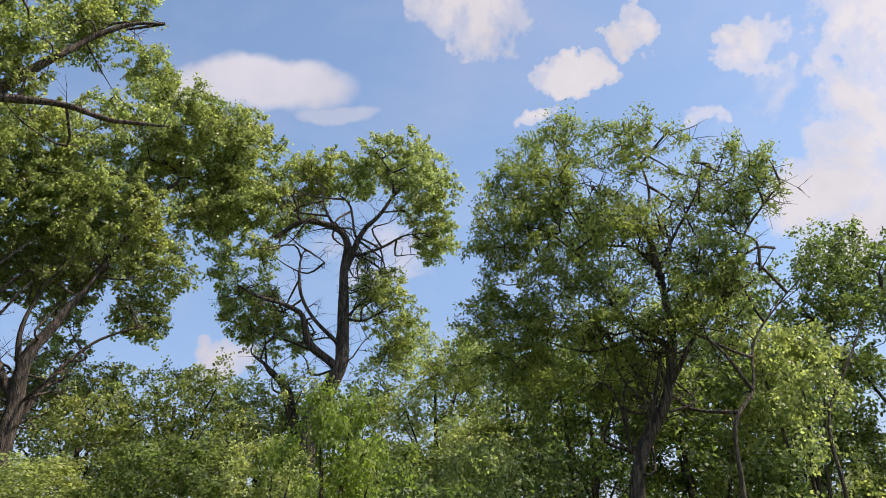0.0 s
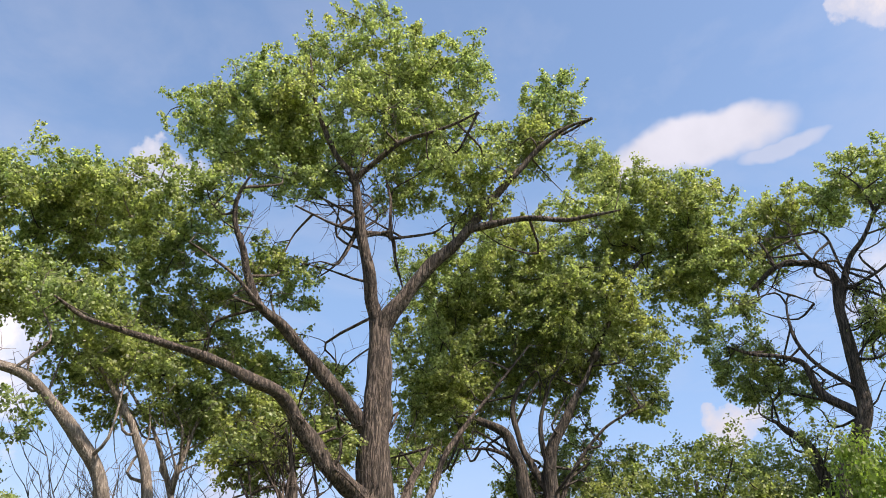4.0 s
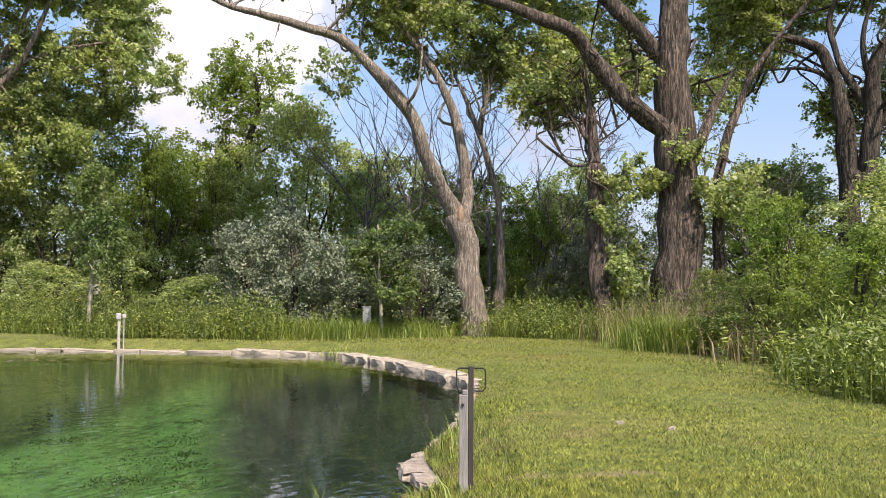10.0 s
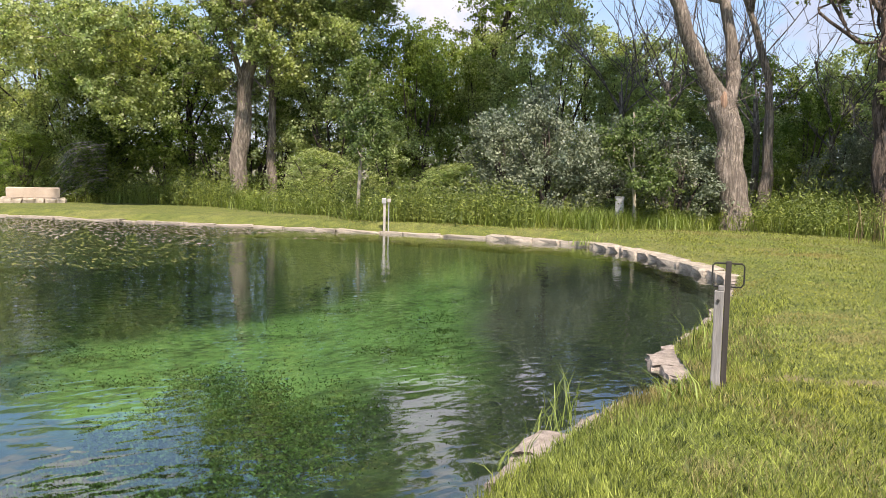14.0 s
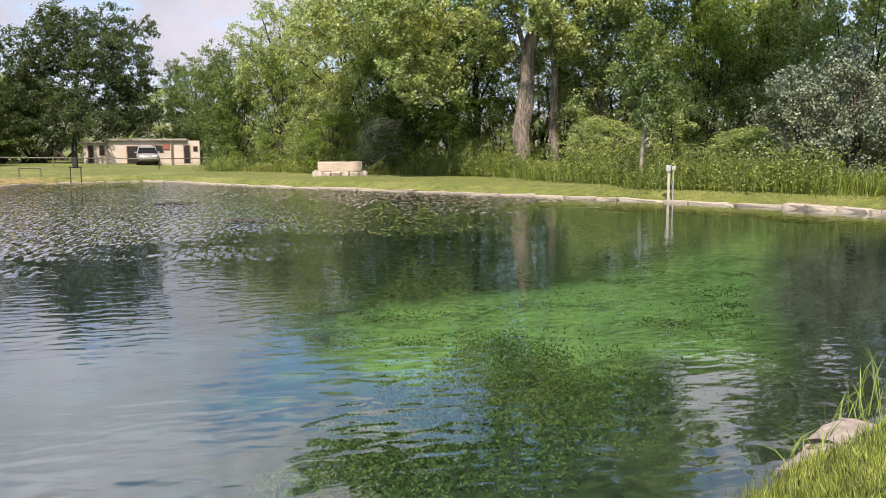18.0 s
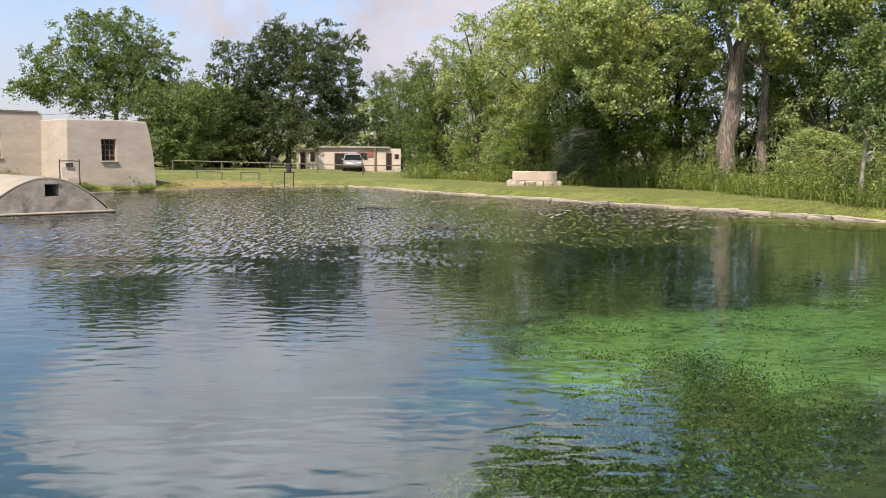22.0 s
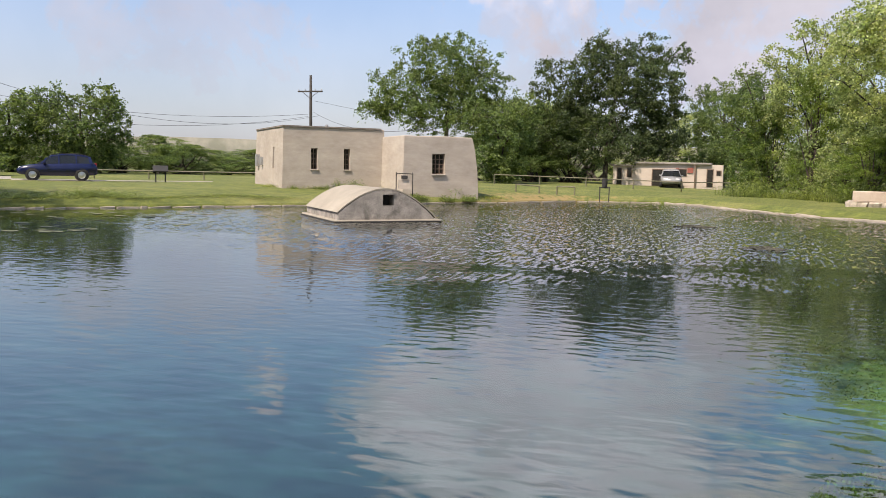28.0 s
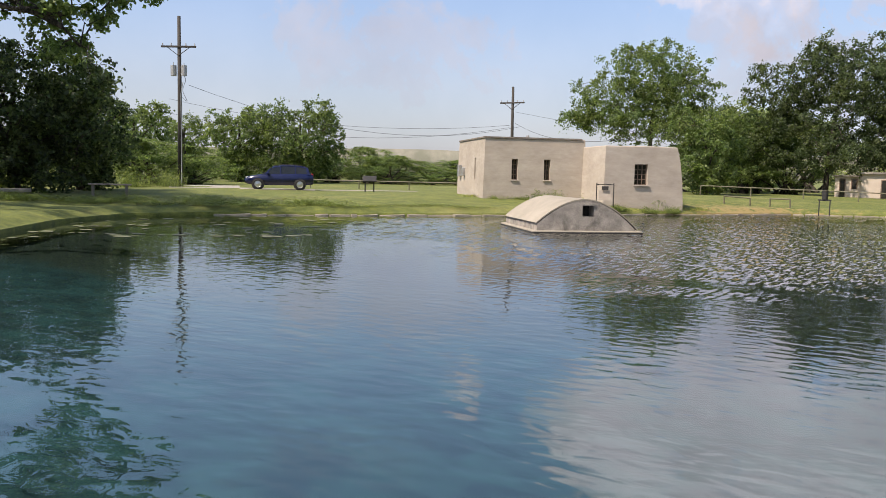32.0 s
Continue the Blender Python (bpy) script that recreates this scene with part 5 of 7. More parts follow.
tree("broadleaf_tree", "dark ragged-topped tree beside the far low house",
     [([(-28.0, 74.9, 0.0), (-27.9, 74.9, 2.6), (-27.7, 74.9, 6.0), (-26.8, 75.2, 11.0)], 0.34, 0.08)],
     [(-28.4, 74.8, 12.0, 2.6, 2.2, 1.8), (-24.2, 77.0, 12.3, 2.7, 2.1, 1.6), (-26.1, 74.6, 9.6, 3.8, 3.1, 2.4), (-32.0, 74.2, 9.6, 2.8, 2.5, 2.3), (-27.6, 74.9, 6.7, 4.4, 3.4, 2.4), (-23.5, 75.9, 8.6, 2.0, 2.3, 2.7), (-32.5, 74.1, 6.1, 2.3, 2.4, 2.5), (-26.3, 74.6, 4.0, 4.6, 3.2, 1.7), (-23.4, 76.9, 5.2, 2.5, 2.3, 2.2), (-33.4, 73.1, 11.2, 1.2, 1.2, 1.0)],
     LEAF_DEEP, BARK_DARK, 92, 3.6, 84, 0.5, 0.17, 0.15, bare=6)

# trees on the far side of the pond
for k, (az, dist, h, w, leaf) in enumerate((
        (-27.6, 72, 7.5, 6.0, LEAF_DARK), (-24.5, 84, 7.5, 7.5, LEAF_DARK), (-13.0, 85, 10.5, 7.0, LEAF_DARK), (-10.7, 64, 9.0, 6.5, LEAF_DARK),
        (-59.0, 86, 7.8, 6.0, LEAF_DARK), (-55.0, 84, 8.0, 8.5, LEAF_DARK), (-72.5, 44, 7.4, 8.0, LEAF_DEEP), (-68.7, 50, 6.2, 5.4, LEAF_DEEP), (-65.6, 74, 7.2, 5.5, LEAF_DARK), (-62.6, 95, 7.2, 5.0, LEAF_DARK), (-77.5, 46, 8.5, 8.0, LEAF_DARK),
        (-25.7, 92, 9.0, 8.0, LEAF_DARK), (-7.5, 60, 12.0, 6.5, LEAF), (-3.2, 54, 11.8, 8.0, LEAF), (1.5, 52, 11.6, 9.0, LEAF_BRIGHT), (5.5, 49, 11.0, 6.0, LEAF_BRIGHT), (14.0, 50, 13.0, 8.0, LEAF), (20.0, 47, 10.5, 6.0, LEAF_BRIGHT), (25.5, 49, 10.5, 6.5, LEAF), (32.0, 50, 11.0, 5.5, LEAF), (36.0, 50, 10.5, 6.5, LEAF), (42.5, 50, 9.0, 7.0, LEAF_BRIGHT), (48.5, 50, 9.5, 7.0, LEAF), (62.0, 48, 9.0, 7.0, LEAF),
        (71.5, 44, 13.0, 8.0, LEAF), (77.0, 42, 13.0, 8.0, LEAF_WILLOW), (82.5, 44, 13.0, 8.0, LEAF), (87.5, 46, 13.0, 8.0, LEAF_WILLOW), (94.5, 46, 16.5, 8.0, LEAF), (99.5, 44, 15.5, 8.0, LEAF_WILLOW), (105.0, 42, 14.0, 8.0, LEAF_DARK), (112.5, 38, 15.5, 7.0, LEAF), (118.5, 38, 16.0, 8.0, LEAF_DARK), (124.5, 36, 17.0, 8.0, LEAF_DARK))):
    auto_tree("broadleaf_tree", "full green broadleaf tree beyond the pond", az, dist, h, w, 100 + k, leaf, BARK_DARK, 0.3 if -25 < az < -13 else 0.12, 22, 4.4, 62 if az > -15 else 50, 0.40, 0.135 if az > -15 else 0.18, 0.115 if az > -15 else 0.15, 0.0, 0.26)

# ---- undergrowth ----
def shrub(label, r, h, leaf, bark, seed, n=90, per=40, size=0.14, clump=0.4, stems=9):
    rng = np.random.default_rng(seed)
    root = thing("shrub", label, "shrub")
    st = Shape()
    c = []
    for k in range(n):
        a, f = rng.uniform(0, 2 * math.pi), rng.random() ** 0.5
        z = h * (0.06 + 0.94 * rng.random() ** 0.8)
        lim = r * math.sqrt(max(0.05, 1 - ((z / h - 0.35) / 0.68) ** 2)) * rng.uniform(0.8, 1.1)
        c.append((math.cos(a) * lim * f, math.sin(a) * lim * f, z))
    c = np.array(c)
    hollow = np.array([noise.noise(Vector(p) * 0.55 + Vector((seed * 9, 0, 0))) + 0.5 * noise.noise(Vector(p) * 1.3) for p in c])
    c = c[hollow > -0.16]
    n = len(c)
    for k in range(stems):
        q = c[rng.integers(n)]
        foot = (rng.normal() * r * 0.15, rng.normal() * r * 0.15, -0.1)
        st.tube(smooth_path([foot, (q[0] * 0.4, q[1] * 0.4, q[2] * 0.5), tuple(q)], 3), 0.05 + 0.01 * h, 0.01, 5, 0, False)
    tagged(part("stem_mass", st, bark, root, smooth=True), kind="stuff")
    at, face = sprays(rng, c, int(per * SHRUB_SHARE), clump)
    at[:, 2] = np.maximum(at[:, 2], 0.02)
    part("foliage", leaves("foliage", rng, at, size * SHRUB_GROW, size * 0.72 * SHRUB_GROW, leaf, 0.2, face), leaf, root)
    return root


KINDS = {
    "green": [shrub("dense green thicket shrub behind the lawn", 2.3, 5.4, LEAF, BARK_DARK, s, 230, 92, 0.108, 0.34) for s in (1, 2)],
    "bright": [shrub("bright yellow-green leafy shrub at the lawn's edge", 2.2, 4.8, LEAF_BRIGHT, BARK, s, 210, 150, 0.088, 0.33) for s in (3, 4)],
    "dark": [shrub("dark green shaded thicket shrub", 2.3, 5.4, LEAF_DARK, BARK_DARK, s, 230, 60, 0.135, 0.34) for s in (5, 6)],
    "silver": [shrub("silvery grey-green narrow-leaved shrub", 2.1, 4.4, LEAF_SILVER, BARK_DARK, s, 230, 130, 0.085, 0.32) for s in (7,)],
    "willow": [shrub("light green willow thicket", 2.4, 6.0, LEAF_WILLOW, BARK, s, 230, 140, 0.088, 0.36, 14) for s in (8, 9)],
    "tall": [shrub("tall leafy green thicket far behind the pond", 2.8, 7.0, LEAF, BARK_DARK, s, 190, 170, 0.108, 0.42, 10) for s in (21, 22)],
    "light": [shrub("tall light green thicket far behind the pond", 2.8, 7.0, LEAF_BRIGHT, BARK, s, 190, 170, 0.108, 0.42, 10) for s in (23,)],
    "gloom": [shrub("tall dark thicket far behind the pond", 2.8, 7.0, LEAF_DARK, BARK_DARK, s, 190, 170, 0.108, 0.42, 10) for s in (24,)],
}
USED = set()
NEXT = {}


def plant(kind, az, dist, width, height, seed=0):
    NEXT[kind] = NEXT.get(kind, -1) + 1
    v = KINDS[kind][NEXT[kind] % len(KINDS[kind])]
    x, y, _ = polar(az, dist)
    base_r, base_h = {"green": (2.3, 5.4), "bright": (2.2, 4.8), "dark": (2.3, 5.4), "silver": (2.1, 4.4), "willow": (2.4, 6.0), "tall": (2.8, 7.0), "light": (2.8, 7.0), "gloom": (2.8, 7.0)}[kind]
    m = pose(x, y, ground_z(x, y) - 0.05, 0, 0, seed * 77) @ Matrix.Diagonal((width / 2 / base_r, width / 2 / base_r, height / base_h, 1))
    if v.name not in USED:
        USED.add(v.name)
        v.matrix_basis = m
        return v
    return copy_thing(v, m)


order = random.Random(4)
# bands of undergrowth: from heading, to heading, distance at both ends, width, height at both ends, kinds
BANDS = ((12, 26, 41, 37, 4.4, 4.4, 4.0, "green dark green"), (32, 41, 34, 34, 4.2, 4.0, 3.6, "green silver green"), (8, 42, 47, 43, 6.0, 7.6, 9.0, "tall tall light"), (42, 54, 41, 39, 4.6, 4.6, 4.4, "green green silver dark"),
         (40, 64, 52, 46, 7.0, 8.6, 8.6, "tall light"), (59.5, 68, 26, 21, 3.4, 3.0, 3.4, "willow bright green"), (60, 80, 33, 28, 5.0, 5.2, 6.8, "willow green bright dark"),
         (66, 122, 37, 32, 6.5, 8.6, 9.2, "tall tall gloom gloom"), (74, 122, 26, 24, 4.6, 6.2, 6.0, "willow green green dark"), (65, 78, 19, 16, 3.6, 3.0, 3.4, "green green willow"),
         (-6, 13, 53, 46, 5.0, 5.0, 4.6, "tall light light"), (-12.2, -4, 65, 57, 5.0, 5.2, 5.2, "tall light"), (-9, 0, 59, 52, 4.6, 7.0, 7.0, "tall light tall"), (-30, -10, 100, 100, 9.0, 6.0, 6.0, "gloom tall"),
         (-63, -41, 105, 98, 7.5, 3.2, 3.4, "gloom"), (-56, -43, 92, 90, 5.0, 2.2, 2.4, "gloom"), (-80, -60, 62, 70, 6.0, 4.0, 3.2, "gloom"), (-31, -21, 83, 83, 6.0, 4.4, 4.4, "gloom"))
for kind, az, dist, wide, high in (("silver", 27.0, 34.5, 4.6, 4.6), ("silver", 30.0, 34.0, 4.2, 5.2), ("silver", 48.0, 36.5, 3.2, 3.6), ("bright", 46.0, 38.0, 4.0, 5.6), ("bright", 62.0, 24.0, 3.4, 4.2), ("bright", 87.5, 21.0, 4.6, 5.6), ("bright", 79.5, 20.5, 3.4, 4.0),
                                    ("light", 21.0, 44.0, 5.0, 7.5), ("light", 24.5, 45.0, 4.6, 8.0), ("willow", 57.8, 30.5, 2.4, 2.6), ("dark", -0.6, 48.0, 3.6, 3.0)):
    plant(kind, az, dist, wide, high, int(az * 3))
k = 0
for a0, a1, d0, d1, wd, h0, h1, kinds in BANDS:
    kinds = kinds.split()
    n = max(2, int(abs(radians(a1 - a0)) * (d0 + d1) / 2 / (wd * 0.62)))
    for i in range(n):
        f = (i + 0.5) / n
        k += 1
        plant(order.choice(kinds), a0 + (a1 - a0) * f + order.uniform(-0.6, 0.6), d0 + (d1 - d0) * f + order.uniform(-1.5, 1.5), wd * order.uniform(0.85, 1.2), (h0 + (h1 - h0) * f) * order.uniform(0.62, 1.2), k)

# far hills
hill = Shape()
for i in range(60):
    a = radians(-110 + i * 4)
    hill.v += [(1800 * math.sin(a), 1800 * math.cos(a), -5), (1800 * math.sin(a), 1800 * math.cos(a), 48 + 14 * noise.noise(Vector((i * 0.35, 0, 0)))), (2400 * math.sin(a), 2400 * math.cos(a), 40)]
for i in range(59):
    j = i * 3
    hill.f += [(j, j + 3, j + 4, j + 1), (j + 1, j + 4, j + 5, j + 2)]
tagged(new("backdrop", hill.mesh("backdrop", HILL, True)), "low hazy blue-grey ridge on the horizon", "hills", kind="structure")


# ---- stones of the pond's edge ----
LEDGE = surface("brown_ledge_stone", (0.16, 0.13, 0.105), (0.41, 0.35, 0.30), 4.0, 0.95, 0.7, 30.0, stain=(0.17, 0.14, 0.10))


def stone_mesh(seed, rough=0.12, edge=0.12, mat=STONE):
    """A worn block, one metre long, to be scaled."""
    rr = random.Random(seed)
    bm = bmesh.new()
    bmesh.ops.create_cube(bm, size=1.0)
    bmesh.ops.bevel(bm, geom=bm.edges[:], offset=edge, segments=1, affect="EDGES", profile=0.5)
    for v in bm.verts:
        v.co += Vector((rr.uniform(-1, 1), rr.uniform(-1, 1), rr.uniform(-1, 1))) * rough * 0.5
    me = bpy.data.meshes.new("stone")
    bm.to_mesh(me)
    bm.free()
    me.materials.append(mat)
    return me


def ledge_mesh(seed):
    """A flat waterworn stone, one metre long, lumpy all over."""
    bm = bmesh.new()
    bmesh.ops.create_cube(bm, size=1.0)
    bmesh.ops.subdivide_edges(bm, edges=bm.edges[:], cuts=3, use_grid_fill=True)
    for v in bm.verts:
        round_off = 1 - 0.28 * (v.co.x ** 2 + v.co.y ** 2) * 2
        v.co = Vector((v.co.x, v.co.y, v.co.z * round_off)) + noise.noise_vector(v.co * 2.2 + Vector((seed, 0, 0))) * 0.16
    me = bpy.data.meshes.new("stone")
    bm.to_mesh(me)
    bm.free()
    me.materials.append(LEDGE)
    return me


STONES = [stone_mesh(i, 0.16) for i in range(6)]
BLOCKS = [stone_mesh(20 + i, 0.10, 0.08) for i in range(6)]
LEDGES = [ledge_mesh(40 + i) for i in range(6)]


def along(a, b):
    """Steps along the pond's edge between two of its corners: place, direction, outward normal."""
    out = []
    for i in range(a, b):
        p, q = Vector(SHORE[i]), Vector(SHORE[i + 1])
        out.append((p, q))
    return out


def lay_stones(name, label, a, b, length, width, top, depth, gap, seed, wobble=0.08, meshes=None, inward=0.0):
    root = thing(name, label, "stone edging", kind="structure")
    rr = random.Random(seed)
    for p, q in along(a, b):
        d = q - p
        run, n = 0.0, d.length
        d.normalize()
        nrm = Vector((d.y, -d.x))
        while run < n - 0.1:
            ln = min(rr.uniform(*length), n - run)
            c = p + d * (run + ln / 2)
            # the corner-to-corner line sits a little off the smoothed bank
            off = outside(c.x, c.y)
            c -= nrm * (off - 0.02 + inward)
            c += nrm * rr.uniform(-wobble, wobble) * 0.5
            w = rr.uniform(*width)
            z = top + rr.uniform(-0.02, 0.02)
            ob = new("stone", rr.choice(meshes or BLOCKS))
            ob.parent = root
            ob.matrix_basis = pose(c.x, c.y, z - depth / 2, rr.uniform(-3, 3), rr.uniform(-3, 3), math.degrees(math.atan2(d.y, d.x)) + rr.uniform(-5, 5)) @ Matrix.Diagonal((ln * (1 - gap), w, depth, 1))
            run += ln
    return root


lay_stones("stone_wall", "pale stone block wall along the curved pond edge", 6, 10, (0.35, 1.1), (0.35, 0.6), -0.20, 0.22, -0.05, 1, 0.14, STONES, 0.10)
lay_stones("stone_kerb", "low pale flat stones edging the far bank", 10, 16, (0.7, 1.9), (0.3, 0.45), -0.27, 0.13, 0.01, 2, 0.08, None, 0.08)
lay_stones("bank_stones", "low pinkish flat stones along the near grassy bank", 1, 2, (0.14, 0.42), (0.2, 0.4), -0.235, 0.2, -0.4, 3, 0.2, LEDGES, 0.05)
lay_stones("bank_stones", "broad flat ledge stones in the water beside the post", 3, 4, (0.2, 0.5), (0.3, 0.5), -0.28, 0.14, -0.35, 6, 0.25, LEDGES, 0.1)
lay_stones("bank_stones", "half-sunk stones along the grassy bank", 4, 6, (0.25, 0.6), (0.2, 0.36), -0.27, 0.16, 0.1, 7, 0.25, LEDGES, 0.02)
lay_stones("bank_stones", "thin line of low stones before the house", 16, 22, (0.5, 1.4), (0.25, 0.35), -0.30, 0.12, 0.05, 4)
lay_stones("slab_stones", "long pale slabs on the bank beside the post", 10, 11, (1.2, 1.9), (0.5, 0.7), -0.285, 0.12, 0.05, 5)


# ---- blades: lawn, reeds, weeds ----
def blades(name, rng, foot, height, width, lean, mat, bend=0.35):
    """Upright bent blades, each two quads tapering to a tip."""
    n = len(foot)
    h = height * rng.uniform(0.55, 1.2, (n, 1))
    a = rng.uniform(0, 2 * np.pi, n)
    d = np.stack([np.cos(a), np.sin(a), np.zeros(n)], 1)
    s = np.stack([-np.sin(a), np.cos(a), np.zeros(n)], 1) * width * rng.uniform(0.6, 1.3, (n, 1)) / 2
    up = np.array([0, 0, 1.0])
    k = lean * rng.uniform(0.2, 1.2, (n, 1))
    mid = foot + up * h * 0.55 + d * h * k * 0.35
    tip = foot + up * h * (1 - 0.3 * k) + d * h * k * (0.8 + bend)
    v = np.stack([foot - s, foot + s, mid + s * 0.8, mid - s * 0.8, tip], 1).reshape(-1, 3)
    i = np.arange(n)[:, None] * 5
    tri = np.concatenate([i + np.array([[0, 1, 2]]), i + np.array([[0, 2, 3]]), i + np.array([[3, 2, 4]])], 1).reshape(-1, 3)
    return fast_mesh(name, v, tri, mat)


def lawn_blades():
    rng = np.random.default_rng(21)
    n = 480000
    lawn_side = rng.random(n) < 0.76
    az = np.where(lawn_side, rng.uniform(16, 80, n) + rng.normal(size=n) * np.where(rng.random(n) < 0.12, 16.0, 1.5), rng.uniform(0, 360, n))
    dist = np.where(lawn_side, 3.0 + 29.2 * rng.random(n) ** 1.5, 0.2 + 11.0 * rng.random(n) ** 0.5)
    x, y = dist * np.sin(np.radians(az)) + rng.normal(size=n) * 0.9, dist * np.cos(np.radians(az)) + rng.normal(size=n) * 0.9
    z = np.empty(n)
    keep = np.zeros(n, bool)
    for i in range(n):
        out = outside(x[i], y[i])
        keep[i] = out > -0.03
        z[i] = ground_z(x[i], y[i]) if keep[i] else 0
    foot = np.stack([x, y, z - 0.005], 1)[keep]
    r = np.hypot(foot[:, 0], foot[:, 1])
    bank = np.clip(1.0 - np.array([outside(p[0], p[1]) for p in foot]) / 0.9, 0, 1)[:, None] * (r < 14)[:, None]
    h = 0.05 * bank + 0.022 * np.clip(1.6 - r / 6.0, 0, 1)[:, None] + 0.036 + 0.012 * np.sin(foot[:, :1] * 1.7) * np.cos(foot[:, 1:2] * 1.3)
    a = rng.uniform(0, 2 * np.pi, len(foot))
    w = (0.005 + 0.0008 * r)[:, None]
    side = np.stack([np.cos(a), np.sin(a), 0 * a], 1) * w / 2
    scuff = np.zeros(len(foot))
    for cx, cy, ln, wd, turn in SCUFFS:
        u, v = foot[:, 0] - cx, foot[:, 1] - cy
        c, q = math.cos(radians(turn)), math.sin(radians(turn))
        scuff = np.maximum(scuff, 1 - ((u * c + v * q) / ln) ** 2 - ((v * c - u * q) / wd) ** 2)
    h = h * np.where(rng.random(len(foot)) < scuff * 0.65, 0.15, 1.0)[:, None]
    tip = foot + np.stack([rng.normal(size=len(a)) * 0.03, rng.normal(size=len(a)) * 0.03, h[:, 0] * rng.uniform(0.6, 1.3, len(a))], 1)
    worn = np.array([noise.noise(Vector((p[0] * 0.35, p[1] * 0.35, 7))) + 0.7 * noise.noise(Vector((p[0] * 1.5, p[1] * 1.5, 3))) for p in foot]) + rng.normal(size=len(foot)) * 0.22
    for name, pick, mat, label in (("grass", worn <= 0.45, GRASS, "short sunlit green lawn grass by the water"), ("dry_grass", worn > 0.45, DRY_GRASS, "dry straw-brown patches in the lawn")):
        k = int(pick.sum())
        me = fast_mesh(name, np.stack([foot - side, foot + side, tip], 1)[pick].reshape(-1, 3), np.arange(k * 3).reshape(-1, 3), mat)
        tagged(new(name, me), label, "grass", kind="stuff")


DRY_GRASS = leaf_material("dry_grass_blade", (0.13, 0.11, 0.035), (0.42, 0.36, 0.15), 0.7, 0.3)


lawn_blades()


def tuft(label, name, height, width, n, spread, mat, seed, lean=0.5, category="plant"):
    rng = np.random.default_rng(seed)
    root = thing(name, label, category)
    foot = np.zeros((n, 3))
    foot[:, :2] = rng.normal(size=(n, 2)) * spread
    part("blade_mass", blades("blade_mass", rng, foot, height, width, lean, mat), mat, root)["kind"] = "stuff"
    return root


def leafy(label, name, height, n, per, spread, mat, seed):
    """Upright stalks set with drooping narrow leaves, like tall weeds."""
    rng = np.random.default_rng(seed)
    root = thing(name, label, "plant")
    foot = np.zeros((n, 3))
    foot[:, :2] = rng.normal(size=(n, 2)) * spread
    h = height * rng.uniform(0.45, 1.25, n)
    lean = rng.normal(size=(n, 2)) * 0.14
    part("stalk_mass", blades("stalk_mass", rng, foot, height * 0.8, 0.02, 0.25, mat), mat, root)["kind"] = "stuff"
    u = rng.uniform(0.12, 1.0, (n, per))
    at = np.repeat(foot, per, 0)
    at[:, 2] += (u * h[:, None]).ravel()
    at[:, :2] += np.repeat(lean, per, 0) * (u * h[:, None]).reshape(-1, 1) + rng.normal(size=(n * per, 2)) * (0.05 + 0.05 * (1 - u)).reshape(-1, 1)
    part("foliage", leaves("foliage", rng, at, 0.13, 0.042, mat), mat, root)
    return root


TUFTS = {
    "reed": tuft("tall bright green reed grass at the lawn's edge", "reed_clump", 0.9, 0.015, 620, 0.6, REED, 31, 0.95),
    "weed": leafy("tall leafy green weeds under the trees", "weed_clump", 1.35, 100, 19, 0.6, LEAF_WEED, 32),
    "dry": tuft("dry brown brush and dead stalks", "dry_brush", 1.05, 0.018, 330, 0.7, LEAF_DRY, 33, 0.6),
    "pale": tuft("pale straw-green tall grass", "tall_grass", 0.75, 0.012, 480, 0.5, GRASS, 34, 0.9),
    "wisp": tuft("thin grass tuft among the bank stones", "grass_tuft", 0.42, 0.009, 22, 0.07, REED, 35, 0.8),
}
TUFT_USED = set()


def sow(kind, az, dist, size=1.0, tall=1.0, turn=0.0, z=None):
    x, y, _ = polar(az, dist)
    m = pose(x, y, ground_z(x, y) - 0.02 if z is None else z, 0, 0, turn) @ Matrix.Diagonal((size, size, tall, 1))
    v = TUFTS[kind]
    if kind not in TUFT_USED:
        TUFT_USED.add(kind)
        v.matrix_basis = m
        return v
    return copy_thing(v, m)


sr = random.Random(12)
# from heading, to heading, distance at both ends, kinds, count, height
for a0, a1, d0, d1, kinds, n, tall in ((10, 18, 40, 34, "weed weed reed", 12, 1.0), (17, 28, 33, 31, "weed reed weed", 18, 1.0), (26, 38, 30.5, 31.5, "pale pale reed", 16, 0.9), (33, 41, 32, 34, "weed reed", 8, 0.9),
                                       (43, 52, 33.5, 31, "reed weed", 20, 0.9), (44, 54, 35.5, 34, "weed reed", 12, 1.3), (54, 58, 27, 25.5, "reed", 12, 1.25), (52, 57, 30, 29, "dry weed", 7, 1.2), (58, 66, 25, 20.5, "dry weed weed", 14, 0.75),
                                       (65, 71, 17.5, 15, "reed weed weed", 8, 0.9), (66, 76, 20, 17, "weed reed weed", 10, 0.9), (-3, 10, 50, 42.5, "weed reed pale", 30, 1.15), (-12, -4, 60, 50.5, "weed pale", 14, 0.9), (-44, -28, 47, 46, "weed pale", 10, 0.4),
                                       (-75, -52, 37.5, 37.8, "pale weed", 26, 0.22), (-52, -42, 38, 40.5, "pale", 9, 0.13), (-80, -62, 50, 60, "weed pale", 14, 0.9)):
    kinds = kinds.split()
    for i in range(n):
        f = (i + sr.random()) / n
        sow(sr.choice(kinds), a0 + (a1 - a0) * f, d0 + (d1 - d0) * f + sr.uniform(-0.8, 0.8), sr.uniform(0.8, 1.3), tall * sr.uniform(0.75, 1.25), sr.uniform(0, 360))
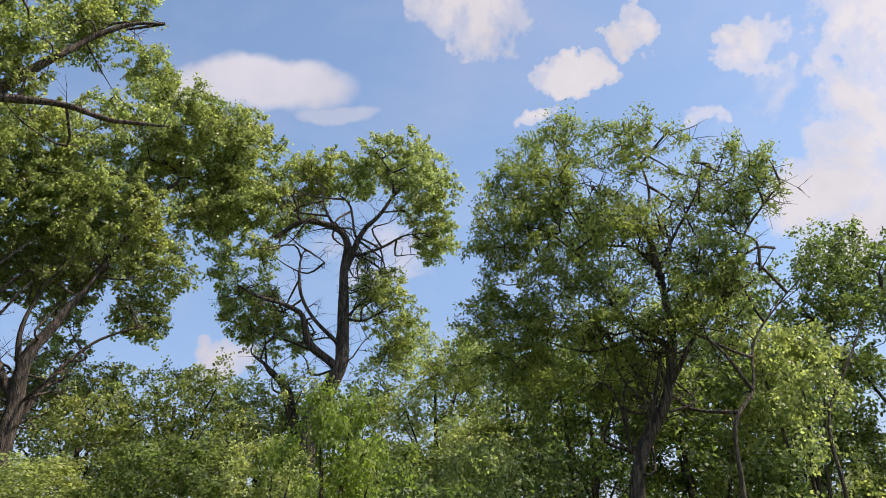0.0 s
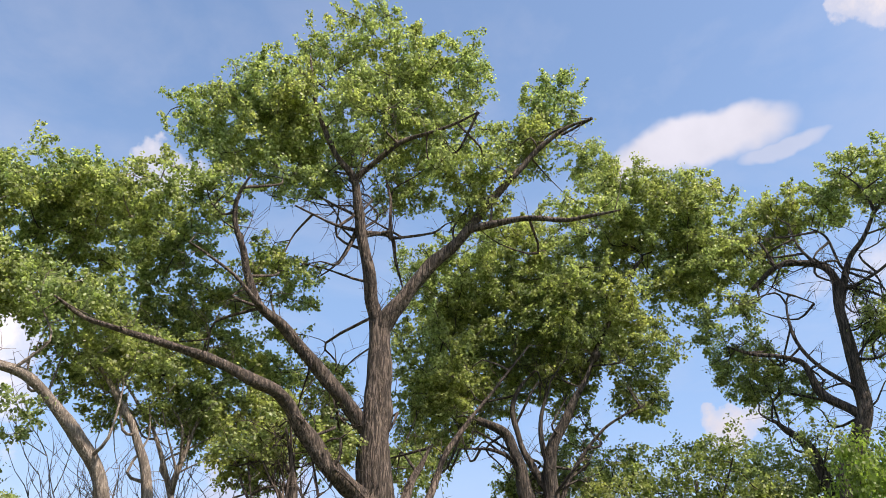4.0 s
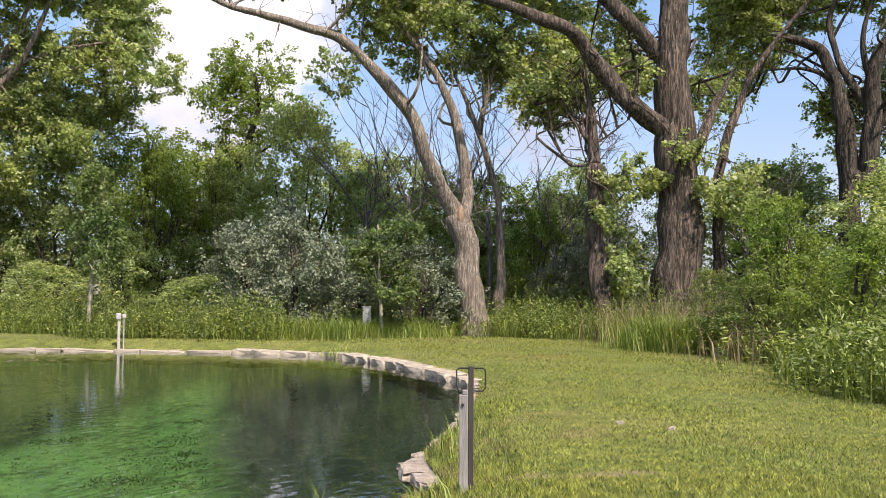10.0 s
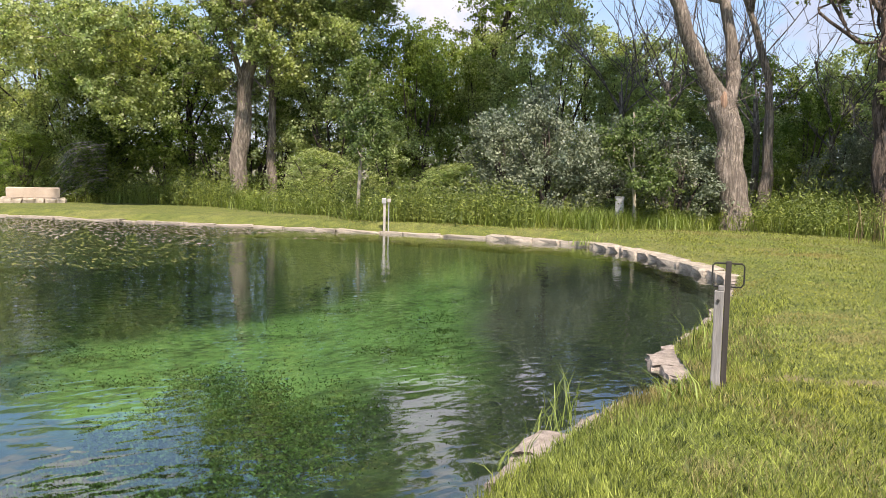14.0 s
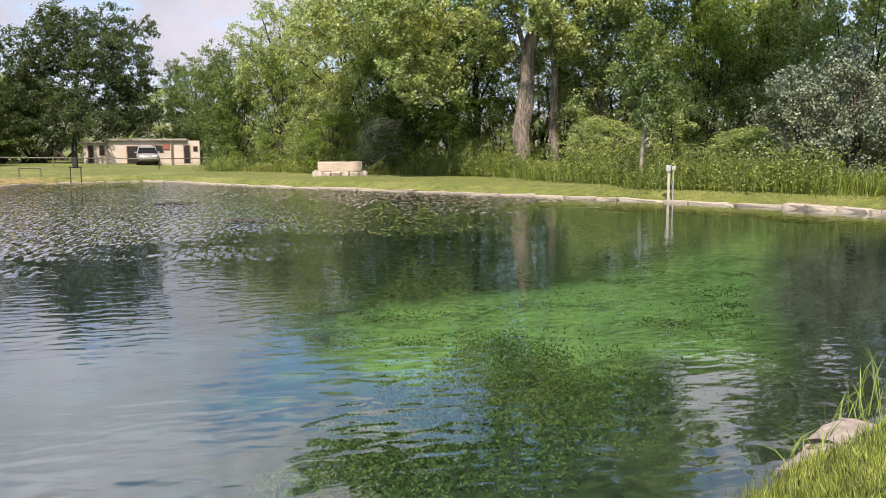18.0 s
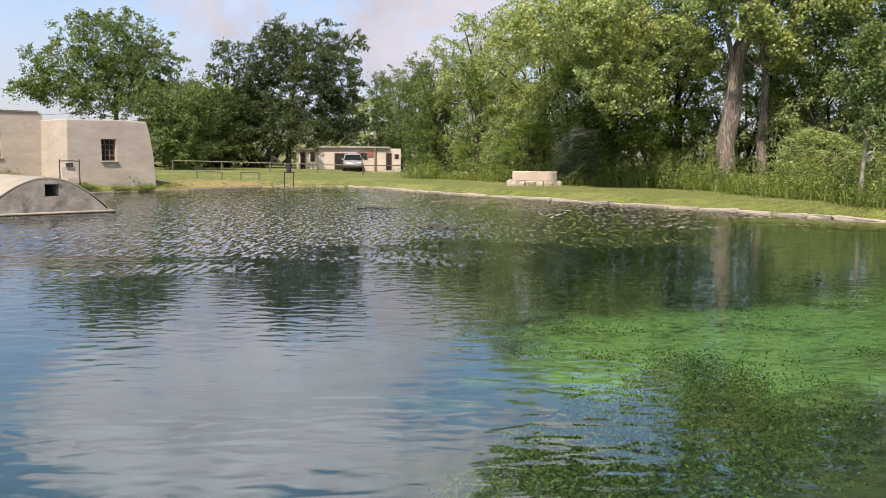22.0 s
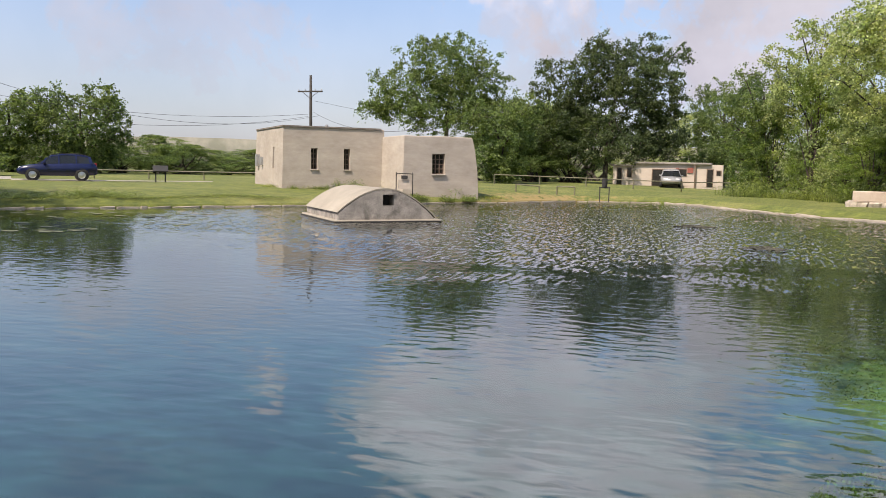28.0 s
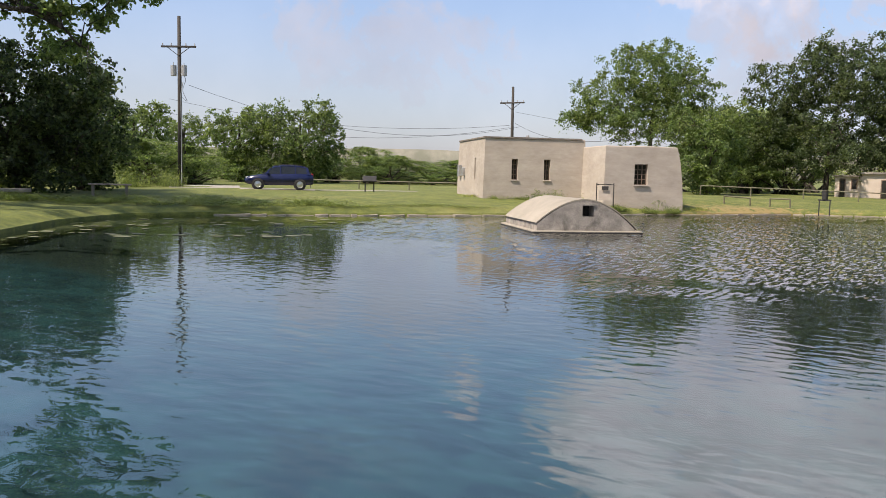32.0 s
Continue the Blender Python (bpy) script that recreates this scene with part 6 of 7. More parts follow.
for az, dist, size, tall in ((31.3, 6.5, 1.0, 1.15), (40.1, 9.3, 1.2, 1.0), (39.5, 6.6, 1.6, 0.6), (38.8, 6.9, 1.2, 0.5), (33, 26, 2.6, 0.9), (32, 25.6, 2.4, 0.8), (27.5, 5.4, 1.0, 0.35), (41.5, 12.5, 1.4, 0.6), (30.2, 6.2, 1.0, 0.5)):
    x, y, _ = polar(az, dist)
    sow("wisp", az, dist, size, tall, az * 9, -0.3 if outside(x, y) < 0.15 else None)


# weeds along the foot of the house
for k in range(21):
    a, b = (5.7 + 4.1 * sr.random(), -3.75 - 0.4 * sr.random()) if k < 17 else (0.2 + 5.2 * sr.random(), -0.3 - 0.3 * sr.random())
    x, y = -30.6 + 0.574 * a - 0.819 * b, 33.4 + 0.819 * a + 0.574 * b
    sow("weed" if k % 3 else "pale", math.degrees(math.atan2(x, y)), math.hypot(x, y), sr.uniform(0.22, 0.4), sr.uniform(0.12, 0.26), k * 40)


# ---- posts and small fixtures ----
GREY_WOOD = surface("grey_weathered_wood", (0.13, 0.122, 0.114), (0.33, 0.315, 0.30), 5.0, 0.9, 0.8, 26.0, stain=(0.09, 0.08, 0.072), stretch=(1, 1, 0.12))


def rail_post():
    x, y = 4.64, 5.28
    root = thing("wooden_post", "weathered grey square wooden post bolted to a dark post", "post", (x, y, -0.22), -41)
    part("post", Shape().box(-0.04, -0.035, -0.2, 0.035, 0.035, 0.98, bevel=0.008).box(-0.012, -0.03, 0.98, 0.035, 0.03, 1.02, bevel=0.006), GREY_WOOD, root)
    part("upright", Shape().box(0.037, -0.02, -0.2, 0.082, 0.05, 1.22, bevel=0.006), WOOD_DARK, root, "dark tarred upright")
    part("bolt", Shape().tube([(-0.01, -0.036, 0.9), (-0.01, -0.044, 0.9), (-0.01, -0.05, 0.9)], 0.014, 0.012, 8), DARK, root)
    for side in (-1, 1):
        x0 = 0.06 + side * 0.022
        x1 = x0 + side * 0.10
        loop = [(x0, 0.03, 1.2), (x1 - side * 0.02, 0.03, 1.2), (x1, 0.03, 1.18), (x1, 0.03, 1.04), (x1 - side * 0.02, 0.03, 1.01), (x0, 0.03, 1.01)]
        part("bracket", Shape().tube(loop, 0.007, 0.007, 6), DARK, root, "black bent wire bracket")


rail_post()


PIPE_GREY = surface("pale_weathered_wood", (0.26, 0.24, 0.21), (0.42, 0.39, 0.35), 3.0, 0.9, 0.4, 18.0, stretch=(1, 1, 0.2))


def gauge_post():
    x, y, _ = polar(18.55, 29.7)
    root = thing("gauge_post", "slim pale post with pipe and small box in water", "post", (x, y, -1.0), -18.5)
    part("post", Shape().box(-0.045, -0.04, 0, 0.045, 0.04, 1.75, bevel=0.01), PIPE_GREY, root)
    part("pipe", Shape().tube([(0.15, 0, 0), (0.15, 0, 1.0), (0.15, 0, 1.8)], 0.025, 0.025, 8), STEEL, root)
    part("box", Shape().box(-0.1, -0.09, 1.72, 0.06, 0.09, 1.92, bevel=0.015), STEEL, root, "small grey box")
    part("pipe_cap", Shape().box(0.09, -0.06, 1.76, 0.22, 0.06, 1.9, bevel=0.02), PIPE_GREY, root)


gauge_post()
bx = polar(34.6, 31.5)
box = thing("utility_box", "small grey metal utility box in the weeds", "utility box", (bx[0], bx[1], -0.05), -34)
part("body", Shape().box(-0.16, -0.14, 0, 0.16, 0.14, 1.15, bevel=0.02), STEEL, box)
part("lid", Shape().box(-0.18, -0.16, 1.15, 0.18, 0.16, 1.19, bevel=0.01), STEEL, box)


def sapling(az, dist, h, seed, lean=0.0, leaf=LEAF):
    x, y, _ = polar(az, dist)
    r = random.Random(seed)
    top = (x + lean, y, h)
    blobs = [(x + lean * 0.8 + r.uniform(-0.6, 0.6), y + r.uniform(-0.6, 0.3), h * (0.42 + 0.1 * i), 0.8, 0.8, 0.5) for i in range(6)]
    limbs = [([(x, y, -0.1), (x + lean * 0.2, y, h * 0.3), (x + lean * 0.6, y, h * 0.65), top], 0.095, 0.02)]
    limbs += [([(x + lean * 0.5, y, h * 0.45), (b[0], b[1], b[2])], 0.025, 0.01) for b in blobs[::2]]
    tree("sapling", "slender pale-stemmed young tree at the thicket's edge", limbs, blobs, leaf, STEM, seed, 9.0, 80, 0.3, 0.12, 0.09, flare=0.2, bare=60, branch=False)


STEM = surface("pale_stem", (0.20, 0.18, 0.14), (0.36, 0.32, 0.25), 3.0, 0.9, 0.3, 18.0)
sapling(16.65, 32.2, 6.2, 61, 0.5, LEAF_DARK)
sapling(35.6, 31.0, 4.2, 62, -0.2, LEAF_DARK)


def dead_tree(az, dist, h, seed):
    """A bare crown: crooked limbs that fork three times into fine twigs."""
    x, y, _ = polar(az, dist)
    r = random.Random(seed)
    root = thing("dead_tree", "bare dead tree with many grey branches", "tree", (x, y, -0.1))
    part("trunk", Shape().tube(smooth_path([(0, 0, 0), (0.2, 0.1, h * 0.3), (-0.1, 0, h * 0.52)], 5), 0.2, 0.1, 8, 0.2), GREY_BARK, root, smooth=True)

    def fork(sh, a, d, ln, rad, deep):
        pts = [a]
        for k in range(4):
            d = (d + Vector((r.uniform(-0.35, 0.35), r.uniform(-0.35, 0.35), r.uniform(-0.12, 0.3)))).normalized()
            pts.append(pts[-1] + d * ln / 4)
        sh.tube(smooth_path(pts, 2), rad, rad * 0.35, 5 if deep else 3, 0, False)
        if deep < 3:
            for k in range(4):
                q = pts[r.randrange(1, 5)]
                fork(sh, q, (d + Vector((r.uniform(-0.9, 0.9), r.uniform(-0.9, 0.9), r.uniform(-0.2, 0.5)))).normalized(), ln * r.uniform(0.4, 0.62), rad * 0.5, deep + 1)

    for i in range(7):
        a = r.uniform(0, 6.28)
        sh = Shape()
        fork(sh, Vector((0, 0, h * r.uniform(0.36, 0.52))), Vector((math.cos(a) * 0.8, math.sin(a) * 0.8, 0.9)).normalized(), h * r.uniform(0.3, 0.5), 0.045, 1)
        part("branch", sh, GREY_BARK, root, smooth=True)


GREY_BARK = bark_material("dead_bark", (0.09, 0.078, 0.07), (0.2, 0.175, 0.16), (0.4, 0.36, 0.33))
for az, dist, h, seed in ((37.5, 38, 12.0, 71), (41.0, 39, 11.5, 72), (34.5, 40, 11.5, 73), (43.0, 38, 10.5, 77), (47.5, 38, 8.2, 74), (60, 36, 8.0, 75), (51, 34, 5.5, 76)):
    dead_tree(az, dist, h, seed)


# ---- stone seat, far bank ----
def build_seat():
    root = thing("garden_bench", "low pinkish stone seat of stacked slabs on the far bank", "bench", (-3.0, 46.2, -0.05), 3.7)
    for i, (x0, x1) in enumerate(((-1.45, -0.5), (-0.5, 0.5), (0.5, 1.45))):
        for k in range(2):
            ob = new("block", STONES[(2 * i + k) % 6])
            ob.parent = root
            ob.matrix_basis = pose((x0 + x1) / 2 + (k - 0.5) * 0.45, -0.05 + 0.1 * k, 0.12, 3, 4 * k, 5 * i - 6) @ Matrix.Diagonal((0.58, 0.95, 0.42, 1))
    part("back_slab", Shape().box(-1.22, -0.2, 0.30, 1.22, 0.45, 0.84, bevel=0.05), PINK, root, "smooth pale pink back slab")


PINK = surface("pink_stone", (0.34, 0.27, 0.21), (0.47, 0.385, 0.31), 1.5, 0.9, 0.3, 20.0)
build_seat()


def brush_heap(az, dist):
    """Cut boughs thrown on a heap: long bowed sticks that fan down to one side."""
    x, y, _ = polar(az, dist)
    rr = random.Random(77)
    root = thing("brush_heap", "heap of grey-green cut branches beside the stone seat", "brush", (x, y, ground_z(x, y)), -az)
    sh, at = Shape(), []
    for k in range(130):
        a = (rr.uniform(-0.2, 1.0), rr.uniform(-0.6, 0.6), rr.uniform(0.5, 3.2))
        ln = rr.uniform(0.8, 1.9)
        b = (a[0] - ln * 0.6, a[1] + rr.uniform(-0.4, 0.2), a[2] - ln * 0.12)
        e = (a[0] - ln, a[1] + rr.uniform(-0.5, 0.2), max(0.05, a[2] - ln * rr.uniform(0.4, 0.7)))
        path = smooth_path([a, b, e], 3)
        sh.tube(path, 0.028, 0.008, 4, 0, False)
        at += [tuple(q + Vector((rr.uniform(-0.12, 0.12), rr.uniform(-0.12, 0.12), rr.uniform(-0.12, 0.08)))) for q in path for _ in range(5)]
    tagged(part("branch_mass", sh, GREY_WOOD, root), kind="stuff")
    rng = np.random.default_rng(78)
    tagged(part("foliage", leaves("foliage", rng, np.array(at), 0.17, 0.05, LEAF_DARK), LEAF_DARK, root), kind="stuff")


brush_heap(-0.5, 48.0)


def rock(az, dist, size, seed, label="single pale rock on the grass"):
    x, y, _ = polar(az, dist)
    ob = new("rock", STONES[seed % 6])
    ob.matrix_basis = pose(x, y, ground_z(x, y) + size * 0.2, 8, 5, seed * 50) @ Matrix.Diagonal((size * 1.3, size, size * 0.7, 1))
    tagged(ob, label, "rock")


rock(58.3, 23.6, 0.38, 1)
rock(56.5, 25.2, 0.3, 2)
rock(51.8, 10.7, 0.07, 3, "tiny pale stone lying in the grass")
rock(55.2, 10.4, 0.08, 4, "tiny pale stone lying in the grass")
rock(60.5, 22.5, 0.25, 5)


# ---- beyond the pond: car, poles, fences, far house ----
def lathe(profile, seg=20):
    sh = Shape()
    vs = [(r * math.cos(2 * math.pi * k / seg), y, r * math.sin(2 * math.pi * k / seg)) for r, y in profile for k in range(seg)]
    fs = [(i * seg + k, i * seg + (k + 1) % seg, (i + 1) * seg + (k + 1) % seg, (i + 1) * seg + k) for i in range(len(profile) - 1) for k in range(seg)]
    return sh.add(vs, fs)


def build_car(az, dist, turn, paint, label):
    glass = surface("tinted_glass", (0.01, 0.012, 0.014), (0.016, 0.018, 0.02), 1.0, 0.06, 0.0)
    rubber = surface("rubber", (0.012, 0.012, 0.012), (0.025, 0.025, 0.025), 6.0, 0.9, 0.1)
    alloy = surface("alloy", (0.5, 0.5, 0.5), (0.62, 0.62, 0.62), 3.0, 0.3, 0.0, metal=0.9)
    lamp = surface("lamp_glass", (0.6, 0.6, 0.6), (0.75, 0.75, 0.75), 3.0, 0.15, 0.0)
    red = surface("red_lamp", (0.25, 0.01, 0.01), (0.35, 0.015, 0.015), 3.0, 0.2, 0.0)
    x, y, _ = polar(az, dist)
    root = thing("parked_car", label, "car", (x, y, ground_z(x, y) + 0.02), turn)
    # side outline, nose at +x, given as stations: x, sill z, belt z, half width
    low = [(-2.22, 0.42, 0.80, 0.74), (-2.15, 0.34, 0.98, 0.82), (-1.7, 0.30, 1.03, 0.88), (-0.8, 0.27, 1.02, 0.90), (0.2, 0.27, 0.99, 0.90), (1.0, 0.27, 0.96, 0.89), (1.6, 0.30, 0.88, 0.86), (2.0, 0.33, 0.78, 0.78), (2.2, 0.42, 0.66, 0.62)]
    sh = Shape()
    vs = []
    for px, z0, z1, hw in low:
        zm = (z0 + z1) / 2
        vs += [(px, -hw * 0.9, z0), (px, -hw, zm), (px, -hw * 0.96, z1), (px, 0, z1 + 0.03), (px, hw * 0.96, z1), (px, hw, zm), (px, hw * 0.9, z0)]
    n = 7
    fs = [(i * n + k, i * n + (k + 1) % n, (i + 1) * n + (k + 1) % n, (i + 1) * n + k) for i in range(len(low) - 1) for k in range(n)]
    fs += [tuple(reversed(range(n))), tuple((len(low) - 1) * n + k for k in range(n))]
    body = part("body", sh.add(vs, fs), paint, root, smooth=True)
    cab = [(-2.12, 0.98, 0.98, 0.78), (-1.75, 1.0, 1.46, 0.70), (-1.2, 1.0, 1.56, 0.66), (-0.3, 1.0, 1.58, 0.66), (0.35, 0.99, 1.48, 0.68), (1.15, 0.95, 0.97, 0.80)]
    gl, vs = Shape(), []
    for px, z0, z1, hw in cab:
        vs += [(px, -hw - 0.13 * (z1 > z0 + 0.1), z0), (px, -hw + 0.02, z1 - 0.05 * (z1 > z0 + 0.1)), (px, hw - 0.02, z1 - 0.05 * (z1 > z0 + 0.1)), (px, hw + 0.13 * (z1 > z0 + 0.1), z0)]
    fs = [(i * 4 + k, i * 4 + k + 1, (i + 1) * 4 + k + 1, (i + 1) * 4 + k) for i in range(len(cab) - 1) for k in range(3)]
    part("window_glass", gl.add(vs, fs), glass, root, "dark tinted windows")["kind"] = "stuff"
    roof = Shape()
    rp = [(-1.85, 1.42, 0.68), (-1.72, 1.475, 0.70), (-1.2, 1.575, 0.66), (-0.3, 1.595, 0.66), (0.35, 1.50, 0.68), (0.45, 1.43, 0.69)]
    vs = []
    for px, z, hw in rp:
        vs += [(px, -hw, z - 0.07), (px, -hw + 0.08, z), (px, hw - 0.08, z), (px, hw, z - 0.07)]
    roof.add(vs, [(i * 4 + k, i * 4 + k + 1, (i + 1) * 4 + k + 1, (i + 1) * 4 + k) for i in range(len(rp) - 1) for k in range(3)])
    part("roof", roof, paint, root, smooth=True)
    for s in (-1, 1):
        for x0, x1, top in ((-1.08, -1.0, 1.52), (-0.12, -0.04, 1.54), (-1.86, -1.7, 1.42), (0.5, 0.62, 1.36)):
            lean = 0.3 if x0 > 0.3 else (-0.1 if x0 < -1.5 else 0)
            part("pillar", Shape().add([(x0 + lean, s * 0.84, 0.98), (x1 + lean, s * 0.84, 0.98), (x1, s * 0.68, top), (x0, s * 0.68, top), (x0 + lean, s * 0.80, 0.98), (x1 + lean, s * 0.80, 0.98), (x1, s * 0.64, top), (x0, s * 0.64, top)], [(0, 1, 2, 3), (4, 7, 6, 5), (0, 4, 5, 1), (1, 5, 6, 2), (2, 6, 7, 3), (3, 7, 4, 0)]), paint, root)
        for wx in (-1.33, 1.36):
            m = Matrix.Translation((wx, s * 0.80, 0.33)) @ (Matrix.Identity(4) if s > 0 else pose(0, 0, 0, 0, 0, 180))
            wheel = thing("wheel", "", "")
            wheel.parent = root
            wheel.matrix_basis = m
            part("arch", lathe([(0.30, 0.02), (0.40, 0.06), (0.40, 0.085), (0.30, 0.085)]), DARK, wheel)
            part("tyre", lathe([(0.22, -0.1), (0.31, -0.1), (0.335, -0.07), (0.335, 0.1), (0.31, 0.125), (0.22, 0.115)]), rubber, wheel, smooth=True)
            part("rim", lathe([(0.225, 0.11), (0.2, 0.08), (0.07, 0.10), (0.0, 0.11)], 10), alloy, wheel)
        part("headlight", Shape().box(1.92, s * 0.50 - 0.17, 0.64, 2.13, s * 0.50 + 0.17, 0.79, bevel=0.03), lamp, root)
        part("tail_light", Shape().box(-2.20, s * 0.66 - 0.1, 0.82, -2.08, s * 0.66 + 0.1, 1.05, bevel=0.03), red, root)
        part("mirror", Shape().box(0.62, s * 0.93 - 0.08, 0.98, 0.78, s * 0.93 + 0.08, 1.1, bevel=0.03), paint, root)
        part("roof_rail", Shape().tube([(-1.7, s * 0.6, 1.5), (-1.2, s * 0.58, 1.61), (-0.2, s * 0.58, 1.63), (0.3, s * 0.6, 1.54)], 0.018, 0.018, 6), DARK, root)


build_car(-56.4, 56, 180 + 56.4, surface("blue_car_paint", (0.005, 0.008, 0.04), (0.008, 0.012, 0.055), 2.0, 0.22, 0.0), "dark blue compact crossover car parked on the gravel drive")
# grey tone on this white car: the trees' shade put into its paint
build_car(-16.2, 75.6, -72, surface("white_car_paint", (0.19, 0.19, 0.187), (0.25, 0.25, 0.246), 2.0, 0.25, 0.0), "white car parked before the far low house")


def utility_pole(az, dist, h, arm_z, turn, cans, label):
    x, y, _ = polar(az, dist)
    root = thing("utility_pole", label, "utility pole", (x, y, ground_z(x, y) - 0.1), turn)
    part("pole", Shape().tube([(0, 0, 0), (0.02, 0, h * 0.5), (0, 0, h)], 0.17, 0.11, 10), WOOD_DARK, root, smooth=True)
    part("crossarm", Shape().box(-1.2, -0.16, arm_z - 0.06, 1.2, -0.05, arm_z + 0.07, bevel=0.01), WOOD_DARK, root)
    for s in (-1, 1):
        part("brace", Shape().tube([(s * 0.75, -0.12, arm_z - 0.05), (0, -0.12, arm_z - 0.6)], 0.025, 0.025, 5), WOOD_DARK, root)
        for k in (0.5, 1.1):
            part("insulator", Shape().tube([(s * k, -0.1, arm_z + 0.07), (s * k, -0.1, arm_z + 0.16), (s * k, -0.1, arm_z + 0.24)], 0.05, 0.03, 8), STEEL, root)
    if cans:
        for s in (-1, 1):
            can = part("transformer", Shape().tube([(s * 0.36, -0.1, arm_z - 1.95), (s * 0.36, -0.1, arm_z - 1.5), (s * 0.36, -0.1, arm_z - 1.25)], 0.2, 0.2, 12), STEEL, root, "grey transformer can")
            part("bushing", Shape().tube([(s * 0.36, -0.1, arm_z - 1.25), (s * 0.36, -0.1, arm_z - 1.05)], 0.035, 0.02, 6), STEEL, can)
        part("conduit", Shape().tube([(0.16, -0.16, 0), (0.16, -0.16, 4.0), (0.16, -0.16, 6.4), (0.3, -0.16, 7.2)], 0.03, 0.03, 6), STEEL, root)
        part("cable", Shape().tube(smooth_path([(0.18, -0.18, 6.2), (0.6, -0.2, 5.9), (0.3, -0.2, 6.6), (0.5, -0.2, 7.3), (0.36, -0.1, 7.6)], 5), 0.015, 0.015, 5), DARK, root)
    return root


utility_pole(-62.8, 60, 11.6, 9.55, 62.8 - 20, True, "tall dark wooden utility pole with two transformer cans")
utility_pole(-40.6, 76, 9.3, 7.85, 40.6 - 25, False, "dark wooden utility pole with crossarm behind the house")


def wire_run(a, b, sag, r=0.013):
    p, q = Vector(a), Vector(b)
    pts = [p + (q - p) * (i / 16) - Vector((0, 0, sag * 4 * (i / 16) * (1 - i / 16))) for i in range(17)]
    ob = new("overhead_wire", Shape().tube(pts, r, r, 4).mesh("overhead_wire", DARK))
    tagged(ob, "thin dark overhead wire strung from a utility pole", "wire", "overhead wires")


wire_run((-53.1, 28.0, 7.2), (-48.9, 58.2, 5.9), 1.9)
wire_run((-49.6, 57.5, 6.0), (-72.0, 36.0, 7.8), 1.2)
wire_run((-49.6, 57.5, 5.8), (-66.0, 30.0, 6.6), 1.7)
wire_run((-49.2, 57.8, 7.2), (-20.0, 92.0, 4.5), 1.2)
wire_run((-49.2, 57.8, 6.2), (-26.2, 40.2, 3.7), 0.7)


def fence(points, h, label, gap=3.0):
    root = thing("rail_fence", label, "fence")
    for (ax, ay), (bx_, by_) in zip(points, points[1:]):
        n = max(1, int(math.hypot(bx_ - ax, by_ - ay) / gap))
        for i in range(n + 1):
            x, y = ax + (bx_ - ax) * i / n, ay + (by_ - ay) * i / n
            z = ground_z(x, y)
            part("post", Shape().tube([(x, y, z - 0.1), (x, y, z + h * 0.5), (x, y, z + h)], 0.045, 0.045, 8), PIPE, root)
        za, zb = ground_z(ax, ay), ground_z(bx_, by_)
        part("rail", Shape().tube([(ax, ay, za + h), (bx_, by_, zb + h)], 0.04, 0.04, 8), PIPE, root)


PIPE = surface("pale_pipe", (0.095, 0.088, 0.055), (0.17, 0.155, 0.10), 3.0, 0.6, 0.1, stain=(0.2, 0.15, 0.1))
fence([polar(-54.3, 64)[:2], polar(-44.0, 60)[:2]], 0.62, "low dull pipe rail fence beside the house")
fence([polar(-28.0, 66)[:2], polar(-15.5, 66)[:2], polar(-12.0, 70)[:2]], 0.75, "long low dull pipe rail fence in front of far trees")
fence([polar(-26.5, 52)[:2], polar(-24.9, 52)[:2]], 0.45, "short low pipe rail by the water")
fence([polar(-23.7, 51.5)[:2], polar(-22.5, 51.5)[:2]], 0.5, "short low pipe rail by the water")


def info_stand(az, dist):
    x, y, _ = polar(az, dist)
    root = thing("information_stand", "dark metal reading stand with tilted panel on the lawn", "sign", (x, y, ground_z(x, y)), -az)
    for s in (-1, 1):
        part("leg", Shape().box(s * 0.28 - 0.04, -0.04, -0.05, s * 0.28 + 0.04, 0.04, 0.72), DARK, root)
    part("panel", Shape().box(-0.45, -0.3, -0.025, 0.45, 0.3, 0.025, pose(0, 0.02, 0.84, 35, 0, 0), 0.01), DARK, root)


info_stand(-50.3, 54)


def stand(az, dist):
    x, y, _ = polar(az, dist)
    root = thing("bin_stand", "dark metal bin stand on two legs at the water's edge", "bin", (x, y, ground_z(x, y)), -az)
    for s in (-1, 1):
        part("leg", Shape().box(s * 0.26 - 0.03, -0.03, -0.05, s * 0.26 + 0.03, 0.03, 0.75), DARK, root)
    part("top_bar", Shape().box(-0.32, -0.05, 0.75, 0.32, 0.05, 0.83), DARK, root)
    part("bin", Shape().tube([(0, 0, 0.83), (0, 0, 1.0), (0, 0, 1.3)], 0.14, 0.16, 12), DARK, root)


stand(-20.5, 48.5)


def gate_frame():
    root = thing("ladder_rail", "grey pipe hand rails with small dark box by the house", "rail", (-23.6, 34.75, 0.1), 34.3)
    for s in (-1, 1):
        part("hoop", Shape().tube(smooth_path([(s * 0.42, 0, 0), (s * 0.42, 0, 0.9), (s * 0.42, 0.12, 1.12), (s * 0.42, 0.5, 1.12), (s * 0.42, 0.6, 0.9), (s * 0.42, 0.6, 0)], 4), 0.025, 0.025, 8), WOOD_DARK, root, smooth=True)
    part("box", Shape().box(-0.16, 0.0, 0.82, 0.16, 0.2, 1.0, bevel=0.01), DARK, root)
    part("top_bar", Shape().tube([(-0.42, 0.06, 1.08), (0.0, 0.06, 1.1), (0.42, 0.06, 1.08)], 0.022, 0.022, 8), WOOD_DARK, root)
    part("panel", Shape().box(-0.3, 0.1, 0.3, 0.3, 0.14, 0.8), STUCCO, root)


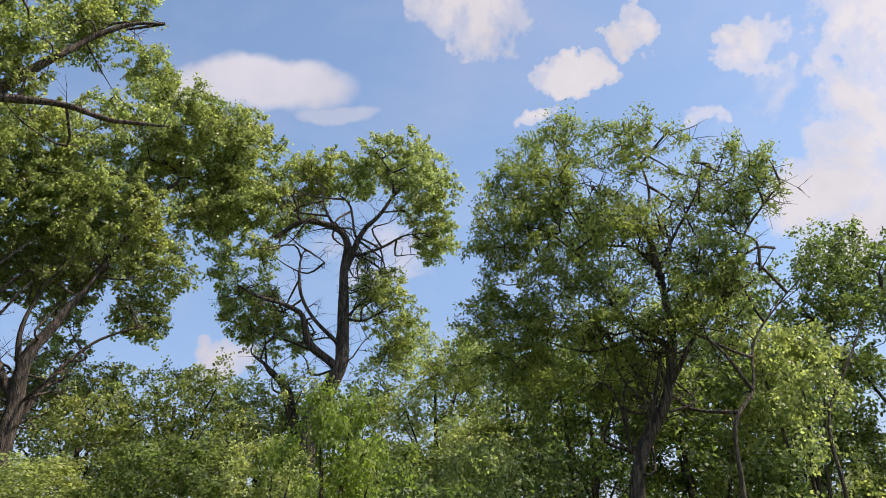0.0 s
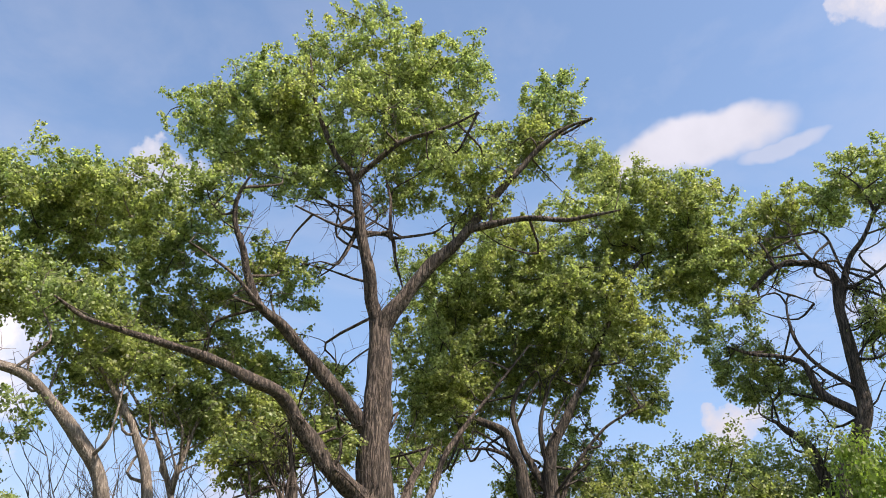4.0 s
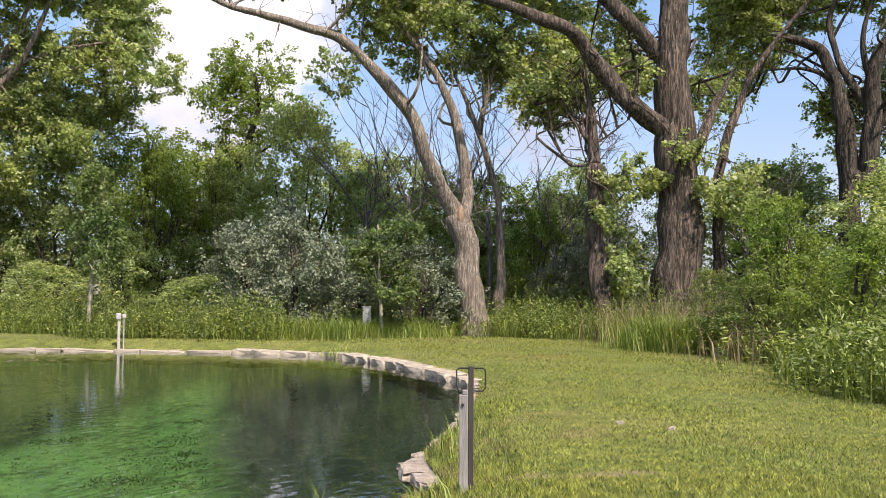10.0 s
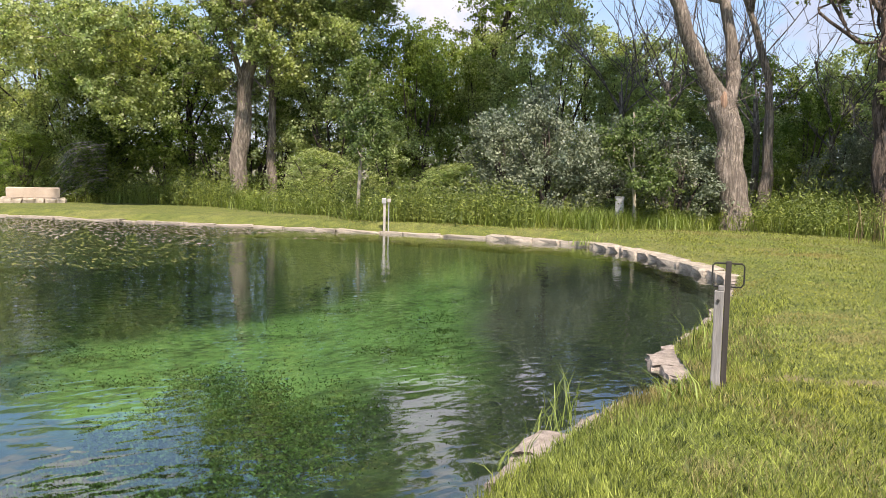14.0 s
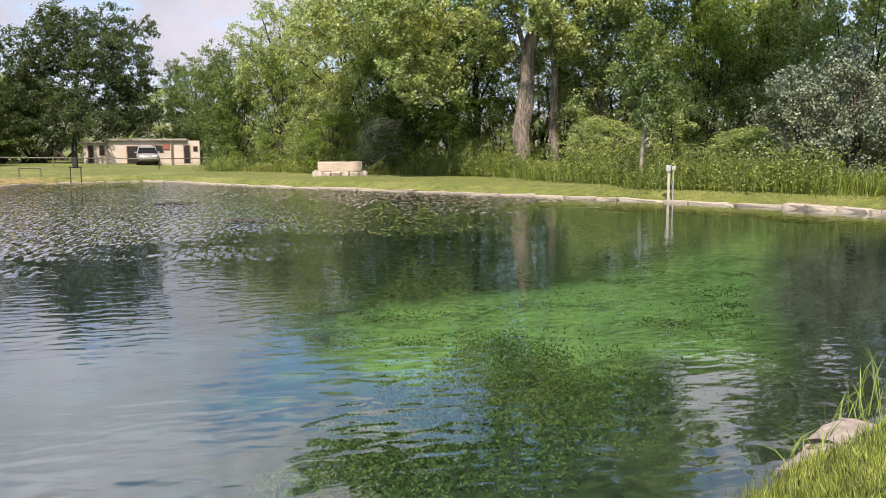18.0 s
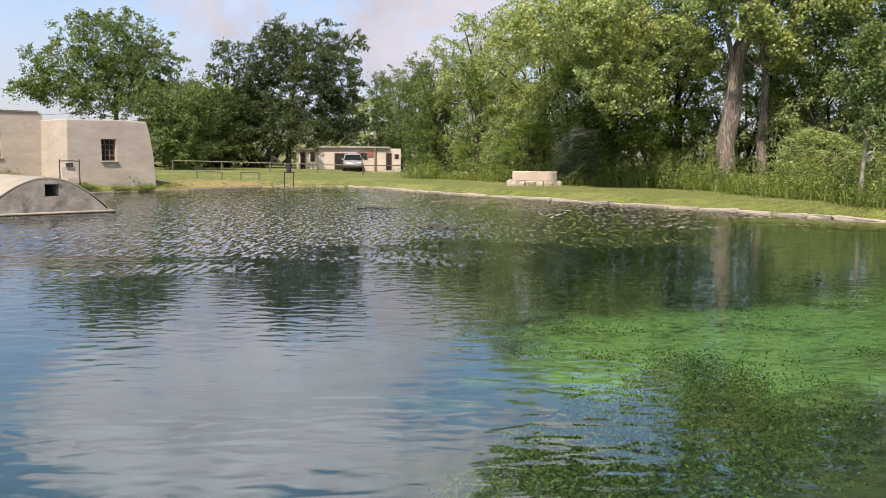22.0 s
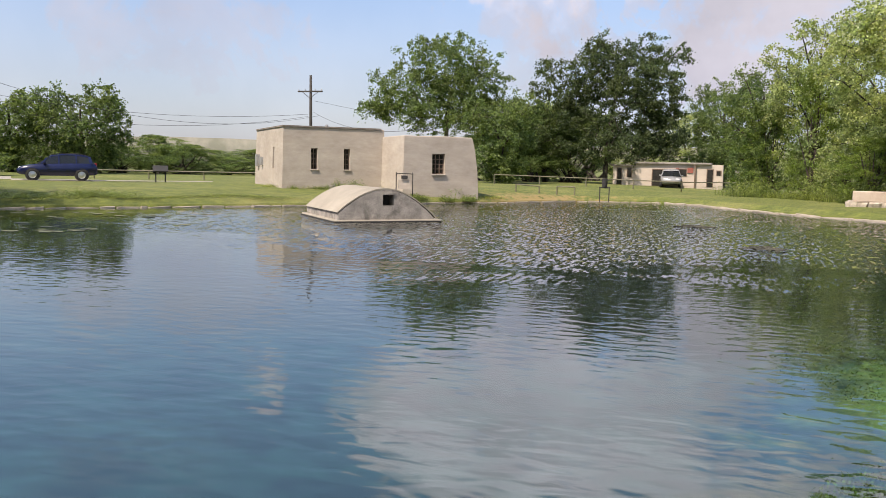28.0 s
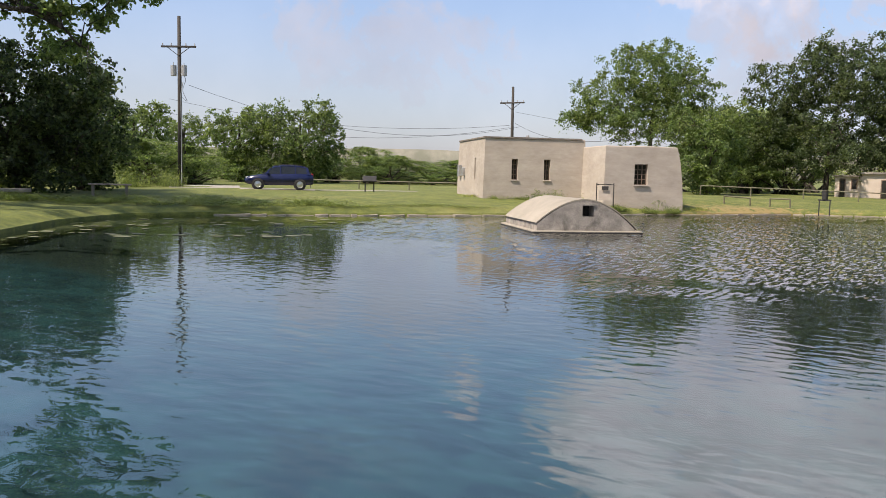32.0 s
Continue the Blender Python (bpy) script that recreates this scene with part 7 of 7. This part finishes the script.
gate_frame()


def far_house():
    cream = surface("far_stucco", (0.40, 0.335, 0.275), (0.52, 0.44, 0.365), 0.8, 0.95, 0.3, 14.0)
    russet = surface("red_brown_paint", (0.2, 0.06, 0.04), (0.3, 0.09, 0.06), 3.0, 0.7, 0.1)
    x, y, _ = polar(-16.35, 77)
    root = thing("far_house", "long low cream flat-roofed house under dark trees", "house", (x, y, 0.25), 16.35 - 4)
    part("wall", Shape().box(-2.9, 0, 0, 4.6, 5, 1.95).box(-5.0, 0.6, -0.4, -2.9, 5, 1.72).box(-2.9, 0.02, -0.4, 4.6, 5, 0.0), cream, root)
    part("roof", Shape().box(-3.0, -0.25, 1.95, 3.6, 5.2, 2.12, bevel=0.03), CONCRETE, root, "thin pale roof edge")
    part("roof", Shape().box(-5.2, 0.35, 1.72, -3.0, 5.2, 1.84, bevel=0.03), WOOD, root, "brown lean-to roof")
    for x0, x1, z0, z1, name in ((-4.6, -4.25, 0.0, 1.5, "door"), (-3.7, -3.35, 0.7, 1.5, "window"), (-1.4, -0.55, 0.0, 1.45, "door"), (0.9, 1.5, 0.9, 1.5, "window"), (3.3, 3.75, 0.0, 1.5, "door"), (4.1, 4.4, 1.0, 1.4, "window")):
        depth = 0.6 if x0 < -2.9 else 0.0
        hole = part(name, Shape().box(x0, depth - 0.03, z0, x1, depth + 0.1, z1), PANE, root)
        part("frame", Shape().box(x0 - 0.07, depth - 0.05, z0, x0, depth + 0.05, z1 + 0.07).box(x1, depth - 0.05, z0, x1 + 0.07, depth + 0.05, z1 + 0.07).box(x0, depth - 0.05, z1, x1, depth + 0.05, z1 + 0.07), FRAME, hole)
    part("shutter", Shape().box(0.6, -0.08, 1.0, 0.87, -0.004, 1.6), russet, root)
    part("shutter", Shape().box(1.6, -0.08, 1.2, 2.1, -0.004, 1.65), russet, root)
    part("porch_post", Shape().box(2.2, -0.24, -0.4, 2.32, -0.12, 1.95), FRAME, root)


far_house()

def picnic_table(az, dist, label):
    x, y, _ = polar(az, dist)
    root = thing("picnic_table", label, "table", (x, y, ground_z(x, y)), -az)
    part("tabletop", Shape().box(-0.9, -0.35, 0.50, 0.9, 0.35, 0.56, bevel=0.01), WOOD, root)
    for s in (-1, 1):
        part("leg", Shape().box(s * 0.7 - 0.06, -0.25, -0.05, s * 0.7 + 0.06, 0.25, 0.5), WOOD, root)


picnic_table(-67.1, 40, "low weathered wooden bench table on the lawn")
stone_bench = thing("stone_bench", "low grey stone bench beside dark bushes", "bench", (*polar(-73.2, 40)[:2], 0.1), 73)
part("seat", Shape().box(-1.1, -0.25, 0.3, 1.1, 0.25, 0.45, bevel=0.02), CONCRETE, stone_bench)
for s in (-0.7, 0.7):
    part("leg", Shape().box(s - 0.12, -0.2, -0.1, s + 0.12, 0.2, 0.3), CONCRETE, stone_bench)

# gravel drive
drive = Shape()
for a0, a1, d0, d1 in ((-63.5, -59.0, 57.0, 66.0), (-59.0, -54.0, 54.8, 58.4), (-54.0, -47.0, 55.5, 57.5)):
    pts = [polar(a0, d0), polar(a1, d0), polar(a1, d1), polar(a0, d1)]
    drive.add([(x, y, ground_z(x, y) + 0.015) for x, y, _ in pts], [(0, 1, 2, 3)])
tagged(new("drive", drive.mesh("drive", surface("gravel", (0.22, 0.20, 0.165), (0.36, 0.33, 0.28), 1.0, 0.95, 0.4, 30.0))), "pale gravel drive behind the lawn", "road", kind="structure")


# ---- water weed, floating mats ----
def water_weed():
    rng = np.random.default_rng(41)

    def spots(n, d0, d1, a0, a1):
        az, dist = np.radians(rng.uniform(a0, a1, n)), rng.uniform(d0, d1, n)
        p = np.stack([dist * np.sin(az), dist * np.cos(az), np.full(n, -1.2)], 1)
        return p[[outside(q[0], q[1]) < -0.6 for q in p]]

    # loose carpet, thick where a slow noise is high
    p = spots(13000, 5.5, 15.0, -10, 28)
    keep = np.array([noise.noise(Vector((q[0] * 0.35, q[1] * 0.35, 5))) + 0.6 * noise.noise(Vector((q[0] * 1.3, q[1] * 1.3, 2))) + 0.30 * (9.7 - math.hypot(q[0], q[1])) + min(0.0, 0.09 * (math.degrees(math.atan2(q[0], q[1])) - 1)) > 0.22 for q in p])
    p = np.repeat(p[keep], 16, 0)
    p += rng.normal(size=p.shape) * np.array([0.05, 0.05, 0.05])
    p[:, 2] += rng.uniform(-0.1, 0.3, len(p))
    # a few dense dark mounds
    c = spots(46, 10.0, 19.0, -6, 24)
    size = rng.uniform(0.15, 0.6, len(c))
    m = np.repeat(c, 160, 0) + rng.normal(size=(len(c) * 160, 3)) * np.repeat(size, 160)[:, None] * np.array([0.8, 0.5, 0.15])
    m[:, 2] = np.minimum(m[:, 2] + 0.15, -0.5)
    for name, at, mat, label in (("water_weed", p, CARPET, "green water weed carpet on the pond bed"), ("dark_weed", m, WEED, "dark green water weed clumps under the surface")):
        tagged(new(name, leaves(name, rng, at, 0.042, 0.02, mat)), label, "water weed", kind="stuff")


CARPET = leaf_material("weed_carpet", (0.030, 0.056, 0.016), (0.15, 0.25, 0.07), 0.9, 0.2)
WEED = leaf_material("weed_leaf", (0.02, 0.04, 0.01), (0.07, 0.13, 0.03), 0.8, 0.2)
water_weed()


def floating_mats():
    rr = random.Random(55)
    sh = Shape()
    for k in range(150):
        az, dist = rr.uniform(-76, -46), rr.uniform(24, 34)
        x, y, _ = polar(az, dist)
        if outside(x, y) > -0.5:
            continue
        n, s = 9, rr.uniform(0.08, 0.3)
        vs = [(x + math.cos(2 * math.pi * i / n + k) * s * rr.uniform(0.5, 1.2), y + math.sin(2 * math.pi * i / n + k) * s * 0.8 * rr.uniform(0.5, 1.2), WATER_Z + 0.012) for i in range(n)]
        sh.add(vs, [tuple(range(n))])
    tagged(new("floating_weed", sh.mesh("floating_weed", surface("floating_algae", (0.07, 0.08, 0.035), (0.17, 0.175, 0.09), 3.0, 0.7, 0.3))), "thin pale mats of floating weed", "water weed", kind="stuff")


def weed_raft(x, y, length, wide, seed):
    """A low dark hump of matted weed."""
    bm = bmesh.new()
    bmesh.ops.create_icosphere(bm, subdivisions=4, radius=1.0)
    for v in bm.verts:
        lump = 1 + 0.45 * noise.noise(v.co * 2.4 + Vector((seed, 0, 0)))
        v.co = Vector((v.co.x * length / 2 * lump, v.co.y * wide / 2 * lump, v.co.z * 0.06 * (1 + 1.6 * noise.noise(v.co * 5))))
    me = bpy.data.meshes.new("weed_raft")
    bm.to_mesh(me)
    bm.free()
    me.materials.append(RAFT)
    ob = new("weed_raft", me)
    ob.matrix_basis = pose(x, y, WATER_Z - 0.02, 0, 0, seed * 9)
    tagged(ob, "dark matted weed raft just breaking the surface", "water weed", "weed rafts")


RAFT = surface("matted_weed", (0.012, 0.014, 0.010), (0.06, 0.055, 0.038), 5.0, 0.8, 0.6, 30.0)
weed_raft(-4.0, 22.4, 1.1, 0.6, 1)
weed_raft(-7.6, 29.4, 1.5, 0.5, 2)
floating_mats()
